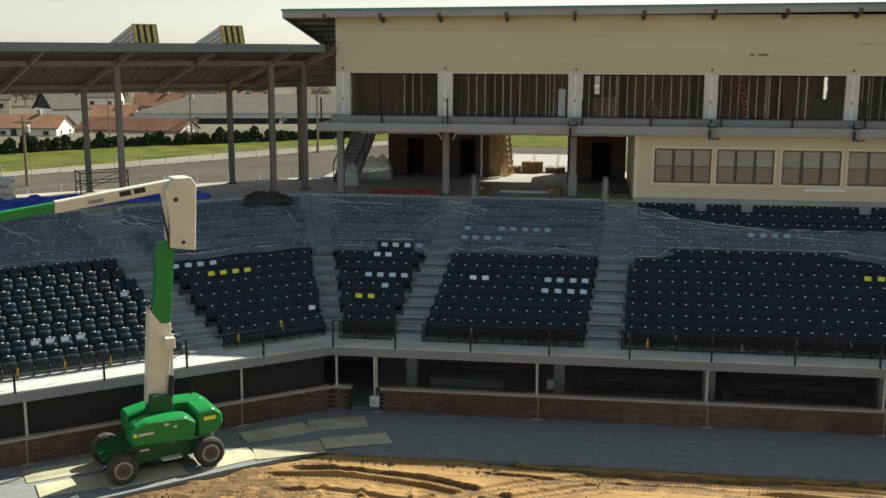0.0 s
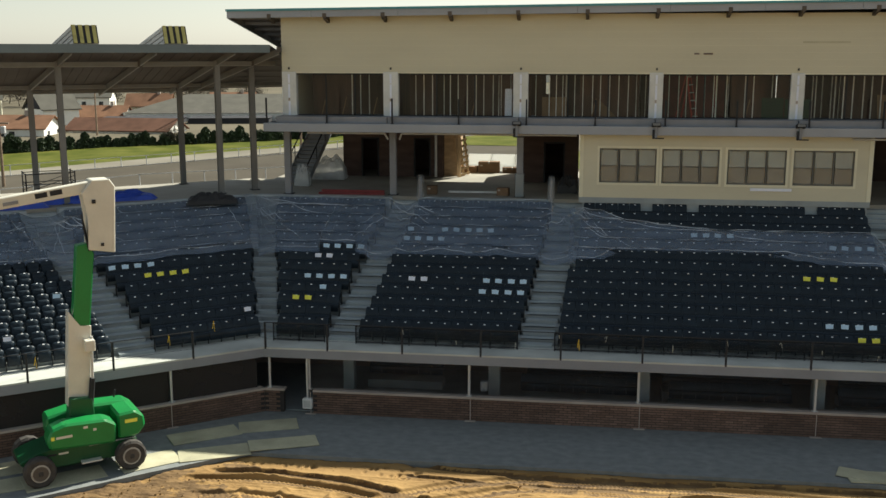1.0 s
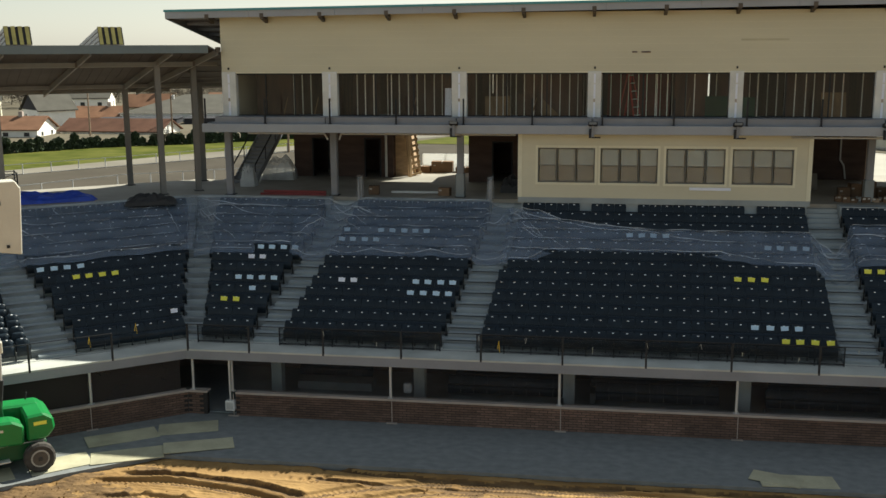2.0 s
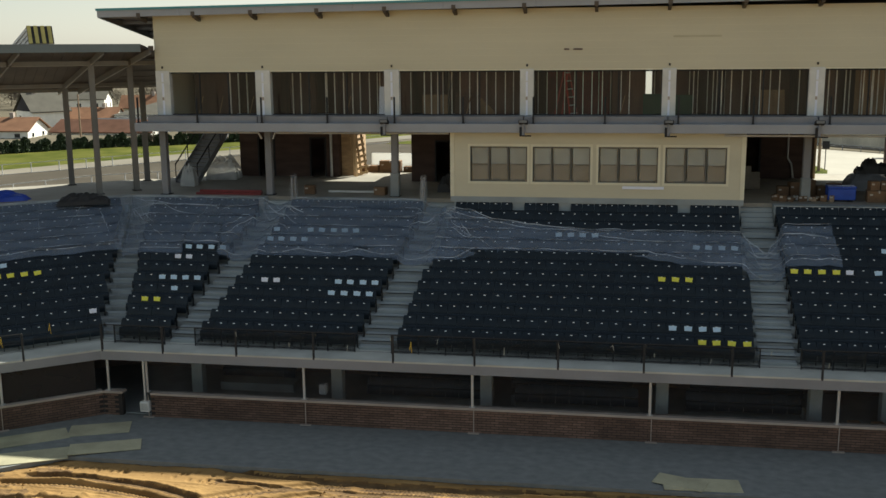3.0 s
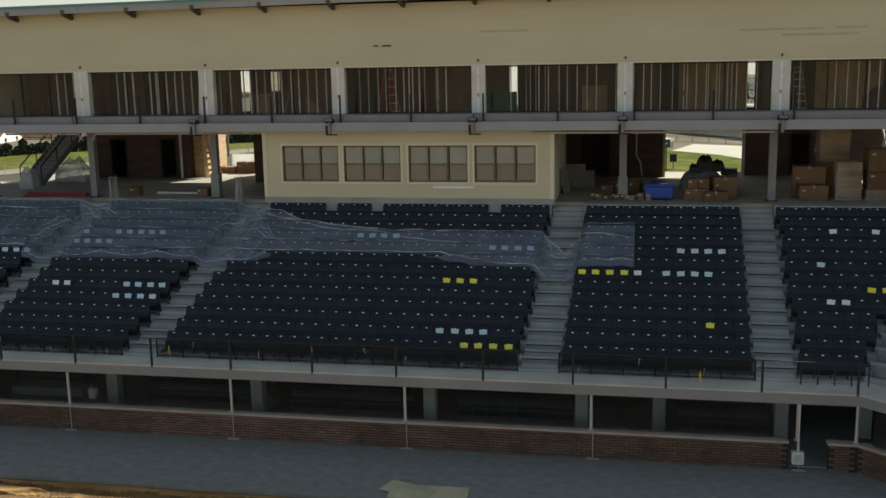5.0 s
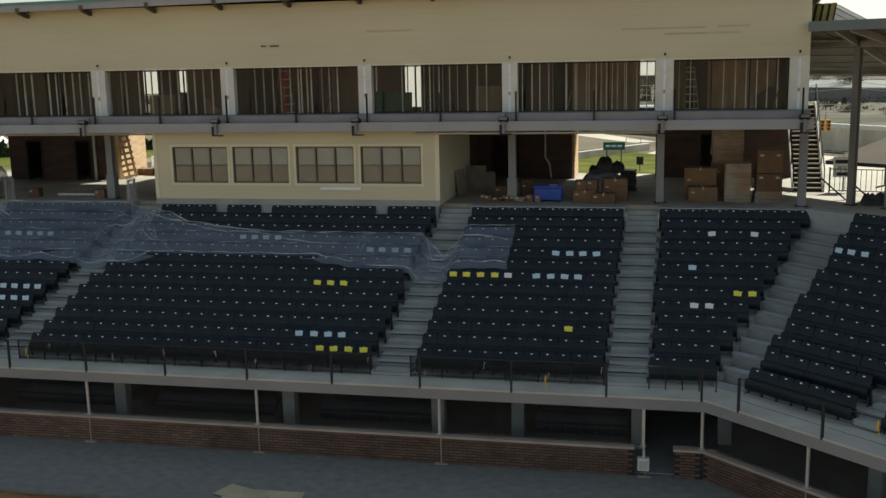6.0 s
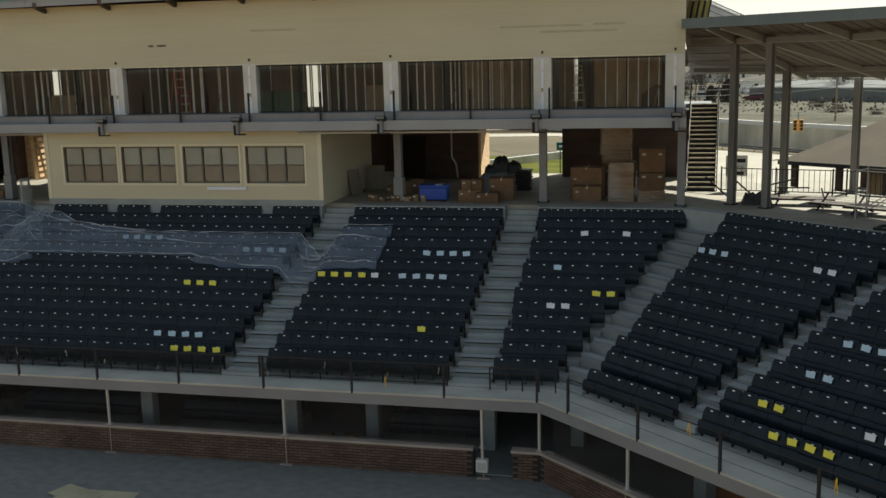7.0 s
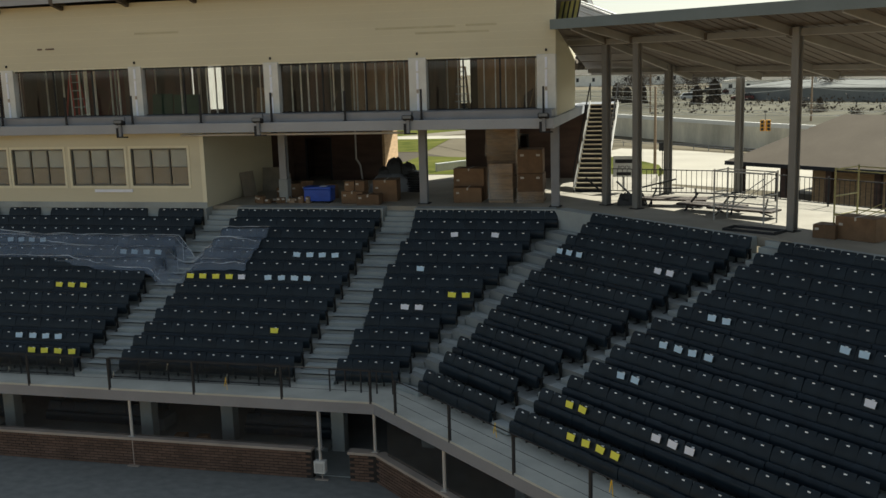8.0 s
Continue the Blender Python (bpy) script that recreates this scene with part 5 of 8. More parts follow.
# straps tied to the rails
STRAP = mat("yellow_strap", (0.75, 0.50, 0.05), 0.6, vary=0.1, scale=6, grain=30, bump=0.1)
for f, s, d, z in (("L", 8.0, 0.5, 0.25), ("L", 9.5, 0.5, 0.3), ("L", 11.0, 0.5, 0.25), ("L", 3.3, 0.9, 0.3), ("C", 13.4, 0.1, 0.3), ("R", 5.2, 0.6, 0.3), ("C", 31.4, 0.1, 0.1), ("L", 1.6, 0.9, 0.6), ("R", 9.5, 0.6, 0.2)):
    p = on_frame(f, s, d)
    bm = bmesh.new()
    bar(bm, (0, 0, 0.42), (0.03, 0.02, 0.0), 0.03, 0.012)
    bar(bm, (-0.01, 0.02, 0.36), (-0.04, -0.02, 0.12), 0.022, 0.012)
    st = part("strap", bm, STRAP, None, m=Matrix.Translation((p.x, p.y, SLAB_Z + z)))
    tagged(st, "frayed yellow strap hanging from the front seats", "strap", "yellow straps")

# pale ties on the walkway rail
TIE = mat("pale_twine", (0.42, 0.42, 0.36), 0.8, vary=0.1, scale=6, grain=30, bump=0.1)
rn_ties = random.Random(14)
for k in range(15):
    x, z = 7.2 + k * 1.86 + rn_ties.uniform(-0.35, 0.35), rn_ties.choice((0.55, 0.66, 0.9))
    bm = bmesh.new()
    bar(bm, (0, 0, 0), (rn_ties.uniform(-0.05, 0.06), -0.02, -rn_ties.uniform(0.12, 0.26)), 0.02, 0.008)
    bar(bm, (0, 0, 0), (rn_ties.uniform(-0.1, 0.1), 0.02, -rn_ties.uniform(0.05, 0.12)), 0.015, 0.008)
    tagged(part("tie", bm, TIE, None, m=pose(x, EDGE_Y + 0.0, SLAB_Z + z)), "frayed pale tie knotted on the rail", "tie", "rail ties")

# ---- below the walkway ----
POLE = mat("galvanised_pole", (0.48, 0.48, 0.47), 0.5, metal=0.3, vary=0.1, scale=2, grain=20, bump=0.05)
for f, ss in (("C", (1.75, 3.3, 9.4, 15.6, 21.8, 28.0, 34.4, 36.15)), ("L", (3.5, 10.9, 17.5)), ("R", (3.5, 9.6, 15.8))):
    for s in ss:
        p = on_frame(f, s, 0.12)
        z0 = WALL_H + 0.085
        pl = thing("net_pole", pose(p.x, p.y, z0), "thin galvanised pole between the brick wall and the walkway slab", "pole", "poles under the walkway")
        bm = bmesh.new()
        tube(bm, (0, 0, 0), (0, 0, 2.2 - z0), 0.05, 8)
        part("tube", bm, POLE, pl)
        part("flange", boxed(-0.1, 0.1, -0.1, 0.1, 0.0, 0.02), POLE, pl)
        if not (f == "C" and s in (1.75, 36.15)):
            q = on_frame(f, s + 0.06, -0.004)
            jt = Matrix.Translation((q.x, q.y, 0.0)) @ Matrix.Rotation(frame_turn(f), 4, "Z")
            part("wall_joint", boxed(-0.014, 0.014, -0.008, 0.002, 0.01, WALL_H), CAP, FIELD_WALLS[f], "pale sealed joint in the brickwork", m=jt)
            part("joint_foot", boxed(-0.2, 0.2, -0.1, 0.0, 0.0, 0.03), CAP, FIELD_WALLS[f], "pale spill of mortar", m=jt)
# netting screens strung from the wall cap to the slab, dense along the west wing
NET = film_mat("brown_black_netting", (0.05, 0.044, 0.041), (0.10, 0.18), 0.9, 0.1)
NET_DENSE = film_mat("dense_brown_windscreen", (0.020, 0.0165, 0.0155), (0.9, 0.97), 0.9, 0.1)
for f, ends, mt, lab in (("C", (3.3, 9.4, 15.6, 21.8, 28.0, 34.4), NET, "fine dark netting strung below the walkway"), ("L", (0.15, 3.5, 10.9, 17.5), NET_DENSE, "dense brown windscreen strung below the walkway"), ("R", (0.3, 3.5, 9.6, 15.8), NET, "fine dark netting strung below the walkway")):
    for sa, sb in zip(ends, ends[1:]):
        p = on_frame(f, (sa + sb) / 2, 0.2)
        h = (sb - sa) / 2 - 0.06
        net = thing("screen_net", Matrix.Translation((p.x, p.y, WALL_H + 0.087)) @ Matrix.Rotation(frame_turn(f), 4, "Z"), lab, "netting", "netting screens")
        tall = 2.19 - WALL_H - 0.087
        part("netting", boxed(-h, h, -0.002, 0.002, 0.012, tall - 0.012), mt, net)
        for z in (0.0, tall - 0.012):
            part("cable", boxed(-h, h, -0.006, 0.006, z, z + 0.012), STEEL_DARK, net, "thin steel cable")
for s, d in ((4.3, 2.6), (10.2, 1.9), (15.9, 1.9), (22.3, 1.9), (27.6, 1.9), (30.2, 2.6), (34.2, 2.4), (37.0, 3.2)):
    tagged(part("concrete_column", boxed(-0.22, 0.22, -0.22, 0.22, 0.0, 2.2), CONCRETE_PALE, None, m=pose(s, EDGE_Y + d, 0), bevel=0.02), "square pale concrete column under the stand", "column", "columns under the stand")
for f, ss in (("L", (4.4, 10.6)), ("R", (4.4, 10.6))):
    for s in ss:
        p = on_frame(f, s, 2.2)
        tagged(part("concrete_column", boxed(-0.22, 0.22, -0.22, 0.22, 0.0, 2.2), CONCRETE_PALE, None, m=Matrix.Translation((p.x, p.y, 0)) @ Matrix.Rotation(frame_turn(f), 4, "Z"), bevel=0.02), "square pale concrete column under the stand", "column", "columns under the stand")
for x0, n, d, z in ((4.9, 6, 2.9, 0.35), (11.2, 9, 1.7, 0.25), (11.4, 9, 2.6, 0.5), (16.9, 9, 1.7, 0.2), (16.7, 9, 2.6, 0.45), (23.2, 8, 1.7, 0.2), (23.4, 8, 2.6, 0.45), (30.8, 6, 1.7, 0.15), (30.8, 6, 2.6, 0.4)):
    row = thing("lower_seat_row", pose(x0 + n * GAP / 2, EDGE_Y + d + 0.9, z), "row of dark tip-up seats on a low riser under the stand", "seats", "field level seat rows")
    part("riser", boxed(-n * GAP / 2, n * GAP / 2, -0.5, 0.35, -z + 0.03, 0.0), CONCRETE, row, "low concrete riser")
    for k in range(n):
        x = (k - (n - 1) / 2) * GAP
        part("backrest", PLAIN_BACK_ME, None, row, m=pose(x, 0, 0))
        part("seat_pan", PAN_ME, None, row, m=pose(x, 0, 0))
ELEC = mat("white_enamel", (0.60, 0.60, 0.58), 0.5, vary=0.06, scale=4, grain=30, bump=0.02)
for x, y in ((3.25, EDGE_Y - 0.02), (34.42, EDGE_Y - 0.02)):
    eb = thing("outlet_box", pose(x, y, 0.42), "white electrical box at the end of the brick wall", "electrical box", "electrical boxes")
    part("case", boxed(-0.18, 0.18, -0.12, 0.12, -0.2, 0.2), ELEC, eb, bevel=0.02)
    part("cover", boxed(-0.12, 0.12, -0.135, -0.12, -0.13, 0.13), POLE, eb, "gray hinged cover")
    part("conduit", boxed(-0.03, 0.03, -0.02, 0.04, 0.2, 1.75), POLE, eb)
for s in (28.9, 29.7):
    tagged(part("carton", boxed(-0.2, 0.2, -0.15, 0.15, 0, 0.5), PLY, None, m=pose(s, EDGE_Y + 1.6, 0.03, 0, 0, 8), bevel=0.01), "brown carton standing under the stand", "box", "cartons under the stand")
tagged(part("bucket", boxed(-0.15, 0.15, -0.15, 0.15, 0, 0.4), FASCIA, None, m=pose(9.9, EDGE_Y + 0.9, 0.9), bevel=0.05), "gray pail on the brick wall cap", "pail")

ORANGE_PLY = mat("orange_stained_ply", (0.34, 0.13, 0.04), 0.6, vary=0.2, scale=2, grain=18, bump=0.08, stretch=(1, 1, 4))
p = on_frame("R", 4.9, 2.7)
cn = thing("timber_counter", Matrix.Translation((p.x, p.y, 0.03)) @ Matrix.Rotation(-TURN_R, 4, "Z"), "orange stained timber counter under the stand", "counter")
part("front_panel", boxed(-1.1, 1.1, -0.02, 0.02, 0.0, 0.95), ORANGE_PLY, cn)
part("end_panel", boxed(-1.14, -1.1, -0.02, 0.6, 0.0, 0.95), ORANGE_PLY, cn)
part("top", boxed(-1.16, 1.16, -0.06, 0.62, 0.95, 1.0), CAP, cn, "pale counter top")
part("sticker", boxed(0.3, 0.42, -0.026, -0.02, 0.4, 0.55), TAG_WHITE, cn, "white label")

# ---- plywood track mats on the apron ----
MATS = [((-6.75, -18.75), (-4.85, -17.35), 1.15), ((-5.75, -19.75), (-3.3, -18.0), 1.1), ((-0.85, -14.55), (1.15, -13.1), 1.1), ((1.15, -13.0), (3.15, -12.25), 1.1),
        ((0.0, -15.9), (2.15, -14.85), 1.1), ((2.1, -14.75), (4.3, -13.8), 1.0), ((-1.6, -17.0), (-0.1, -15.75), 1.2), ((-3.9, -18.9), (-2.0, -17.3), 1.1), ((22.1, -14.6), (24.5, -14.45), 0.95), ((21.9, -14.2), (23.4, -14.75), 0.8)]
for k, (a, b, w) in enumerate(MATS):
    a, b = Vector(a), Vector(b)
    bm = bmesh.new()
    box(bm, -(b - a).length / 2, (b - a).length / 2, -w / 2, w / 2, 0.0, 0.025)
    q = math.atan2(b.y - a.y, b.x - a.x)
    tagged(part("track_mat", bm, PANEL, None, bevel=0.006, m=pose((a.x + b.x) / 2, (a.y + b.y) / 2, 0.003 + 0.028 * (k in (5, 9)), 0, 0.4 * (k % 3), math.degrees(q))), "weathered plywood sheet lying on the concrete", "plywood sheet", "plywood sheets")

# ---- boom lift ----
GREEN = mat("green_machine_paint", (0.012, 0.19, 0.045), 0.35, vary=0.1, scale=1.5, grain=20, bump=0.03)
GREEN_DARK = mat("dark_green_paint", (0.006, 0.07, 0.022), 0.45, vary=0.15, scale=1.5, grain=20, bump=0.04)
WHITE_PAINT = mat("white_machine_paint", (0.60, 0.58, 0.50), 0.4, vary=0.08, scale=1.2, grain=15, bump=0.03)
RUBBER = mat("dusty_rubber", (0.05, 0.045, 0.04), 0.9, vary=0.3, scale=5, grain=30, bump=0.4)
RIM = mat("dusty_rim_paint", (0.33, 0.31, 0.27), 0.7, vary=0.3, scale=4, grain=20, bump=0.1)
lift = thing("boom_lift", pose(-2.93, -17.1, 0.03, 0, 0, math.degrees(math.atan2(0.63, 0.776))), "green and white articulated boom lift on four wheels", "boom lift")


def lift_part(name, bm, mt, label="", parent=lift, **k):
    return part(name, bm, mt, parent, label, **k)


bm = bmesh.new()
outline(bm, [(-1.9, 0.62), (-1.3, 0.36), (1.0, 0.34), (1.7, 0.5), (1.75, 0.9), (0.9, 1.06), (-0.9, 1.06), (-1.4, 0.92), (-1.95, 0.74)], -0.68, 0.68)
chassis = lift_part("chassis", bm, GREEN_DARK, bevel=0.05)
part("arrow_decal", boxed(-0.75, -0.45, -0.686, -0.68, 0.78, 0.84), WHITE_PAINT, chassis, "white travel arrow bar")
part("arrow_decal", boxed(-1.1, -0.82, -0.686, -0.68, 0.78, 0.84), STEEL_DARK, chassis, "black travel arrow bar")
part("skirt", boxed(0.2, 1.7, -0.72, -0.682, 0.9, 0.94), STRUT, chassis, "pale worn lower edge")
for sx in (-1.42, 1.42):
    bm = bmesh.new()
    tube(bm, (sx, -0.85, 0.48), (sx, 0.85, 0.48), 0.1, 10)
    lift_part("axle", bm, GREEN_DARK)
    for sy in (-1, 1):
        wheel = new("wheel")
        wheel.parent = lift
        wheel.matrix_basis = pose(sx, sy * 1.05, 0.48, -90 * sy, 0, 0)
        bm = bmesh.new()
        prof = [(0.27, -0.17), (0.42, -0.19), (0.485, -0.13), (0.485, 0.13), (0.42, 0.19), (0.27, 0.17)]
        nseg = 28
        rings = [[bm.verts.new((r * (1.0 + (0.025 if (k % 2 and r > 0.45) else 0)) * math.cos(2 * math.pi * k / nseg), r * (1.0 + (0.025 if (k % 2 and r > 0.45) else 0)) * math.sin(2 * math.pi * k / nseg), z)) for k in range(nseg)] for r, z in prof]
        for q in range(len(prof) - 1):
            for k in range(nseg):
                bm.faces.new((rings[q][k], rings[q][(k + 1) % nseg], rings[q + 1][(k + 1) % nseg], rings[q + 1][k]))
        part("tyre", bm, RUBBER, wheel, "dusty black treaded tyre")
        bm = bmesh.new()
        tube(bm, (0, 0, -0.12), (0, 0, 0.11), 0.28, 20, 0.28)
        tube(bm, (0, 0, 0.11), (0, 0, 0.19), 0.31, 20, 0.29)
        part("rim", bm, RIM, wheel, "pale steel rim", bevel=0.015)
        bm = bmesh.new()
        tube(bm, (0, 0, 0.192), (0, 0, 0.196), 0.24, 20)
        tube(bm, (0, 0, 0.198), (0, 0, 0.215), 0.16, 14)
        part("hub", bm, STEEL_BROWN, wheel, "brown hub")
        part("hub_cap", boxed(-0.07, 0.07, -0.07, 0.07, 0.216, 0.25), RUBBER, wheel, bevel=0.02)
bm = bmesh.new()
tube(bm, (0.2, 0, 0.95), (0.2, 0, 1.12), 0.55, 24)
lift_part("slew_ring", bm, STEEL_DARK)
for y0, y1, pts, nm in ((-1.0, -0.28, [(-1.05, 1.08), (1.0, 0.95), (1.05, 1.6), (0.72, 1.8), (-0.55, 1.87), (-0.98, 1.74), (-1.12, 1.4)], "hood"),
                        (0.28, 1.05, [(-0.9, 1.1), (1.85, 1.0), (2.0, 1.58), (1.7, 1.88), (0.2, 1.95), (-0.9, 1.75)], "hood"),
                        (-0.85, 0.9, [(1.12, 0.98), (1.75, 1.0), (2.02, 1.3), (1.98, 1.68), (1.7, 1.88), (1.12, 1.84)], "counterweight")):
    bm = bmesh.new()
    outline(bm, pts, y0, y1)
    h = lift_part(nm, bm, GREEN, bevel=0.07)
    if nm == "hood" and y0 < 0:
        part("decal", boxed(-0.85, -0.35, -1.006, -1.0, 1.42, 1.5), WHITE_PAINT, h, "pale lettering bar")
        part("decal", boxed(-1.0, -0.9, -1.006, -1.0, 1.4, 1.52), TAG_YELLOW, h, "yellow round mark")
        part("decal", boxed(0.0, 0.14, -1.006, -1.0, 1.62, 1.7), WHITE_PAINT, h, "small warning label")
        part("decal", boxed(0.3, 0.4, -1.006, -1.0, 1.5, 1.58), WHITE_PAINT, h, "small warning label")
    if nm == "counterweight":
        part("decal", boxed(1.35, 1.75, -0.862, -0.85, 1.5, 1.62), TAG_YELLOW, h, "yellow lettering bar")
bm = bmesh.new()
outline(bm, [(-0.35, 1.1), (0.6, 1.1), (0.5, 2.35), (-0.2, 2.45)], -0.26, 0.26)
lift_part("turret_post", bm, GREEN_DARK, bevel=0.03)


def boom(name, pts, y0, y1, mt, label=""):
    bm = bmesh.new()
    outline(bm, pts, y0, y1)
    return lift_part(name, bm, mt, label, bevel=0.025)


boom("lower_boom", [(-0.25, 2.1), (0.48, 2.1), (0.66, 4.75), (0.3, 4.75), (-0.02, 5.3)], -0.05, 0.42, WHITE_PAINT, "white lower boom section")
boom("mid_boom", [(0.07, 4.6), (0.62, 4.6), (0.9, 7.1), (0.72, 7.45), (0.38, 7.4)], -0.02, 0.38, GREEN, "green telescoping boom section")
kn = boom("knuckle", [(0.72, 7.25), (1.55, 7.1), (1.66, 9.25), (1.5, 9.5), (0.95, 9.5), (0.62, 9.1), (0.78, 8.3)], -0.16, 0.52, WHITE_PAINT, "white boom knuckle casting")
part("pin", boxed(0.9, 1.02, -0.19, -0.16, 8.75, 8.87), STEEL_DARK, kn, "brown pivot pin")
part("pin", boxed(1.1, 1.2, -0.19, -0.16, 7.35, 7.45), STEEL_DARK, kn)
up = boom("upper_boom", [(1.3, 9.48), (1.3, 9.12), (-2.7, 8.62), (-2.7, 8.98)], 0.02, 0.34, WHITE_PAINT, "white upper boom section")
part("lettering", boxed(-0.05, 0.32, -0.004, 0.002, 0, 0.16), STEEL_DARK, up, "dark lettering bar", m=pose(-0.7, 0.015, 9.0, 0, -7, 0))
part("lettering", boxed(-0.05, 0.32, -0.004, 0.002, 0, 0.16), STEEL_DARK, up, "dark lettering bar", m=pose(-0.25, 0.015, 9.06, 0, -7, 0))
part("latch", boxed(-0.1, 0.35, -0.03, 0.0, 0, 0.1), STEEL, up, m=pose(-1.6, 0.02, 8.85, 0, -7, 0))
boom("fly_boom", [(-2.65, 8.96), (-2.65, 8.66), (-9.5, 7.9), (-9.5, 8.16)], 0.06, 0.3, GREEN, "green fly boom section")
bm = bmesh.new()
tube(bm, (0.42, -0.16, 1.9), (0.56, -0.16, 3.0), 0.09, 10)
lift_part("lift_cylinder", bm, STEEL_DARK, "dark hydraulic cylinder")
bm = bmesh.new()
tube(bm, (0.56, -0.16, 3.0), (0.62, -0.12, 4.4), 0.045, 8)
lift_part("cylinder_rod", bm, POLE, "polished rod")
lift_part("control_box", boxed(0.36, 0.68, -0.36, -0.05, 3.95, 4.32), WHITE_PAINT, "white cover box", bevel=0.02)
lift_part("step_plate", boxed(-0.1, 0.55, -0.95, -0.62, 0.42, 0.46), WHITE_PAINT)
bm = bmesh.new()
tube(bm, (1.3, 0.3, 2.08), (1.36, 0.3, 2.32), 0.03, 6)
lift_part("exhaust", bm, STEEL_DARK)
bm = bmesh.new()
for k in range(5):
    tube(bm, (0.75, -0.05 + 0.05 * k, 7.2 + 0.1 * k), (0.62, -0.05 + 0.05 * k, 7.9 + 0.12 * k), 0.025, 5)
lift_part("hoses", bm, STEEL_DARK, "black hydraulic hoses")

# ---- glazing and fittings of the suites ----
SUITE_GLASS = glass_mat("suite_glass", (0.95, 0.95, 0.94), 0.03, 0.032)
for k, (a, b) in enumerate(BAYS):
    gl = thing("suite_window", pose((a + b) / 2, 0.16, SILL_Z), "wide suite window with thin dark mullions", "window", "suite windows", "structure")
    w, h = (b - a) / 2, HEAD_Z - SILL_Z
    n = 3
    for j in range(n):
        xa, xb = -w + 2 * w * j / n + 0.03, -w + 2 * w * (j + 1) / n - 0.03
        pn = part("pane", boxed(xa, xb, 0.0, 0.008, 0.06, h - 0.1), SUITE_GLASS, gl)
        pn.visible_shadow = False
        part("mullion", boxed(xb, xb + 0.05, -0.03, 0.04, 0.0, h - 0.07), STEEL_DARK, gl)
    part("bottom_rail", boxed(-w, w, -0.03, 0.04, 0.0, 0.06), STEEL_DARK, gl)
    part("top_rail", boxed(-w, w, -0.03, 0.04, h - 0.13, h - 0.07), STEEL_DARK, gl)
RED = mat("red_fibreglass", (0.44, 0.04, 0.03), 0.5, vary=0.12, scale=3, grain=20, bump=0.05)


def ladder(x, y, z, mt, label, turn=0, hgt=1.9):
    ld = thing("step_ladder", pose(x, y, z, 0, 0, turn), label, "ladder", "step ladders")
    for sx in (-1, 1):
        for y0, nm in ((-0.45, "front_rail"), (0.45, "rear_rail")):
            bm = bmesh.new()
            bar(bm, (sx * 0.3, y0, 0), (sx * 0.16, 0, hgt), 0.07, 0.04)
            part(nm, bm, mt, ld)
    for k in range(6):
        t = (k + 0.7) / 6.3
        part("rung", boxed(-0.3 + 0.14 * t, 0.3 - 0.14 * t, -0.45 * (1 - t) - 0.04, -0.45 * (1 - t) + 0.04, hgt * t - 0.02, hgt * t + 0.02), POLE, ld, "pale metal tread")
    part("top_cap", boxed(-0.2, 0.2, -0.1, 0.1, hgt - 0.03, hgt + 0.03), mt, ld)


ladder(18.2, 2.4, 10.3, RED, "red fibreglass step ladder standing in a suite", 58, 2.3)
ladder(35.9, 3.0, 10.3, PLY, "tan wooden step ladder leaning in a suite", 10)
for x, y, w, h, t in ((12.0, 2.8, 1.2, 1.1, 8), (13.4, 2.7, 0.9, 1.2, -6), (14.6, 2.9, 1.0, 1.0, 12), (38.0, 2.6, 0.9, 1.2, 6), (38.9, 2.7, 0.8, 1.1, -9), (27.4, 2.6, 1.1, 1.3, 3)):
    tagged(part("board", boxed(-w / 2, w / 2, -0.01, 0.01, 0, h), PLY if t > 0 else SHEATH, None, m=pose(x, y, 10.3, -12, 0, t)), "loose sheet of board leaning inside a suite", "board", "boards in the suites")
for x in (0.9, 1.9, 3.4, 8.1, 13.7, 20.6, 30.9, 39.0):
    bm = bmesh.new()
    bar(bm, (0, 0, 0), (0.25, 0.15, 1.1), 0.05, 0.025)
    tagged(part("lumber", bm, PLY, None, m=pose(x, 0.9, 10.3)), "short length of lumber propped behind the glass", "lumber", "lumber in the suites")
# small fittings on the upper wall
vt = thing("wall_vent", pose(18.6, -0.01, 13.44), "small dark stained vent on the cream wall", "vent")
for k, x in enumerate((-0.3, 0.1, 0.28)):
    part("louvre", boxed(x - 0.12, x + 0.1, -0.02, 0.0, -0.03, 0.04), DARK, vt)
STAIN = mat("smudged_siding", (0.47, 0.44, 0.31), 0.8, vary=0.12, scale=1.5, grain=14, bump=0.05)
for x0, x1, z in ((33.2, 36.4, 13.72), (34.8, 37.7, 13.5), (22.8, 24.8, 13.9), (36.8, 38.0, 13.74)):
    part("stain", boxed(x0, x1, -0.006, 0.0, z, z + 0.085), STAIN, wall_front, "faint brown smear")

# pipes under the slab
def pipe(pts, label, r=0.045):
    bm = bmesh.new()
    for a, b in zip(pts, pts[1:]):
        tube(bm, a, b, r, 7)
    tagged(part("pipe", bm, POLE), label, "pipe", "concourse pipes")


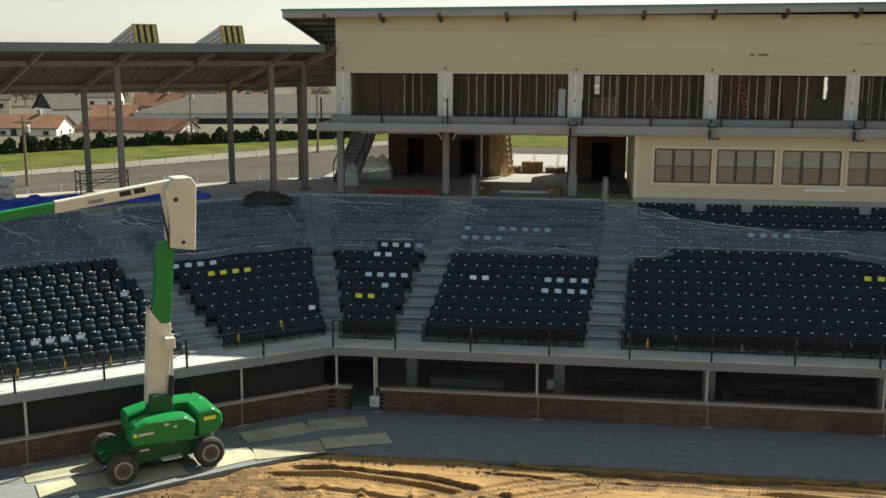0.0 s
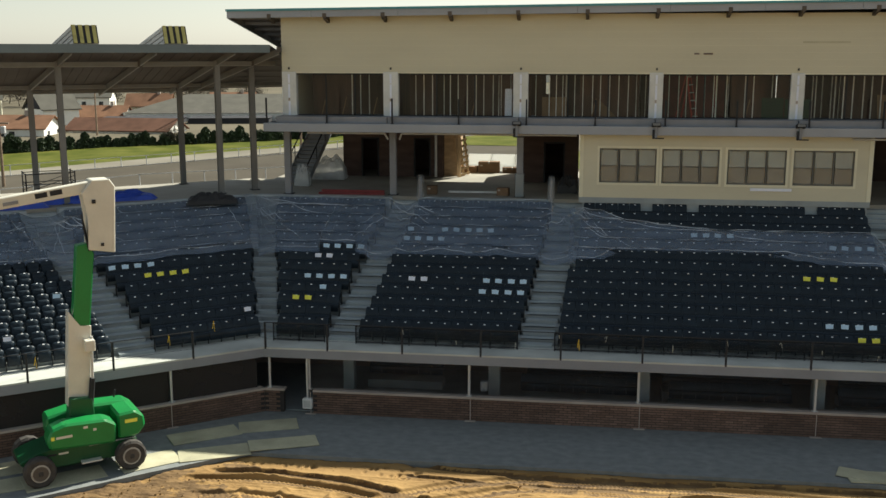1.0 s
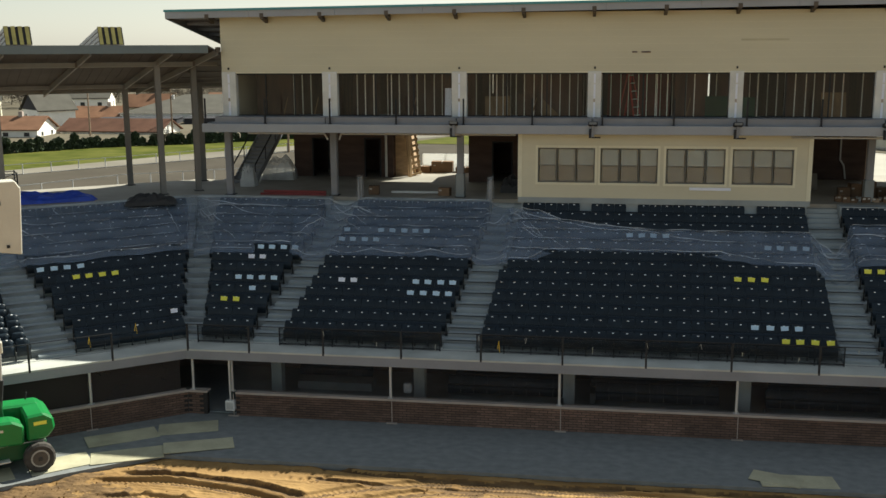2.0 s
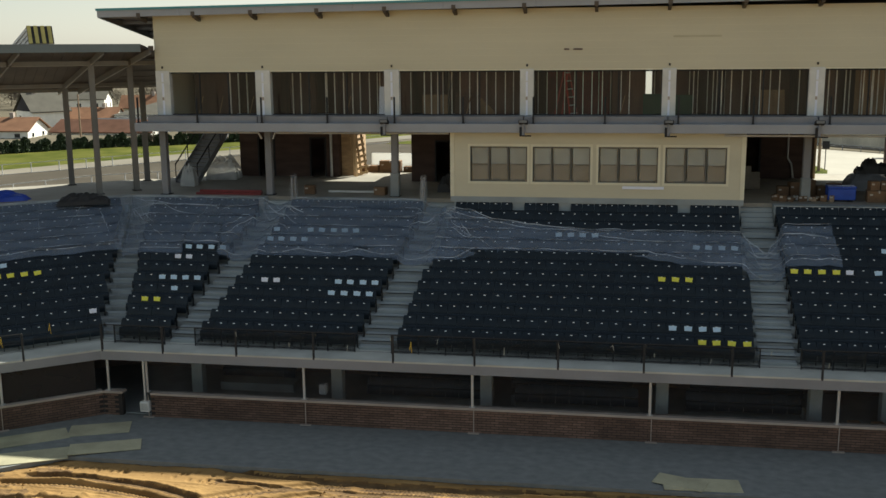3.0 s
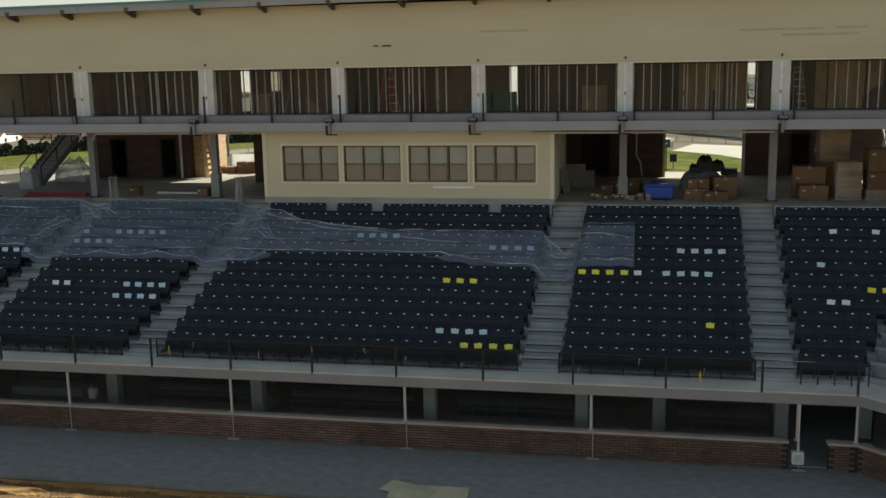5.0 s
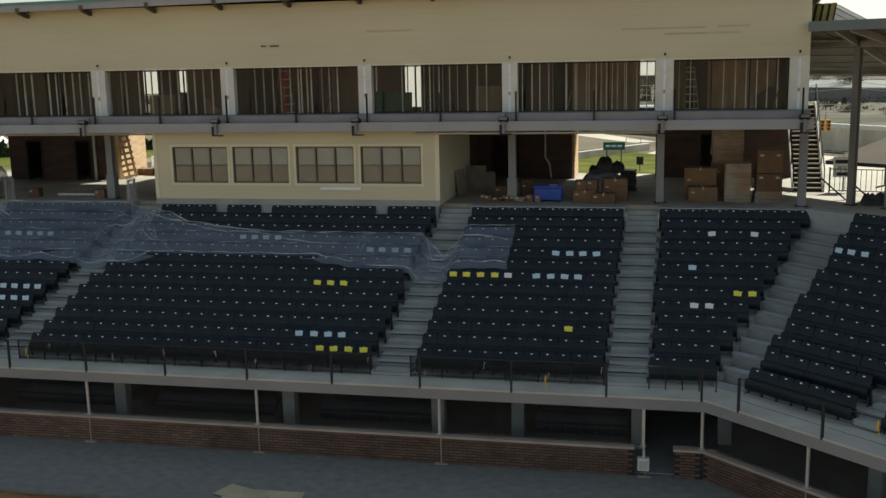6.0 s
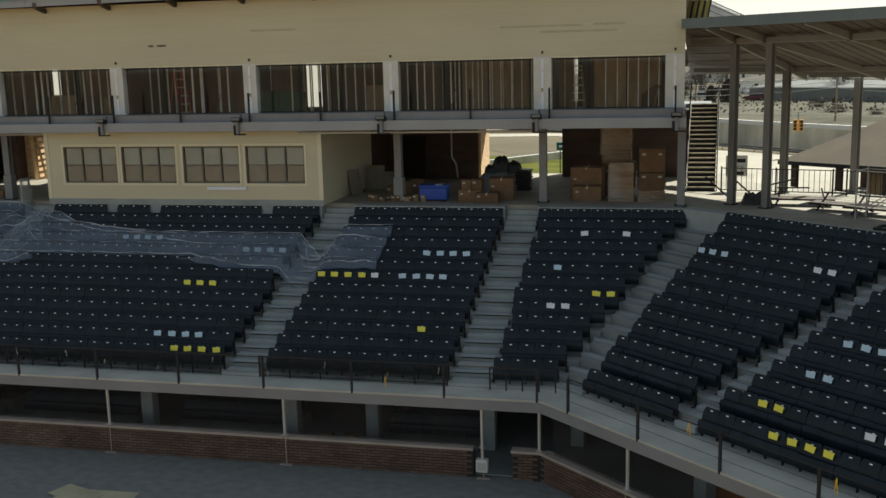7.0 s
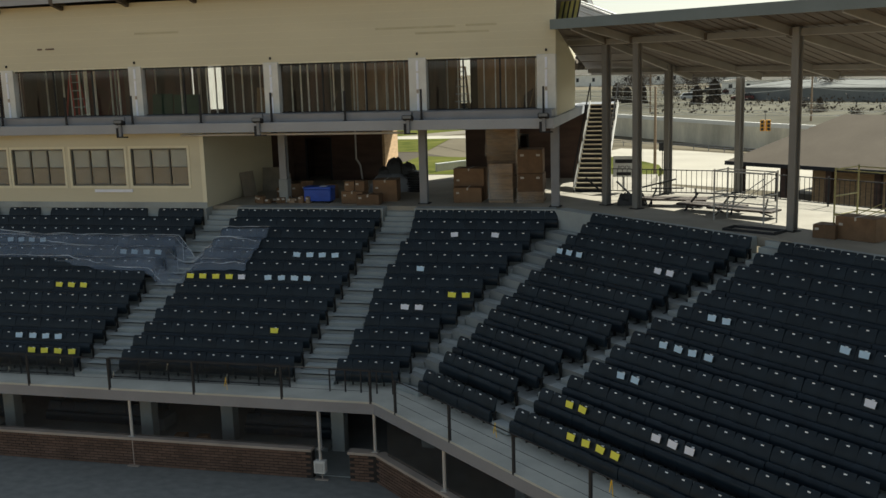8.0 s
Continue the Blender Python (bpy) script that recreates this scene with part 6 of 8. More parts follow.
pipe([(0.5, -0.1, 9.78), (4.2, -0.1, 9.78), (4.35, -0.05, 9.5)], "pale pipe hung under the balcony slab")
pipe([(4.9, -0.1, 9.5), (5.0, -0.1, 9.78), (13.1, -0.1, 9.78)], "pale pipe hung under the balcony slab")
pipe([(25.0, -0.8, 9.8), (34.6, -0.8, 9.8)], "pale pipe hung under the balcony slab", 0.05)
pipe([(29.2, 8.75, 9.8), (29.2, 8.75, 7.9), (29.4, 8.75, 7.6), (29.5, 8.7, 6.9)], "pale drain pipe on the brick wall")
pipe([(5.55, 7.45, 6.85), (5.55, 7.45, 9.85)], "pale drain pipe on the brick wall", 0.07)

# brick pier with sunlight put into its colour, and timber leaning on it
LUMBER = mat("raw_lumber", (0.46, 0.32, 0.18), 0.8, vary=0.2, scale=2, grain=20, bump=0.1, stretch=(3, 3, 0.4), spread=0.2)
# lighter copy of the concourse brick for faces the sun strikes
LIT_BRICK = mat("sunlit_tone_brick", (0.46, 0.32, 0.19), 0.9, vary=0.2, scale=2.0, grain=18, bump=0.3, stretch=(1, 1, 4))
structure("brick_return_west", boxed(5.9, 6.6, 8.3, 11.0, FLOOR_Z, 9.92), LIT_BRICK, "brick return wall in a sunlit tan colour beside the rear opening", "wall")
structure("brick_return_east", boxed(30.5, 30.62, 8.95, 11.2, FLOOR_Z, 9.92), LIT_BRICK, "brick return wall in a sunlit tan colour beside the east opening", "wall")
lean = thing("pallet", pose(7.0, 8.35, FLOOR_Z, 0, -9, 52), "tall raw timber pallet leaning on the brick return", "pallet", "leaning timber")
for x in (-0.36, 0.0, 0.36):
    part("stile", boxed(x - 0.05, x + 0.05, 0.0, 0.09, 0, 2.4), LUMBER, lean, bevel=0.004)
for k in range(8):
    part("slat", boxed(-0.45, 0.45, -0.022, -0.001, 0.04 + 0.31 * k, 0.17 + 0.31 * k), LUMBER, lean, bevel=0.003)
for k in range(2):
    tagged(part("board", boxed(-0.09, 0.09, -0.02, 0.02, 0, 2.3 + 0.2 * k), LUMBER, None, m=pose(6.72 + 0.12 * k, 7.85 - 0.1 * k, FLOOR_Z, 0, -3, 60), bevel=0.004), "long raw timber board leaning on the brick return", "lumber", "leaning timber")

# ---- stairs at both ends ----
def stair(name, x0, x1, ya, yb, za, zb, n, lean, label, tread_mt, riser_mt, side_mt):
    stt = thing(name, pose((x0 + x1) / 2, ya, za), label, "stairs", kind="structure")
    w = (x1 - x0) / 2
    run_d, rise_d = (yb - ya) / n, (zb - za) / n
    for k in range(n):
        part("tread", boxed(-w, w, -0.02, run_d + 0.02, -0.05, 0.0), tread_mt, stt, m=pose(lean * k / n, run_d * k, rise_d * (k + 1)))
        part("riser", boxed(-w + 0.02, w - 0.02, 0.0, 0.02, 0.0, rise_d - 0.05), riser_mt, stt, m=pose(lean * k / n, run_d * k, rise_d * k))
    for sx in (-w - 0.04, w + 0.04):
        bm = bmesh.new()
        bar(bm, (sx, 0, 0.05), (sx + lean, yb - ya, zb - za + 0.05), 0.05, 0.3)
        part("stringer", bm, side_mt, stt, "painted stringer")
        bm = bmesh.new()
        bar(bm, (sx, 0, 0.95), (sx + lean, yb - ya, zb - za + 0.95), 0.05)
        part("handrail", bm, STEEL_DARK, stt)
        for k in range(5):
            t = k / 4
            part("baluster", boxed(-0.02, 0.02, -0.02, 0.02, 0, 0.95), STEEL_DARK, stt, m=pose(sx + lean * t, (yb - ya) * t, (zb - za) * t))


stair("stair_east", 40.38, 41.57, 4.5, 9.6, FLOOR_Z, 10.3, 19, 0.2, "straight steel stair with pale plank treads rising to the suite level", PLANK, STEEL_DARK, ELEC)
stair("stair_west", -1.9, -0.8, 4.4, 9.6, FLOOR_Z, 10.3, 19, 0.6, "straight gray steel stair rising to the suite level", CANOPY, STEEL, STEEL)
structure("stair_landing", boxed(39.9, 41.5, 9.4, 12.0, 10.1, 10.3), STEEL, "gray steel landing at the suite level", "landing")

# ---- things on the concourse ----
CARTON = mat("brown_cardboard", (0.15, 0.092, 0.052), 0.85, vary=0.15, scale=3, grain=20, bump=0.05, spread=0.25)
TIMBER = mat("raw_pallet_timber", (0.25, 0.18, 0.12), 0.85, vary=0.25, scale=3, grain=25, bump=0.2, stretch=(1, 1, 5), spread=0.2)
BLUE = mat("blue_plastic", (0.02, 0.07, 0.38), 0.5, vary=0.12, scale=3, grain=20, bump=0.05)
BLUE_TARP = mat("blue_tarpaulin", (0.022, 0.06, 0.38), 0.4, vary=0.25, scale=2, grain=12, bump=0.3)
BLACK_TARP = mat("black_tarpaulin", (0.018, 0.018, 0.019), 0.5, vary=0.25, scale=2, grain=12, bump=0.4)
RED_STEEL = mat("red_primed_steel", (0.19, 0.03, 0.03), 0.6, vary=0.15, scale=3, grain=20, bump=0.1)

LABEL = mat("paper_label", (0.42, 0.40, 0.36), 0.7, vary=0.1, scale=4, grain=30, bump=0)


def carton(x, y, z, w, d, h, turn=0, label="brown cardboard carton on the concourse floor", mt=None):
    c = thing("carton", pose(x, y, z, 0, 0, turn), label, "box", "cartons on the concourse")
    part("box", boxed(-w / 2, w / 2, -d / 2, d / 2, 0, h), mt or CARTON, c, bevel=0.012)
    part("tape", boxed(-0.03, 0.03, -d / 2 - 0.003, d / 2 + 0.003, h - 0.1, h + 0.002), LABEL if w > 0.7 else CARTON, c, "pale packing tape")
    part("sticker", boxed(-w * 0.4, -w * 0.4 + 0.12, -d / 2 - 0.004, -d / 2, h * 0.6, h * 0.6 + 0.07), LABEL, c, "pale address sticker")
    return c


def wrapping(w, d, z0, z1, seed):
    """Crumpled stretch film drawn round a square stack, gathered at top and bottom."""
    rn = random.Random(seed)
    bm = bmesh.new()
    n, hs = 28, 9
    rows = []
    for j in range(hs + 1):
        row = []
        for k in range(n):
            a = 2 * math.pi * (k + 0.5) / n
            r = 1 / max(abs(math.cos(a)), abs(math.sin(a)))
            g = 1.05 + rn.uniform(-0.025, 0.03)
            row.append(bm.verts.new((w / 2 * r * math.cos(a) * g, d / 2 * r * math.sin(a) * g, lerp(z0, z1, j / hs) + rn.uniform(-0.03, 0.03))))
        rows.append(row)
    for ra, rb in zip(rows, rows[1:]):
        for k in range(n):
            bm.faces.new((ra[k], ra[(k + 1) % n], rb[(k + 1) % n], rb[k]))
    return bm


def pallet_load(x, y, w, d, levels, label, mt, turn=0, wrap=()):
    """A pallet with stacked crates on it."""
    p = thing("pallet_load", pose(x, y, FLOOR_Z, 0, 0, turn), label, "pallet stack", "pallet stacks")
    pal = new("pallet")
    pal.parent = p
    for k in range(3):
        part("runner", boxed(-w / 2, w / 2, -0.05, 0.05, 0.0, 0.09), TIMBER, pal, m=pose(0, (k - 1) * (d / 2 - 0.06), 0))
    for k in range(6):
        part("slat", boxed(-0.06, 0.06, -d / 2, d / 2, 0.09, 0.115), TIMBER, pal, m=pose(-w / 2 + 0.07 + k * (w - 0.14) / 5, 0, 0))
    z = 0.12
    for j, h in enumerate(levels):
        c = part("crate", boxed(-w / 2 + 0.03, w / 2 - 0.03, -d / 2 + 0.03, d / 2 - 0.03, 0, h - 0.02), mt[j % len(mt)], p, m=pose(0.02 * (j % 2), 0, z, 0, 0, 1.5 * (-1) ** j), bevel=0.012)
        if mt[j % len(mt)] is CARTON:
            for sx in (-0.3, 0.3):
                part("label", boxed(sx * w - 0.07, sx * w + 0.07, -d / 2 + 0.022, -d / 2 + 0.03, h * 0.7, h * 0.7 + 0.08), LABEL, c)
        else:
            for s in range(4):
                part("batten", boxed(-w / 2 + 0.02, w / 2 - 0.02, -d / 2 + 0.0, -d / 2 + 0.03, h * s / 4 + 0.02, h * s / 4 + 0.02 + h / 5), TIMBER, c)
        z += h
    for z0, z1 in wrap:
        part("wrapping", wrapping(w, d, z0, z1, x + z0), FILM_WRAP, p, "torn clear stretch film")
    return p


pallet_load(39.0, 1.5, 1.05, 1.0, (0.32, 0.75, 0.95), "stack of brown cartons on a pale pallet", (TIMBER, CARTON, CARTON), 2, ((0.05, 0.5),))
pallet_load(37.85, 1.6, 1.0, 1.0, (0.4, 0.55, 0.5), "timber crates wrapped in torn film on a pallet", (TIMBER, TIMBER, TIMBER), -3, ((0.1, 1.5),))
pallet_load(37.5, 3.4, 1.25, 1.0, (1.25, 0.5, 1.1), "tall stack of slatted timber crates", (CARTON, TIMBER, TIMBER), 2, ((1.7, 2.9),))
carton(36.45, 1.4, FLOOR_Z, 1.15, 0.7, 0.6, 3)
carton(36.4, 2.2, FLOOR_Z, 1.3, 0.8, 1.3, -4, "large brown cardboard carton behind a smaller one")
carton(32.5, 0.55, FLOOR_Z, 0.95, 0.6, 0.42, 2)
carton(31.75, 0.9, FLOOR_Z, 0.95, 0.6, 0.5, -5)
carton(31.55, 0.95, FLOOR_Z + 0.5, 0.4, 0.4, 0.4, 10)
carton(32.05, 0.95, FLOOR_Z + 0.5, 0.42, 0.4, 0.42, -8)
carton(32.9, 1.7, FLOOR_Z, 1.0, 0.9, 0.9, 6)
random.seed(21)
for k in range(16):
    w = random.uniform(0.16, 0.34)
    carton(27.4 + k * 0.16, 0.75 + random.uniform(-0.15, 0.35), FLOOR_Z, w, w * 0.8, random.uniform(0.12, 0.3), random.uniform(-25, 25), "small open carton of fittings on the floor", random.choice((CARTON, CARTON, PIER, TIMBER)))
for k in range(5):
    carton(28.0 + k * 0.55, 2.4 + 0.3 * (k % 2), FLOOR_Z, 0.5, 0.45, 0.45 + 0.15 * (k % 3), 8 * k)
bl_crate = thing("tool_chest", pose(30.2, 0.95, FLOOR_Z), "blue plastic tool chest with a paper on its lid", "chest")
part("body", boxed(-0.58, 0.58, -0.3, 0.3, 0.08, 0.58), BLUE, bl_crate, bevel=0.03)
part("lid", boxed(-0.6, 0.6, -0.32, 0.32, 0.58, 0.68), BLUE, bl_crate, bevel=0.02)
part("paper", boxed(0.05, 0.35, -0.2, 0.1, 0.682, 0.69), TAG_WHITE, bl_crate, "white paper sheet")
for sx in (-0.4, 0.4):
    part("skid", boxed(sx - 0.08, sx + 0.08, -0.28, 0.28, 0.0, 0.08), STEEL_DARK, bl_crate)


def heap(name, x, y, z, w, d, h, mt, label, category, seed, rough=0.35, m=None):
    """A crumpled heap of sheet material."""
    bm = bmesh.new()
    n = 22
    grid = []
    for i in range(n + 1):
        rw = []
        for j in range(n + 1):
            u, v = 2 * i / n - 1, 2 * j / n - 1
            e = max(0, 1 - max(abs(u), abs(v)) ** 3)
            f = 0.55 + rough * noise.fractal(Vector((u * 2.1 + seed, v * 2.1, seed * 3.1)), 0.8, 2.0, 4)
            rw.append(bm.verts.new((u * w / 2 * (1 + 0.12 * noise.noise(Vector((v * 2, seed, 0)))), v * d / 2, max(0.0, h * e ** 0.5 * f * 1.6))))
        grid.append(rw)
    for i in range(n):
        for j in range(n):
            bm.faces.new((grid[i][j], grid[i + 1][j], grid[i + 1][j + 1], grid[i][j + 1]))
    ob = part(name, bm, mt, None, m=pose(x, y, z) @ (m or Matrix.Identity(4)))
    return tagged(ob, label, category)


for k in range(9):
    tagged(part("dark_chair_shell", boxed(-0.36 + 0.03 * (k % 3), 0.36, -0.35, 0.35, 0.0, 0.07), BLACK_TARP, None, m=pose(33.35, 4.7, FLOOR_Z + 0.105 * k, 2.0 * (k % 2), 1.5, 6 * math.sin(k * 2.1)), bevel=0.02), "black plastic panel in a leaning stack", "panel", "stacked black panels")
heap("black_bag", 32.3, 5.0, FLOOR_Z + 0.78, 0.75, 0.6, 0.72, BLACK_TARP, "full black plastic bag on a wrapped load", "bag", 5.5, 0.1)
heap("black_bag", 32.85, 5.1, FLOOR_Z + 0.74, 0.7, 0.6, 0.55, BLACK_TARP, "full black plastic bag on a wrapped load", "bag", 9.5, 0.1)
heap("black_bag", 31.85, 4.9, FLOOR_Z + 0.76, 0.5, 0.5, 0.36, BLACK_TARP, "small slack black bag on a wrapped load", "bag", 15.5, 0.1)
heap("wrapped_load", 32.2, 5.0, FLOOR_Z, 2.0, 1.3, 0.86, STEEL, "goods wrapped in gray plastic on the concourse", "wrapped load", 51.0, 0.08)
heap("blue_tarp", -8.6, -3.3, FLOOR_Z, 5.0, 1.4, 0.42, BLUE_TARP, "crumpled blue tarpaulin on the concourse edge", "tarpaulin", 8.0, m=pose(0, 0, 0, 0, 0, 30))
heap("blue_tarp", -12.4, -6.6, FLOOR_Z, 5.5, 1.8, 0.5, BLUE_TARP, "crumpled blue tarpaulin on the concourse edge", "tarpaulin", 12.0, m=pose(0, 0, 0, 0, 0, 37))
heap("black_tarp", -3.5, -2.3, FLOOR_Z - 0.15, 2.3, 1.0, 0.4, BLACK_TARP, "dark tarpaulin bunched behind the top row", "tarpaulin", 15.0, m=pose(0, 0, 0, 0, 0, 24))
heap("black_bag", 43.0, 0.75, FLOOR_Z, 1.1, 0.7, 0.42, BLACK_TARP, "black bag lying beside a canopy column", "bag", 18.0)
heap("plastic_wrapped_load", 0.0, 6.2, FLOOR_Z, 1.7, 1.0, 1.25, FILM_WHITE, "load wrapped in milky plastic by the brick wall", "wrapped load", 22.0, 0.15)
heap("plastic_wrapped_load", -0.7, 3.2, FLOOR_Z, 0.8, 0.6, 1.05, FILM_WHITE, "load wrapped in milky plastic by the stair", "wrapped load", 25.0, 0.2)
heap("dark_tarp", 12.7, 2.4, FLOOR_Z, 1.0, 0.8, 0.8, BLACK_TARP, "dark tarpaulin bundle beside the press box", "tarpaulin", 29.0, 0.2)
for k in range(3):
    heap("white_sack", -15.6, -4.3 - 0.1 * (k % 2), FLOOR_Z + 0.36 * k, 1.3, 0.9, 0.36, ELEC, "full white sack stacked at the concourse rear", "sack", 31.0 + k, 0.05)
rs = thing("red_steel_bundle", pose(2.5, 0.45, FLOOR_Z), "red primed steel sections lying on the floor", "steel")
for k in range(3):
    part("section", boxed(-1.6 + 0.1 * k, 1.6 - 0.05 * k, -0.08, 0.08, 0, 0.1), RED_STEEL, rs, m=pose(0, 0.2 * (k - 1), 0.001 + 0.1 * (k == 1)))
carton(6.3, 0.9, FLOOR_Z, 0.5, 0.4, 0.42, 5)
carton(9.7, 0.9, FLOOR_Z, 0.55, 0.4, 0.38, -8)
tagged(part("lumber", boxed(-1.2, 1.2, -0.06, 0.06, 0, 0.09), PIER, None, m=pose(8.2, 1.6, FLOOR_Z)), "pale board lying on the concourse floor", "lumber")
# guards wrapped in plastic at the aisle heads
for x in (5.95, 12.0):
    gw = thing("aisle_guard", pose(x, -0.55, FLOOR_Z), "aisle guard post wrapped in milky plastic", "post", "aisle guards")
    for dy in (-0.25, 0.25):
        part("post", boxed(-0.03, 0.03, dy - 0.03, dy + 0.03, 0, 1.0), STEEL, gw)
    part("rail", boxed(-0.025, 0.025, -0.28, 0.28, 0.96, 1.0), STEEL, gw)
    bm = bmesh.new()
    rn_wrap = random.Random(int(x * 10))
    cols = [[bm.verts.new((0.16 * math.sin(a) * (1.15 - 0.3 * h) + rn_wrap.uniform(-0.02, 0.02), 0.36 * math.cos(a) * (1.1 - 0.2 * h), 0.02 + 1.08 * h)) for h in (0, 0.3, 0.6, 0.85, 1.0)] for a in [2 * math.pi * q / 14 for q in range(14)]]
    for q in range(14):
        for h in range(4):
            bm.faces.new((cols[q][h], cols[(q + 1) % 14][h], cols[(q + 1) % 14][h + 1], cols[q][h + 1]))
    part("wrapping", bm, FILM_CLEAR, gw, "clear crumpled plastic wrap")
# crates and white barrier in the rear opening
for k in range(3):
    br_ = thing("barrier", pose(6.9 + k * 1.35 + 0.7, 11.0, FLOOR_Z - 0.1), "white plastic barrier block closing the rear opening", "barrier", "rear barriers")
    bm = bmesh.new()
    outline(bm, [(-0.3, 0), (0.3, 0), (0.3, 0.2), (0.12, 0.5), (0.1, 1.05), (-0.1, 1.05), (-0.12, 0.5), (-0.3, 0.2)], -0.66, 0.66)
    part("block", bm, SHEETING, br_, m=pose(0, 0, 0, 0, 0, 90), bevel=0.02)
carton(8.2, 10.2, FLOOR_Z, 1.2, 0.6, 0.62, 2, "brown carton in the sun at the rear opening")
carton(7.0, 10.2, FLOOR_Z, 1.1, 0.6, 0.34, -2, "brown carton in the sun at the rear opening")
carton(9.5, 10.3, FLOOR_Z, 1.1, 0.6, 0.3, 3, "brown carton in the sun at the rear opening")
OFFCUT = mat("weathered_board_offcut", (0.23, 0.205, 0.165), 0.85, vary=0.25, scale=1.5, grain=14, bump=0.1, spread=0.3)
for x, y, h in ((26.2, 2.9, 1.1), (26.5, 4.6, 1.1), (26.9, 4.7, 0.8)):
    tagged(part("board", boxed(-0.45, 0.45, -0.015, 0.015, 0, h), OFFCUT, None, m=pose(x, y, FLOOR_Z, -10, 0, 75 if y < 4 else 10)), "dull tan sheet of board leaning by the press box", "board", "boards on the concourse")
# east terrace: railing, folding tables, scaffold, frames
def picket_fence(pts, label, h=1.05, step_x=0.2):
    f0 = thing("picket_fence", pose(pts[0][0], pts[0][1], FLOOR_Z), label, "fence", "terrace fences")
    ox, oy = pts[0]
    pk = mesh_of("picket", boxed(-0.011, 0.011, -0.011, 0.011, 0.08, h - 0.05), STEEL_DARK)
    for (xa, ya), (xb, yb) in zip(pts, pts[1:]):
        ln = math.hypot(xb - xa, yb - ya)
        for z in (0.1, h - 0.04):
            bm = bmesh.new()
            bar(bm, (xa - ox, ya - oy, z), (xb - ox, yb - oy, z), 0.035)
            part("rail", bm, STEEL_DARK, f0)
        n = int(ln / step_x)
        for k in range(n):
            t = k / n
            part("picket", pk, None, f0, m=pose(lerp(xa, xb, t) - ox, lerp(ya, yb, t) - oy, 0))
        for k in range(int(ln / 2.2) + 1):
            t = min(1, k * 2.2 / ln)
            part("post", boxed(-0.03, 0.03, -0.03, 0.03, 0, h + 0.03), STEEL_DARK, f0, m=pose(lerp(xa, xb, t) - ox, lerp(ya, yb, t) - oy, 0))


picket_fence([(41.8, 4.3), (46.6, 3.2), (52.0, -1.0)], "dark metal picket railing at the rear of the terrace")


DARK_TIMBER = mat("dark_stained_timber", (0.04, 0.026, 0.018), 0.7, vary=0.3, scale=2, grain=18, bump=0.15, stretch=(0.5, 3, 3), spread=0.25)


def folding_table(x, y, turn, label):
    tb = thing("folding_table", pose(x, y, FLOOR_Z, 0, 0, turn), label, "table", "folded tables")
    for k in range(4):
        part("plank", boxed(-1.2, 1.2, -0.42 + 0.215 * k, -0.215 + 0.215 * k, 0.22, 0.29), DARK_TIMBER, tb, "dark stained table plank", bevel=0.008)
    for sx in (-0.9, 0.9):
        bm = bmesh.new()
        bar(bm, (sx, -0.35, 0), (sx * 0.8, 0.35, 0.6), 0.05)
        part("leg", bm, STEEL_DARK, tb)
        bm = bmesh.new()
        bar(bm, (sx, 0.35, 0), (sx * 0.9, -0.35, 0.22), 0.05)
        part("leg", bm, STEEL_DARK, tb)
    bm = bmesh.new()
    bar(bm, (-0.9, 0.35, 0.6), (0.3, 0.35, 0.62), 0.05)
    part("bench_bar", bm, STEEL_DARK, tb)


folding_table(44.6, 0.55, -6, "dark folding picnic table lying low on the terrace")
folding_table(45.95, -1.0, -27, "dark folding picnic table lying low on the terrace")
folding_table(47.0, -2.0, -29, "dark folding picnic table lying low on the terrace")


def scaffold(x, y, turn, w, d, h, mt, label):
    sc = thing("scaffold", pose(x, y, FLOOR_Z, 0, 0, turn), label, "scaffold", "scaffolds")
    for sx in (-w / 2, w / 2):
        for sy in (-d / 2, d / 2):
            bm = bmesh.new()
            tube(bm, (sx, sy, 0), (sx, sy, h), 0.03, 6)
            part("upright", bm, mt, sc)
        for z in (0.5, h * 0.55, h - 0.05):
            bm = bmesh.new()
            tube(bm, (sx, -d / 2, z), (sx, d / 2, z), 0.022, 6)
            part("crossbar", bm, mt, sc)
    for sy in (-d / 2, d / 2):
        for z in (0.55, h - 0.06):
            bm = bmesh.new()
            tube(bm, (-w / 2, sy, z), (w / 2, sy, z), 0.022, 6)
            part("ledger", bm, mt, sc)
        bm = bmesh.new()
        tube(bm, (-w / 2, sy, 0.2), (w / 2, sy, h - 0.2), 0.016, 6)
        part("brace", bm, mt, sc)


YELLOW_STEEL = mat("faded_yellow_steel", (0.30, 0.28, 0.13), 0.55, vary=0.15, scale=3, grain=20, bump=0.05)
scaffold(47.0, -3.2, -35, 1.9, 0.8, 1.75, STRUT, "pale scaffold frame on the terrace")
scaffold(51.2, -5.6, -42, 3.2, 1.2, 2.0, YELLOW_STEEL, "faded yellow scaffold frame on the terrace")
scaffold(-11.9, -1.5, 37, 2.2, 1.2, 1.1, STEEL_DARK, "low dark scaffold frame at the rear of the wing")
carton(50.2, -6.5, FLOOR_Z, 1.3, 0.7, 0.7, -38, "wide brown carton on the terrace")
carton(49.3, -6.2, FLOOR_Z, 0.7, 0.6, 0.42, -30)
pf = thing("steel_frame", pose(47.2, -5.2, FLOOR_Z, 0, 0, -30), "dark flat steel frame lying on the floor", "frame")
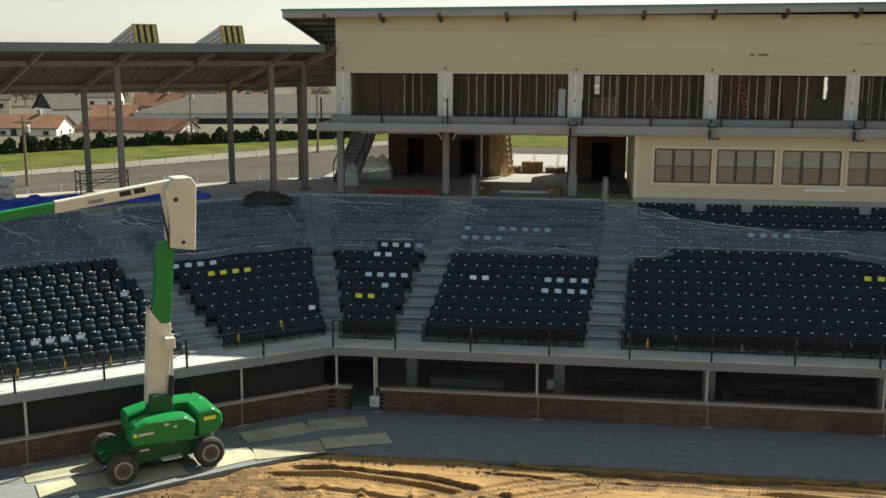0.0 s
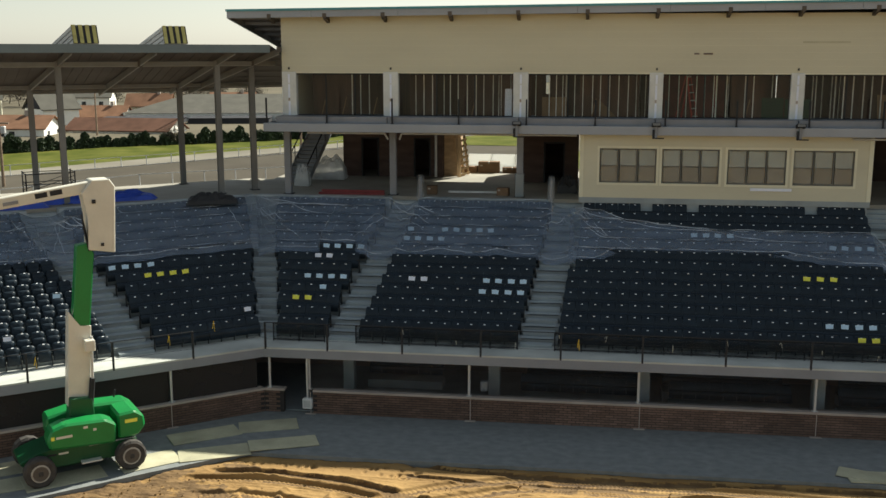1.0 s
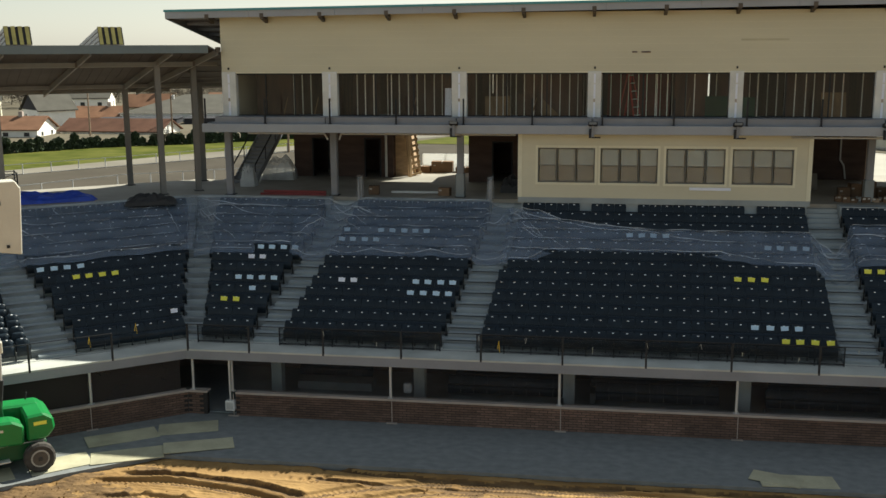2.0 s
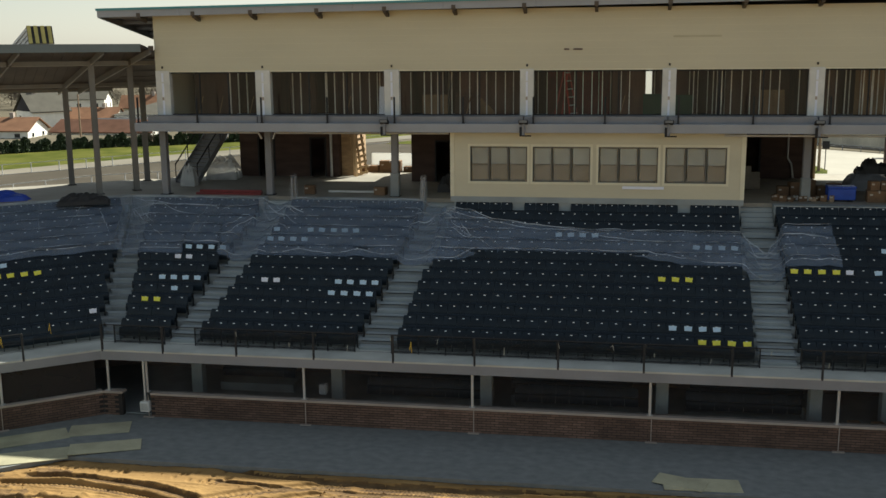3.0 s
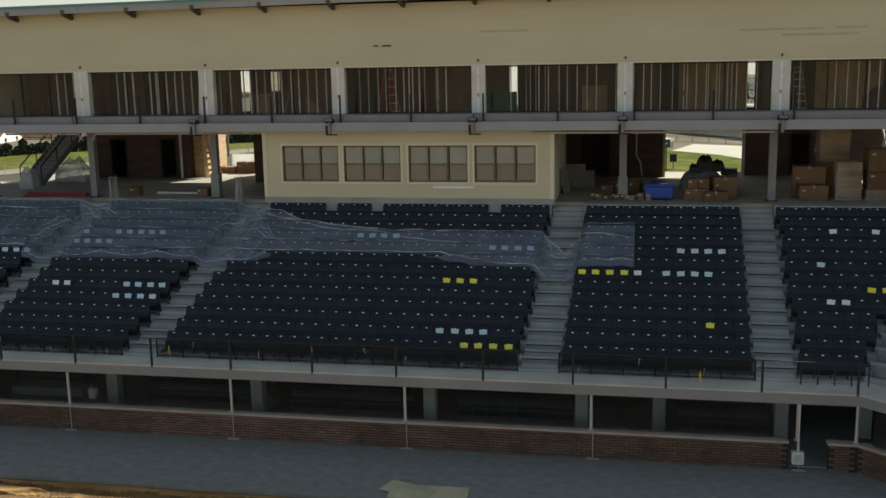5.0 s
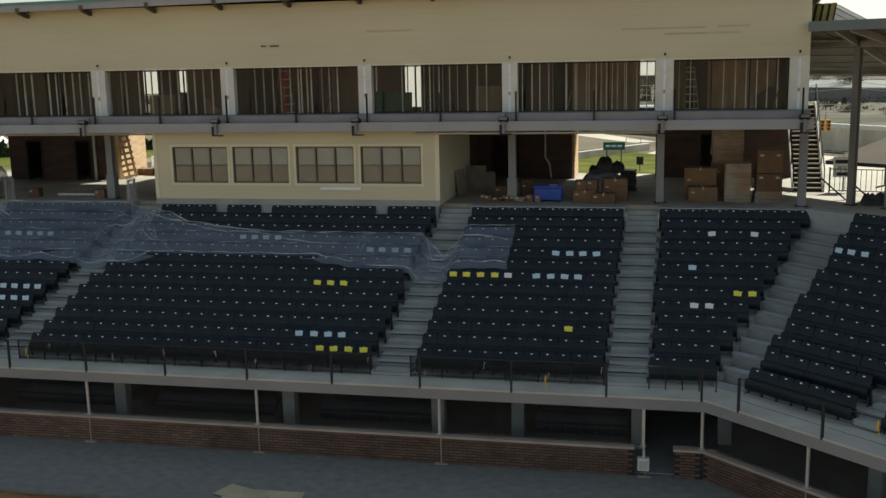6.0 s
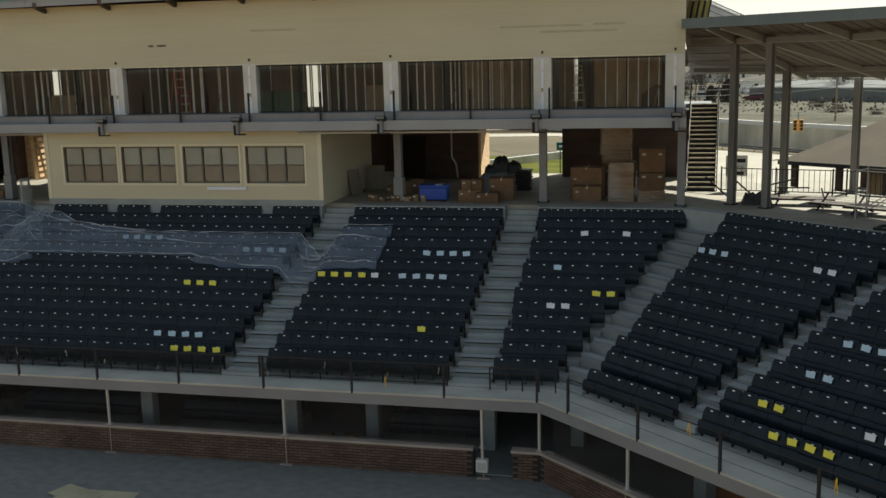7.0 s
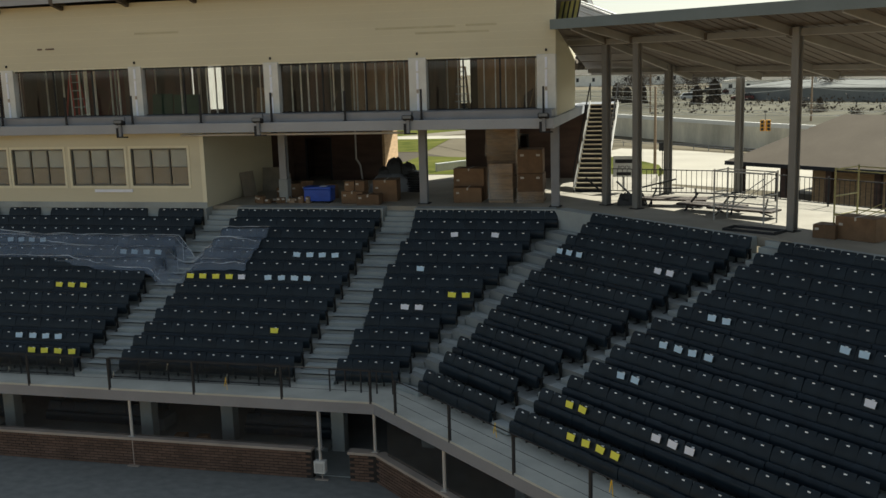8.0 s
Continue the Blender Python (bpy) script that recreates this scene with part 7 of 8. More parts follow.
for x0, x1, y0, y1 in ((-0.9, 0.9, -0.4, -0.33), (-0.9, 0.9, 0.33, 0.4), (-0.9, -0.83, -0.33, 0.33), (0.83, 0.9, -0.33, 0.33)):
    part("member", boxed(x0, x1, y0, y1, 0.0, 0.08), STEEL_DARK, pf)
bk = thing("broken_rail", pose(42.0, 2.0, FLOOR_Z), "dark bent rail sections leaning near the stair", "rail")
for a, b in (((-0.9, 0, 0.9), (0.1, 0, 0.0)), ((0.3, 0.4, 0.7), (1.1, 0.1, 0.0)), ((1.3, 0.5, 0.45), (2.6, 0.7, 0.75))):
    bm = bmesh.new()
    bar(bm, a, b, 0.06)
    part("bar", bm, STEEL_DARK, bk)
sg = thing("pool_sign", pose(42.42, 4.7, FLOOR_Z), "white sign board with black lettering on a short post", "sign")
part("post", boxed(-0.03, 0.03, 0.0, 0.04, 0, 1.3), STEEL_DARK, sg)
part("board", boxed(-0.44, 0.44, -0.02, 0.0, 0.62, 1.5), ELEC, sg)
part("name_bar", boxed(-0.36, 0.36, -0.026, -0.02, 1.2, 1.36), STEEL_DARK, sg)
part("arrow_bar", boxed(-0.3, 0.3, -0.026, -0.02, 0.68, 0.82), STEEL_DARK, sg)
txt = bpy.data.curves.new("sign_text", "FONT")
txt.body, txt.size, txt.align_x, txt.extrude = "POOL", 0.22, "CENTER", 0.002
tm = bpy.data.meshes.new_from_object(bpy.data.objects.new("tmp_text", txt))
tm.materials.append(STEEL_DARK)
part("lettering", tm, None, sg, "black word", m=pose(0.04, -0.024, 0.94, 90))

# bundles of roof panels on the west canopy
STRIPE = mat("yellow_edge_wrap", (0.33, 0.30, 0.10), 0.7, vary=0.2, scale=3, grain=20, bump=0.1)
for west, s, d in ((True, 0.1, 11.45), (True, 3.95, 11.45), (False, -4.5, 12.6)):
    at, zd0, tn = (left, zd_l, TURN_L) if west else (right, zd_r, -TURN_R)
    p = at(s, d)
    bd = thing("panel_bundle", Matrix.Translation((p.x, p.y, zd0(d) + 0.02)) @ Matrix.Rotation(tn + (0.15 if west else 0), 4, "Z") @ Matrix.Rotation(-math.atan2(2.1, 7.7), 4, "X"), "strapped bundle of roof panels with striped ends", "panel bundle", "roof panel bundles")
    for k in range(8):
        part("panel", boxed(-0.55 + 0.03 * (k % 2), 0.55 - 0.03 * (k % 2), -1.1, 3.2, 0.1 * k + 0.15, 0.1 * k + 0.24), POLE, bd, bevel=0.01)
    for k in range(3):
        part("skid", boxed(-0.6, 0.6, -0.9 + 1.8 * k, -0.75 + 1.8 * k, 0.0, 0.15), TIMBER, bd)
    for k in range(4):
        part("end_wrap", boxed(-0.54 + 0.29 * k, -0.38 + 0.29 * k, -1.14, -1.1, 0.15, 0.95), STRIPE, bd, "yellow end wrap")
    part("end_cap", boxed(-0.55, 0.55, -1.12, -1.105, 0.15, 0.94), STEEL_DARK, bd)

# ---- surroundings ----
OUT_Z = 1.0


def patch(name, pts, z, mt, label, category):
    bm = bmesh.new()
    bm.faces.new([bm.verts.new((x, y, z)) for x, y in pts])
    return structure(name, bm, mt, label, category)


patch("parking_lot", [(-160, -60), (-26, -26), (-12, 11), (44, 11), (44, 49), (10, 90), (-10.5, 96), (-46.7, 47.8), (-100, -20)], OUT_Z + 0.02, ASPHALT, "worn gray asphalt behind the stand", "asphalt")
patch("sidewalk", [(-46.7, 47.8), (-41.1, 54.7), (-30.2, 68.2), (-20.5, 82), (-9, 98), (20, 138), (14, 142), (-11, 103.5), (-22, 88.3), (-32.7, 75.4), (-48.8, 51.4), (-102, -15), (-100, -20)], OUT_Z + 0.05, ROAD_PALE, "pale concrete kerb and sidewalk along the lawn", "sidewalk")
patch("lawn", [(-102, -15), (-48.8, 51.4), (-32.7, 75.4), (-22, 88.3), (-11, 103.5), (14, 142), (0, 150), (-25, 100), (-37.3, 90.5), (-50, 82), (-59.5, 71), (-125, 0)], OUT_Z + 0.04, GRASS, "green mown lawn sloping beside the road", "grass")
patch("road_east", [(33, 84), (36, 93), (44, 89), (60, 76), (90, 50), (80, 30), (49, 52), (42, 56), (40, 66), (37, 78)], OUT_Z + 0.03, ROAD_BRIGHT, "sun-bleached pale road behind the terrace", "road")
patch("lawn_rear", [(-10, 91), (11, 90), (9, 112.5), (0, 112)], OUT_Z + 0.07, GRASS, "green mown grass beyond the rear lot", "grass")
patch("path_rear", [(0, 112.1), (22, 113.1), (31, 99.1), (34, 101), (24, 119), (-2, 118)], OUT_Z + 0.065, ROAD_BRIGHT, "pale path along the rear lawn", "path")
patch("kerb_east", [(24, 61.5), (37, 55.8), (43, 55.8), (43, 58.4), (37, 58.2), (24, 64.2)], OUT_Z + 0.05, ROAD_BRIGHT, "pale concrete kerb strip before the verge", "kerb")
patch("verge_east", [(12, 64), (26, 63), (37, 58), (41.2, 58.2), (42.4, 64), (41.5, 72), (38.4, 78.5), (31, 86), (26.5, 79.5), (12, 84)], OUT_Z + 0.06, GRASS, "small green verge at the road corner", "grass")
patch("grass_strip_east", [(20, 84), (35.7, 97.3), (44, 91), (60, 76), (90, 50), (100, 56), (52, 93), (33, 118), (10, 100)], OUT_Z + 0.035, GROUND, "dry grass strip below the retaining wall", "grass")


def verge_wall():
    a, b = Vector((18.5, 66.2, OUT_Z)), Vector((33.2, 88.7, OUT_Z))
    bm = bmesh.new()
    bar(bm, a + Vector((0, 0, 0.38)), b + Vector((0, 0, 0.38)), 0.3, 0.76)
    wl = structure("verge_wall", bm, OLD_WALL, "low gray concrete wall behind the grass verge", "wall")
    bm = bmesh.new()
    bar(bm, a + Vector((0, 0, 0.83)), b + Vector((0, 0, 0.83)), 0.4, 0.13)
    part("coping", bm, ELEC, wl, "pale coping")
    sn = thing("street_sign", pose(30.9, 45.0, OUT_Z, 0, 0, 4), "green street sign on two thin posts", "sign")
    for sx in (-0.6, 0.6):
        part("post", boxed(sx - 0.04, sx + 0.04, 0.0, 0.08, 0.0, 4.6), STEEL_DARK, sn)
    part("panel", boxed(-0.9, 0.9, -0.04, -0.002, 4.0, 4.65), SIGN_GREEN, sn, bevel=0.01)
    for k in range(3):
        part("lettering", boxed(-0.7 + 0.48 * k, -0.3 + 0.48 * k, -0.046, -0.04, 4.25, 4.4), TAG_WHITE, sn, "pale lettering bar")


SIGN_GREEN = mat("green_sign_paint", (0.012, 0.13, 0.075), 0.5, vary=0.08, scale=2, grain=20, bump=0.02)
verge_wall()


def far_wall():
    wl = bmesh.new()
    for (xa, ya), (xb, yb) in zip([(0, 142), (33.6, 115.5), (49.2, 94.3), (66, 76), (100, 45)], [(33.6, 115.5), (49.2, 94.3), (66, 76), (100, 45), (140, 10)]):
        bar(wl, (xa, ya, OUT_Z + 1.35), (xb, yb, OUT_Z + 1.35), 0.4, 2.7)
    w = structure("retaining_wall", wl, OLD_WALL, "long stained concrete retaining wall along the road", "wall")
    cp = bmesh.new()
    for (xa, ya), (xb, yb) in zip([(0, 142), (33.6, 115.5), (49.2, 94.3), (66, 76), (100, 45)], [(33.6, 115.5), (49.2, 94.3), (66, 76), (100, 45), (140, 10)]):
        bar(cp, (xa, ya, OUT_Z + 2.95), (xb, yb, OUT_Z + 2.95), 0.5, 0.5)
    part("parapet", cp, ELEC, w, "pale concrete parapet")


far_wall()
patch("upper_lot", [(0, 143), (34, 116.5), (50, 95), (67, 77), (141, 12), (420, 60), (420, 420), (-60, 420)], OUT_Z + 2.4, FAR_LOT, "gray parking lots on the rise beyond the wall", "parking lot")
SIDING_WHITE = mat("white_clapboard", (0.84, 0.82, 0.75), 0.8, vary=0.06, scale=1, grain=6, bump=0.1)
ROOF_ORANGE = mat("terracotta_roof", (0.20, 0.11, 0.068), 0.85, spec=0.08, vary=0.18, scale=0.6, grain=4, bump=0.2)
ROOF_RUST = mat("rust_brown_roof", (0.125, 0.066, 0.045), 0.85, spec=0.08, vary=0.18, scale=0.6, grain=4, bump=0.2)
ROOF_GRAY = mat("gray_shingle_roof", (0.105, 0.10, 0.085), 0.85, spec=0.08, vary=0.12, scale=0.5, grain=4, bump=0.2)
ROOF_BROWN = mat("brown_shingle_roof", (0.175, 0.15, 0.12), 0.9, spec=0.08, vary=0.10, scale=0.4, grain=5, bump=0.2)
ROOF_DARK = mat("dark_slate_roof", (0.05, 0.05, 0.055), 0.8, spec=0.08, vary=0.15, scale=0.6, grain=4, bump=0.2)
ROOF_TEAL = mat("gray_green_metal", (0.19, 0.20, 0.195), 0.7, spec=0.08, vary=0.12, scale=0.3, grain=3, bump=0.05)
PANE_DARK = mat("dark_house_glass", (0.03, 0.035, 0.04), 0.15, vary=0.1, scale=1, grain=5, bump=0)


def house(x, y, turn, w, d, eave, ridge, wall_mt, roof_mt, label, windows=4, hip=False, over=0.4, z=OUT_Z, door=True):
    """A gabled or hipped house: walls, roof, chimney, windows and a door on its front (-y)."""
    hs = thing("house", pose(x, y, z, 0, 0, turn), label, "house", "distant houses")
    bm = bmesh.new()
    box(bm, -w / 2, w / 2, -d / 2, d / 2, 0, eave)
    if not hip:
        for sx in (-w / 2, w / 2 - 0.15):
            outline2 = [(-d / 2, eave), (d / 2, eave), (0, ridge)]
            a = [bm.verts.new((sx, yy, zz)) for yy, zz in outline2]
            b = [bm.verts.new((sx + 0.15, yy, zz)) for yy, zz in outline2]
            bm.faces.new(a)
            bm.faces.new(b[::-1])
            for k in range(3):
                bm.faces.new((a[k], b[k], b[(k + 1) % 3], a[(k + 1) % 3]))
    part("wall", bm, wall_mt, hs)
    bm = bmesh.new()
    if hip:
        rx = max(0.1, w / 2 - d / 2)
        e = [(-w / 2 - over, -d / 2 - over), (w / 2 + over, -d / 2 - over), (w / 2 + over, d / 2 + over), (-w / 2 - over, d / 2 + over)]
        lo = [bm.verts.new((px, py, eave - 0.12)) for px, py in e]
        r0, r1 = bm.verts.new((-rx, 0, ridge + 0.1)), bm.verts.new((rx, 0, ridge + 0.1))
        for f in ((lo[0], lo[1], r1, r0), (lo[2], lo[3], r0, r1), (lo[1], lo[2], r1), (lo[3], lo[0], r0), lo[::-1]):
            bm.faces.new(f)
    else:
        low, side = eave - 0.1, d / 2 + over
        fold = [(-side, low - 0.12), (-side, low + 0.04), (0, ridge + 0.2), (side, low + 0.04), (side, low - 0.12), (0, ridge + 0.04)]
        ends = [[bm.verts.new((sx * (w / 2 + over), py, pz)) for py, pz in fold] for sx in (-1, 1)]
        for k in range(6):
            bm.faces.new((ends[0][k], ends[0][(k + 1) % 6], ends[1][(k + 1) % 6], ends[1][k]))
        for en in ends:
            bm.faces.new((en[0], en[1], en[2], en[5]))
            bm.faces.new((en[5], en[2], en[3], en[4]))
    rf = part("roof", bm, roof_mt, hs)
    if door:
        part("chimney", boxed(w * 0.18, w * 0.18 + 0.6, -0.3, 0.3, ridge - 0.8, ridge + 0.9), CAP, rf)
        part("door", boxed(-0.45, 0.45, -d / 2 - 0.03, -d / 2, 0, 2.0), PANE_DARK, hs)
    for k in range(windows):
        px = -w / 2 + w * (k + 0.5) / windows
        wn_ = part("window", boxed(px - 0.5, px + 0.5, -d / 2 - 0.04, -d / 2 + 0.02, eave * 0.42, eave * 0.78), SIDING_WHITE, hs)
        part("pane", boxed(px - 0.42, px + 0.42, -d / 2 - 0.05, -d / 2 - 0.03, eave * 0.45, eave * 0.75), PANE_DARK, wn_)
    for sy in (-d / 4, d / 4):
        wn_ = part("window", boxed(w / 2 - 0.02, w / 2 + 0.04, sy - 0.4, sy + 0.4, eave * 0.42, eave * 0.78), SIDING_WHITE, hs)
        part("pane", boxed(w / 2 + 0.03, w / 2 + 0.05, sy - 0.33, sy + 0.33, eave * 0.45, eave * 0.75), PANE_DARK, wn_)
    return hs


house(-58.3, 107.5, -3, 17.0, 7.0, 2.1, 3.6, SIDING_WHITE, ROOF_RUST, "long low white house with a rust brown roof", 6, door=False, z=-0.6)
house(-73.5, 100.0, 6, 13.0, 7.0, 2.0, 3.6, SIDING_WHITE, ROOF_ORANGE, "white bungalow with a terracotta roof", 4, z=0.2)
gable_house = house(-78.6, 122.0, -128, 6.4, 7.4, 3.4, 6.3, SIDING_WHITE, ROOF_GRAY, "white two-storey house with a dark gable", 2, z=0.4)
bm = bmesh.new()
prism(bm, [(-3.6, 3.4), (3.6, 3.4), (0.0, 6.15)], 0.0, 0.06)
part("gable_cladding", bm, ROOF_DARK, gable_house, "dark slate gable cladding", m=pose(3.22, 0, 0) @ Matrix(((0, 0, 1, 0), (1, 0, 0, 0), (0, 1, 0, 0), (0, 0, 0, 1))))
house(-74.5, 132.5, 8, 9.5, 6.0, 1.9, 3.6, SIDING_WHITE, ROOF_ORANGE, "white house with a terracotta roof", 3, z=0.0)
house(-73.5, 152.0, 12, 8.5, 6.0, 2.8, 5.0, CREAM, ROOF_ORANGE, "cream house with a terracotta roof", 3, z=0.0)
house(-60.5, 165.0, 15, 9.0, 6.0, 3.0, 4.8, SIDING_WHITE, ROOF_ORANGE, "white house with a terracotta roof", 3, z=0.0)
house(-86.0, 150.0, 15, 10.0, 7.0, 3.6, 5.2, SIDING_WHITE, ROOF_GRAY, "white house with a gray roof", 3)
house(-95.0, 118.0, 30, 9.0, 7.0, 3.0, 5.0, SIDING_WHITE, ROOF_GRAY, "white house with a gray roof", 3)
house(-104.0, 140.0, 30, 9.0, 7.0, 3.4, 5.4, CREAM, ROOF_GRAY, "cream house with a gray roof", 3)
house(-43.0, 146.0, 12, 58.0, 20.0, 2.6, 5.4, SIDING_WHITE, ROOF_GRAY, "long white warehouse with a broad gray roof", 0, hip=True, door=False, z=0.0)
# added dark boxes that form the dark band below the white warehouse wall
for k in range(4):
    sd = thing("shed", pose(-64.0 + 15.0 * k, 127.0 + 3.2 * k, OUT_Z - 0.6, 0, 0, 12), "low dark box added as the dark band before the warehouse", "shed", "warehouse sheds")
    part("wall", boxed(-7.0, 7.0, -3.0, 3.0, 0.0, 1.5), ROOF_DARK, sd)
    part("roof", boxed(-7.2, 7.2, -3.3, 3.3, 1.5, 1.6), ROOF_DARK, sd)
house(72.0, 215.0, -10, 40.0, 18.0, 3.0, 4.4, SIDING_WHITE, ROOF_GRAY, "long pale commercial building far off", 10, hip=True, door=False, z=3.4)
house(30.0, 300.0, 5, 70.0, 20.0, 4.0, 5.4, SIDING_WHITE, ROOF_GRAY, "long pale commercial building far off", 14, hip=True, door=False, z=3.4)
house(78.0, 165.0, -38, 52.0, 14.0, 2.6, 3.6, ROOF_TEAL, ROOF_TEAL, "long low gray-green store building beyond the wall", 0, hip=True, door=False, z=3.4)
house(120.0, 170.0, -30, 60.0, 16.0, 2.8, 3.8, ROOF_TEAL, ROOF_TEAL, "long low gray-green store building beyond the wall", 0, hip=True, door=False, z=3.4)
house(130.0, 290.0, -8, 80.0, 24.0, 4.0, 5.4, SIDING_WHITE, ROOF_GRAY, "long pale commercial building far off", 14, hip=True, door=False, z=3.4)

# pavilion with a broad hipped roof beside the terrace
pv = thing("pavilion", pose(61.1, 42.2, OUT_Z, 0, 0, -35.5), "open pavilion with a broad brown hipped roof", "pavilion")
bm = bmesh.new()
pw, pd, pe, pr_ = 24.0, 13.0, 3.2, 6.6
lo = [bm.verts.new(v) for v in ((-pw / 2, -pd / 2, pe), (pw / 2, -pd / 2, pe), (pw / 2, pd / 2, pe), (-pw / 2, pd / 2, pe))]
hi = [bm.verts.new((-pw / 2 + pd / 2 * 0.95, 0, pr_)), bm.verts.new((pw / 2 - pd / 2 * 0.95, 0, pr_))]
for f in ((lo[0], lo[1], hi[1], hi[0]), (lo[2], lo[3], hi[0], hi[1]), (lo[1], lo[2], hi[1]), (lo[3], lo[0], hi[0]), lo[::-1]):
    bm.faces.new(f)
part("roof", bm, ROOF_BROWN, pv)
bm = bmesh.new()
for (xa, ya), (xb, yb) in (((-pw / 2, -pd / 2), (pw / 2, -pd / 2)), ((-pw / 2, -pd / 2), (-pw / 2, pd / 2))):
    bar(bm, (xa, ya, pe - 0.12), (xb, yb, pe - 0.12), 0.12, 0.3)
part("fascia", bm, STEEL_DARK, pv)
for k in range(7):
    for sy in (-1, 1):
        part("post", boxed(-0.22, 0.22, -0.22, 0.22, 0, pe - 0.1), BRICK_DARK, pv, m=pose(-pw / 2 + 1.0 + k * (pw - 2) / 6, sy * (pd / 2 - 0.8), 0))
part("counter_wall", boxed(-pw / 2 + 6.0, pw / 2 - 1, -pd / 2 + 2.5, -pd / 2 + 2.8, 0, pe - 0.1), LIT_BRICK, pv, "tan brick wall under the roof")
part("rear_wall", boxed(-pw / 2 + 1.0, pw / 2 - 1, pd / 2 - 1.2, pd / 2 - 0.9, 0, 1.6), BRICK_DARK, pv)

# poles, wires, signal
def utility_pole(x, y, h, label="weathered wooden utility pole", arm=True):
    up_ = thing("utility_pole", pose(x, y, OUT_Z), label, "pole", "utility poles")
    bm = bmesh.new()
    tube(bm, (0, 0, 0), (0, 0, h), 0.16, 8, 0.1)
    part("shaft", bm, TIMBER, up_)
    if arm:
        part("crossarm", boxed(-1.0, 1.0, -0.06, 0.06, h - 0.7, h - 0.55), TIMBER, up_)
        part("transformer", boxed(0.2, 0.6, -0.2, 0.2, h - 1.6, h - 0.9), POLE, up_, bevel=0.06)


for x, y, h, a in ((-40.5, 42.0, 6.6, True), (-59.6, 100.0, 6.5, False), (-49.4, 107.0, 6.8, True), (-21.6, 78.0, 8.0, False), (41.4, 63.5, 8.5, False), (60, 105, 9, True), (84, 118, 9, True), (38, 130, 9, True), (-12.0, 84.0, 7.5, False)):
    utility_pole(x, y, h, arm=a)
def wires(pts, label):
    bm = bmesh.new()
    line = [Vector(pts[0])]
    for a, b in zip(pts, pts[1:]):
        line += [Vector(a).lerp(Vector(b), k / 8) - Vector((0, 0, 3.6 * k / 8 * (1 - k / 8))) for k in range(1, 9)]
    rings = []
    for k, p in enumerate(line):
        d = line[min(k + 1, len(line) - 1)] - line[max(k - 1, 0)]
        q = d.to_track_quat("Z", "Y").to_matrix()
        rings.append([bm.verts.new(p + q @ Vector((0.035 * math.cos(a), 0.035 * math.sin(a), 0))) for a in (0.0, 2.1, 4.2)])
    for ra, rb in zip(rings, rings[1:]):
        for i in range(3):
            bm.faces.new((ra[i], ra[(i + 1) % 3], rb[(i + 1) % 3], rb[i]))
    tagged(part("overhead_wire", bm, POLE), label, "wire", "overhead wires")


for dz in (0.0, 0.7, 1.5):
    wires([(20, 128, 8.6 - dz), (60, 105, 9.3 - dz), (84, 118, 9.3 - dz), (150, 90, 9.5 - dz)], "pale overhead wires crossing the road")
for dz in (0.0, 0.9, 1.6):
    wires([(22, 96, 9.2 - dz), (58, 86, 6.6 - 0.8 * dz), (96, 66, 9.0 - dz)], "pale overhead wires crossing the road")
wires([(38, 88, 7.2), (53, 80, 6.0), (70, 74, 7.4)], "pale overhead wires crossing the road")
sgn = thing("traffic_signal", pose(52.7, 80.0, 4.55), "yellow traffic signal hung from a wire", "traffic signal")
ORANGE = mat("signal_yellow", (0.62, 0.30, 0.03), 0.5, vary=0.1, scale=3, grain=20, bump=0.02)
for dx in (-0.3, 0.3):
    hd = part("housing", boxed(-0.25, 0.25, -0.2, 0.2, -0.62, 0.62), ORANGE, sgn, m=pose(dx, 0, 0, 0, 0, 30 * dx), bevel=0.04)
    for z in (-0.4, 0.0, 0.4):
        bm = bmesh.new()
        tube(bm, (0, -0.2, z), (0, -0.34, z), 0.16, 10)
        part("visor", bm, STEEL_DARK, hd)
bm = bmesh.new()
tube(bm, (0, 0, 0.6), (0, 0, 1.5), 0.03, 5)
part("hanger", bm, STEEL_DARK, sgn)
for x, y, kind_z in ((39.6, 62.5, 2.2), (42.1, 64.0, 2.6), (32.65, 64.3, 1.1)):
    sp = thing("road_sign", pose(x, y, OUT_Z), "small road sign seen from behind on a thin post", "sign", "road signs")
    part("post", boxed(-0.04, 0.04, -0.04, 0.04, 0, kind_z + 0.4), STEEL_DARK, sp)
    part("plate", boxed(-0.35, 0.35, -0.03, 0.0, kind_z - 0.35, kind_z + 0.45), STEEL_DARK, sp, bevel=0.01)

# chain fences and guard rails
def post_rail(pts, z, h, label, gap, mt, rails=(1.0,)):
    fb = thing("road_fence", pose(pts[0][0], pts[0][1], z), label, "fence", "road fences")
    ox, oy = pts[0]
    pm = mesh_of("fence_post", boxed(-0.04, 0.04, -0.04, 0.04, 0, h), mt)
    for (xa, ya), (xb, yb) in zip(pts, pts[1:]):
        ln = math.hypot(xb - xa, yb - ya)
        for k in range(int(ln / gap)):
            t = k * gap / ln
            part("post", pm, None, fb, m=pose(lerp(xa, xb, t) - ox, lerp(ya, yb, t) - oy, 0))
        for r in rails:
            bm = bmesh.new()
            bar(bm, (xa - ox, ya - oy, h * r), (xb - ox, yb - oy, h * r), 0.04, 0.05 if r < 1 else 0.06)
            part("rail", bm, mt, fb)


post_rail([(-58, 34), (-33, 64), (-10, 93)], OUT_Z, 1.1, "gray chain fence along the parking lot", 3.0, POLE, (1.0, 0.05))
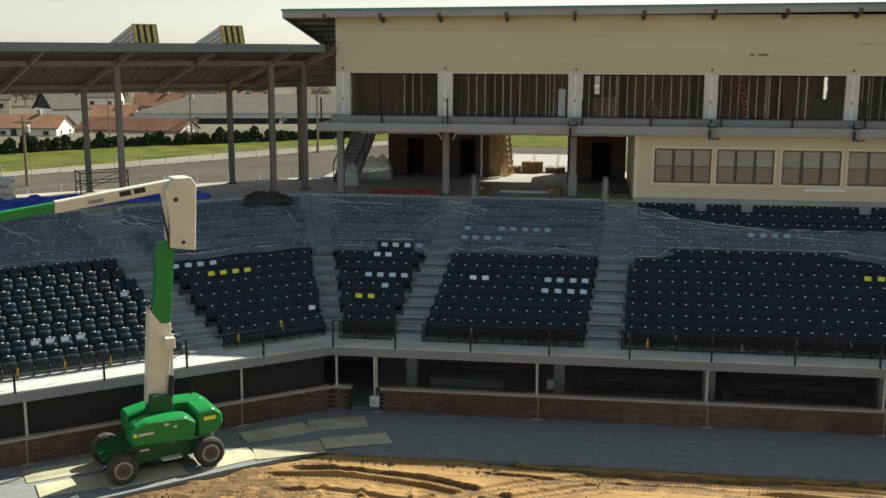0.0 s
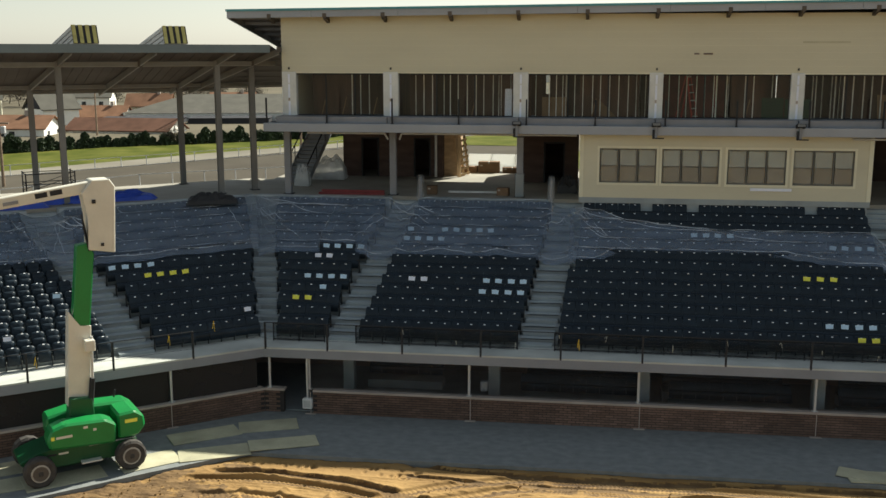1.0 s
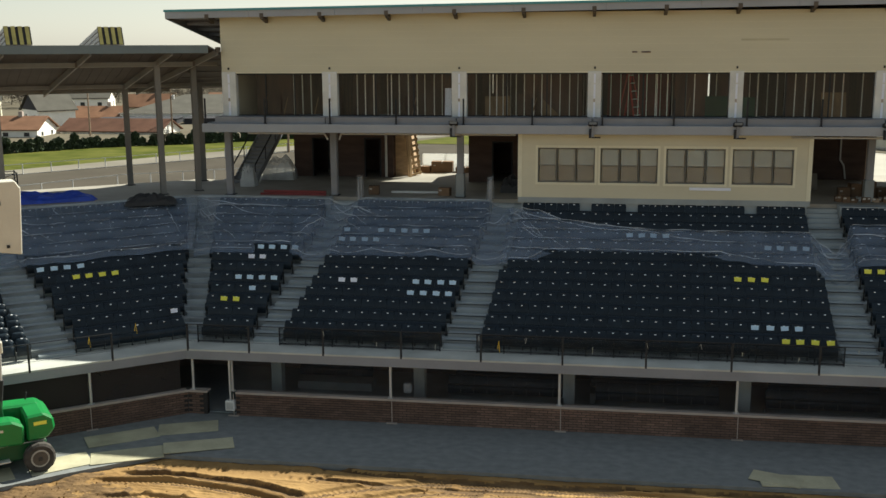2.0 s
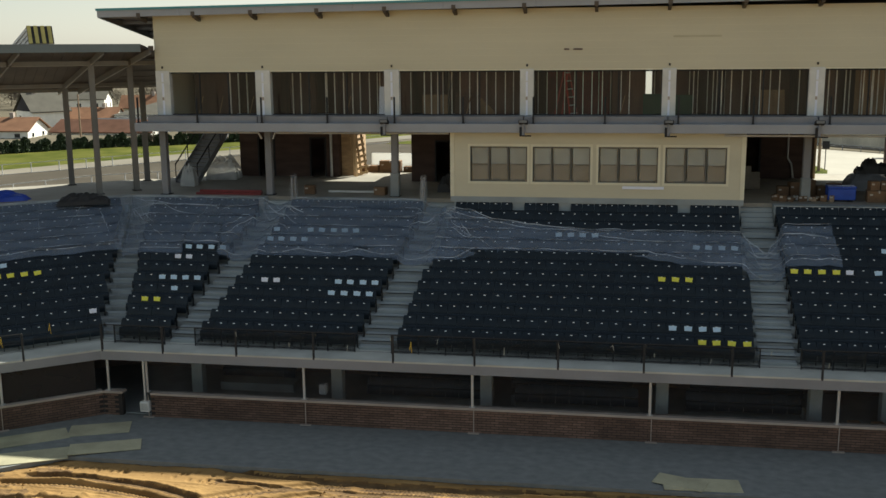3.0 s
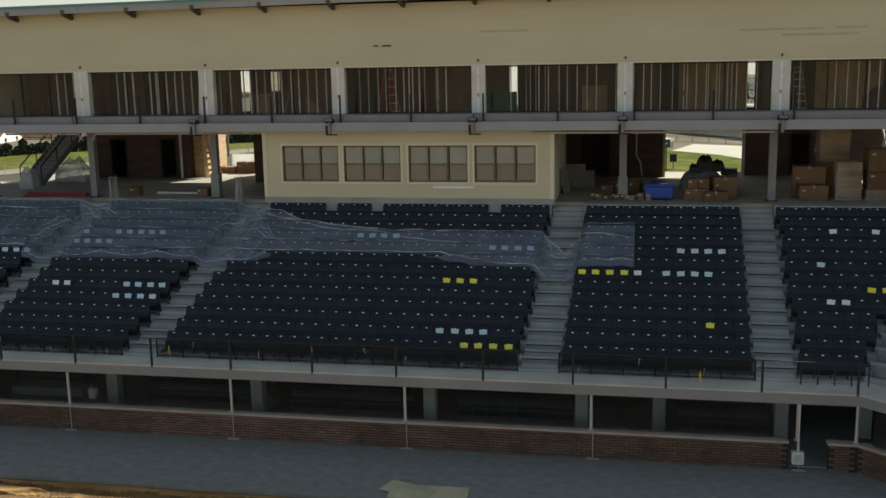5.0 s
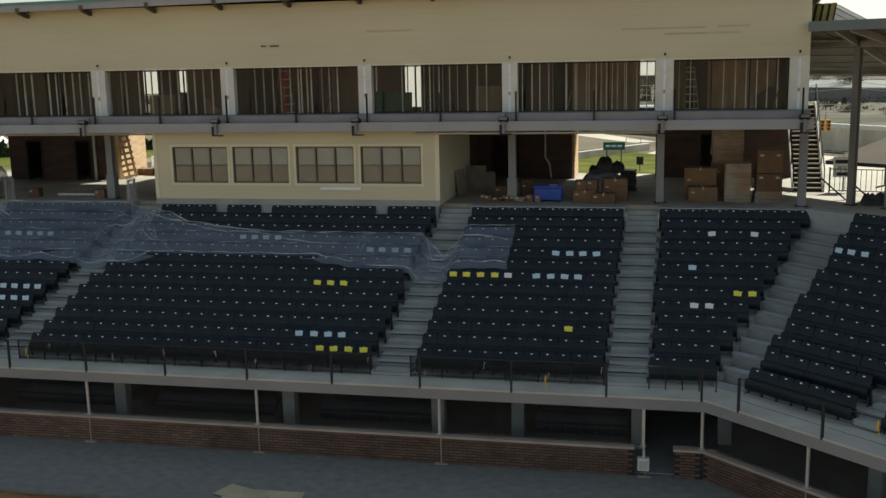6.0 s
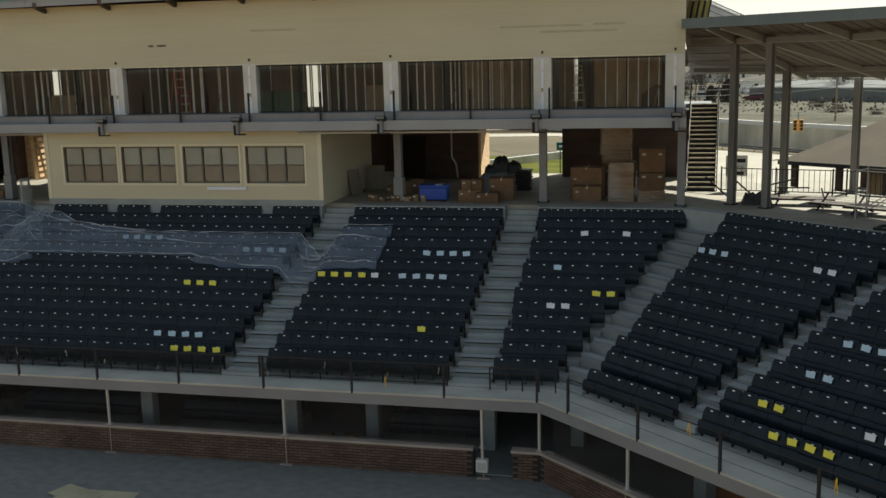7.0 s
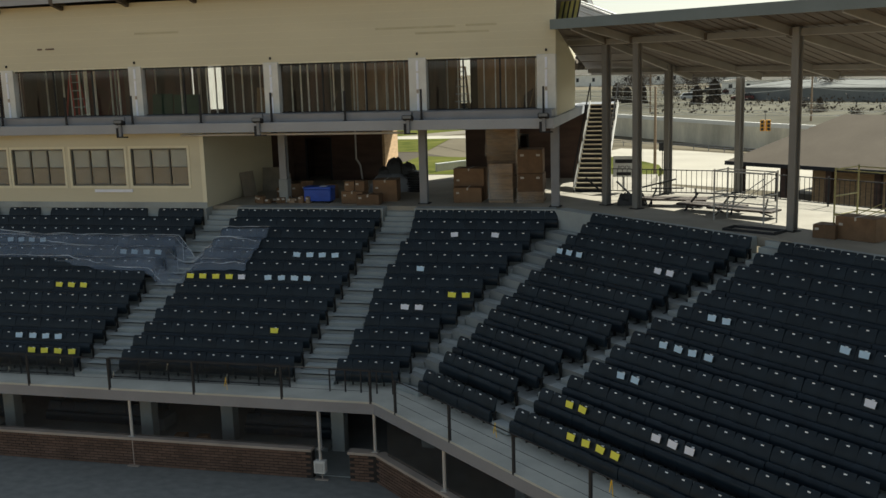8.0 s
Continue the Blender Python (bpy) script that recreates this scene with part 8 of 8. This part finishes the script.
post_rail([(-40, 20), (-27, 42), (-8, 55)], OUT_Z, 1.4, "gray chain fence along the parking lot", 3.0, POLE, (1.0, 0.05))
post_rail([(30, 101), (45, 90), (62, 73), (90, 49)], OUT_Z, 0.7, "steel guard rail beside the pale road", 2.5, STEEL, (1.0, 0.7))

# ---- plants ----
LEAF = mat("dark_evergreen", (0.034, 0.052, 0.022), 0.8, vary=0.35, scale=1.0, grain=4, bump=0.2, island=0.45)
LEAF_PALE = mat("brown_scrub", (0.075, 0.06, 0.045), 0.9, vary=0.3, scale=1.0, grain=4, bump=0.2, island=0.4)
BARK = mat("bare_bark", (0.10, 0.08, 0.06), 0.95, vary=0.2, scale=2, grain=10, bump=0.3)


def leaf_cloud(seed, n, shape, size):
    """Many small leaf clumps; shape(u, v, w) places one from three random numbers."""
    rnd = random.Random(seed)
    bm = bmesh.new()
    for _ in range(n):
        c = Vector(shape(rnd))
        s = size * rnd.uniform(0.6, 1.4)
        q = Euler((rnd.uniform(0, 6), rnd.uniform(0, 6), rnd.uniform(0, 6))).to_matrix()
        v = [bm.verts.new(c + q @ Vector(p) * s) for p in ((-1, -0.5, 0), (1, -0.4, 0.2), (0.8, 0.7, -0.2), (-0.7, 0.6, 0.3))]
        bm.faces.new(v)
    return bm


def cone_shape(h, r, power=1.0):
    def f(rnd):
        t = rnd.random() ** 0.9
        rr = r * (1 - t ** power) ** 0.6 * math.sqrt(rnd.uniform(0.35, 1)) * (1 + 0.2 * math.sin(9 * t + rnd.random()))
        a = rnd.uniform(0, 2 * math.pi)
        return (rr * math.cos(a), rr * math.sin(a), 0.1 + t * h)
    return f


SHRUBS = [mesh_of("shrub", leaf_cloud(s, 520, cone_shape(h, r, 2.6), 0.23), LEAF) for s, h, r in ((1, 2.0, 0.95), (2, 2.5, 0.9), (3, 1.7, 1.1))]
rnd = random.Random(9)
HEDGE = [(-120, 10), (-59.2, 70.0), (-50.0, 81.4), (-37.3, 89.5), (-25.2, 99), (0, 147)]
for (xa, ya), (xb, yb) in zip(HEDGE, HEDGE[1:]):
    ln = math.hypot(xb - xa, yb - ya)
    n = int(ln / 0.95)
    for k in range(n):
        t = k / n
        x, y = lerp(xa, xb, t) + rnd.uniform(-0.3, 0.3), lerp(ya, yb, t) + rnd.uniform(-0.3, 0.3)
        if not -72 < x < -8:
            continue
        sh = part("shrub", rnd.choice(SHRUBS), None, None, m=pose(x, y, OUT_Z, 0, 0, rnd.uniform(0, 360)))
        k_s = rnd.uniform(0.58, 0.88)
        sh.scale = (k_s, k_s, k_s * rnd.uniform(0.8, 1.1))
        tagged(sh, "dark evergreen shrub in a clipped row", "shrub", "hedge shrubs")


def bare_tree(seed, h):
    rn = random.Random(seed)
    bm = bmesh.new()

    def grow(a, d, r, lev):
        b = a + d
        tube(bm, a, b, r, 5, r * 0.6)
        if lev:
            for _ in range(3 if lev > 1 else 4):
                nd = (d.normalized() + Vector((rn.uniform(-0.8, 0.8), rn.uniform(-0.8, 0.8), rn.uniform(-0.1, 0.6)))).normalized() * d.length * rn.uniform(0.55, 0.8)
                grow(a + d * rn.uniform(0.6, 1.0), nd, r * 0.5, lev - 1)
    grow(Vector((0, 0, 0)), Vector((rn.uniform(-0.1, 0.1), 0, 0.36)) * h, h * 0.025, 4)
    return bm


BARE = [mesh_of("trunk", bare_tree(s, 6.0), BARK) for s in (1, 2, 3)]
TWIGS = [mesh_of("crown", leaf_cloud(s + 40, 1500, lambda r: (r.gauss(0, 1.25), r.gauss(0, 1.25), 3.8 + r.gauss(0, 1.1)), 0.08), LEAF_PALE) for s in (1, 2)]
for k in range(84):
    x, y = (rnd.uniform(-130, -10), rnd.uniform(164, 200)) if k < 56 else (rnd.uniform(30, 130), rnd.uniform(150, 260))
    tr = thing("bare_tree", pose(x, y, OUT_Z if k < 56 else 3.4, 0, 0, rnd.uniform(0, 360)), "leafless brown tree far behind the stand", "tree", "bare trees")
    tr.scale = [rnd.uniform(0.7, 1.15)] * 3
    part("trunk", BARE[k % 3], None, tr)
    part("crown", TWIGS[k % 2], None, tr)
tr = thing("bare_tree", pose(-42.0, 86.0, OUT_Z), "small brown leafless tree in front of the hedge", "tree", "bare trees")
tr.scale = (0.5, 0.5, 0.45)
part("trunk", BARE[1], None, tr)
part("crown", TWIGS[0], None, tr)
# crown takes the pale scrub colour to stand in for distance haze
CONIFER = mesh_of("crown", leaf_cloud(77, 900, cone_shape(6.0, 2.1), 0.3), LEAF_PALE)
for x, y, s in ((31.6, 172, 0.7), (34.5, 168, 0.85), (45.3, 160, 0.75), (48.5, 166, 0.9), (66, 150, 0.4), (29.0, 178, 0.8)):
    cf = thing("conifer", pose(x, y, 2.2), "conifer beyond the road, its leaf colour paled for haze", "tree", "conifers")
    cf.scale = (s, s, s)
    part("crown", CONIFER, None, cf)
    part("trunk", boxed(-0.2, 0.2, -0.2, 0.2, 0, 2.0), BARK, cf)
# wooded rise at the horizon
bm = leaf_cloud(5, 5200, lambda r: (r.uniform(-520, 520), 430 + r.uniform(0, 60), 4 + 9 * r.random() ** 1.5), 2.2)
tagged(part("far_woods", bm, LEAF_PALE), "brown leafless woods along the horizon", "woods", kind="stuff")

# bare scrub along the wall and the lots beyond it
SCRUB = [mesh_of("scrub", leaf_cloud(s + 60, 700, lambda r: (r.gauss(0, 0.9), r.gauss(0, 0.9), abs(r.gauss(0.5, 0.6))), 0.09), LEAF_PALE) for s in (1, 2, 3)]
for k in range(9):
    t = rnd.random()
    x, y = (lerp(34, 66, t) + rnd.uniform(2, 30), lerp(116, 78, t) + rnd.uniform(2, 60)) if k % 3 else (rnd.uniform(40, 130), rnd.uniform(180, 300))
    sb = part("scrub", SCRUB[k % 3], None, None, m=pose(x, y, 3.4, 0, 0, rnd.uniform(0, 360)))
    sb.scale = [rnd.uniform(0.5, 1.1)] * 3
    tagged(sb, "leafless brown scrub bush beside the far lots", "bush", "scrub bushes")

# leafless scrub, low fences and litter strewn in broken lines over the far lots
def lot_line(r):
    k = int(r.random() * 9)
    return (r.uniform(38, 190), 128 + 17 * k + 5 * math.sin(k * 2.3) + r.gauss(0, 0.8), 3.5 + abs(r.gauss(0, 0.5 + 0.07 * k)))


tagged(part("lot_scrub", leaf_cloud(91, 6500, lot_line, 0.2), LEAF_PALE), "brown leafless scrub in lines across the far lots", "scrub", kind="stuff")

# parked cars
CAR_PAINTS = [mat("car_paint_" + n, c, 0.3, vary=0.05, scale=1, grain=10, bump=0) for n, c in (("white", (0.75, 0.75, 0.75)), ("silver", (0.4, 0.41, 0.42)), ("black", (0.02, 0.02, 0.022)), ("red", (0.12, 0.03, 0.03)))]


def car(x, y, z, turn, paint, label):
    c = thing("car", pose(x, y, z, 0, 0, turn), label, "car", "parked cars")
    bm = bmesh.new()
    outline(bm, [(-2.2, 0.3), (2.2, 0.3), (2.2, 0.75), (1.3, 0.92), (-2.1, 0.95)], -0.88, 0.88)
    part("body", bm, paint, c, bevel=0.05)
    bm = bmesh.new()
    outline(bm, [(-1.9, 0.93), (1.1, 0.93), (0.4, 1.45), (-1.5, 1.45)], -0.78, 0.78)
    part("cabin", bm, PANE_DARK, c, "dark window band", bevel=0.05)
    part("roof", boxed(-1.45, 0.38, -0.72, 0.72, 1.44, 1.49), paint, c)
    for sx in (-1.4, 1.4):
        for sy in (-0.8, 0.8):
            bm = bmesh.new()
            tube(bm, (sx, sy - 0.1, 0.33), (sx, sy + 0.1, 0.33), 0.33, 12)
            part("wheel", bm, RUBBER, c)


CARS = [(40 + 4.2 * k + rnd.uniform(-1, 1), 205 + rnd.uniform(-8, 8), 3.4) for k in range(12)] + [(60 + 7 * k, 250 + rnd.uniform(-10, 10), 3.4) for k in range(9)] + [(44 + 5 * k, 178 + rnd.uniform(-6, 6), 3.4) for k in range(8)]
for k, (x, y, z) in enumerate(CARS):
    car(x, y, z, rnd.choice((0, 8, 90, 172)), CAR_PAINTS[k % 4], ("white", "silver", "black", "red")[k % 4] + " car parked in a far lot")

# ---- bricks of the field wall ----
def brick_courses():
    me = mesh_of("brick", boxed(-0.144, 0.144, -0.012, 0.024, 0.0, 0.068), BRICK)
    rn = random.Random(3)
    courses = 9
    for f, s0, s1, owner in (("C", 3.45, 34.15, "C"), ("L", 0.0, 16.0, "L"), ("R", 0.0, 14.0, "R"), ("C", 1.56, 2.3, "L"), ("C", 35.35, 36.2, "R")):
        wall = FIELD_WALLS[owner]
        joined = bmesh.new()
        turn = frame_turn(f)
        for c in range(courses):
            z = 0.012 + c * 0.0937
            n = int((s1 - s0) / 0.305)
            for k in range(n):
                s = s0 + 0.15 + (k + 0.5 * (c % 2)) * 0.305
                if s > s1 - 0.14:
                    continue
                p = on_frame(f, s, 0.012 + rn.uniform(-0.003, 0.003))
                m = Matrix.Translation((p.x, p.y, z)) @ Matrix.Rotation(turn, 4, "Z")
                if f == "C" and 12.6 < s < 20.0:
                    part("brick", me, None, wall, m=m)
                else:
                    box(joined, -0.144, 0.144, -0.012, 0.024, 0.0, 0.068, m)
        ob = part("brickwork", joined, BRICK, wall)
        tagged(ob, "", kind="stuff")


brick_courses()
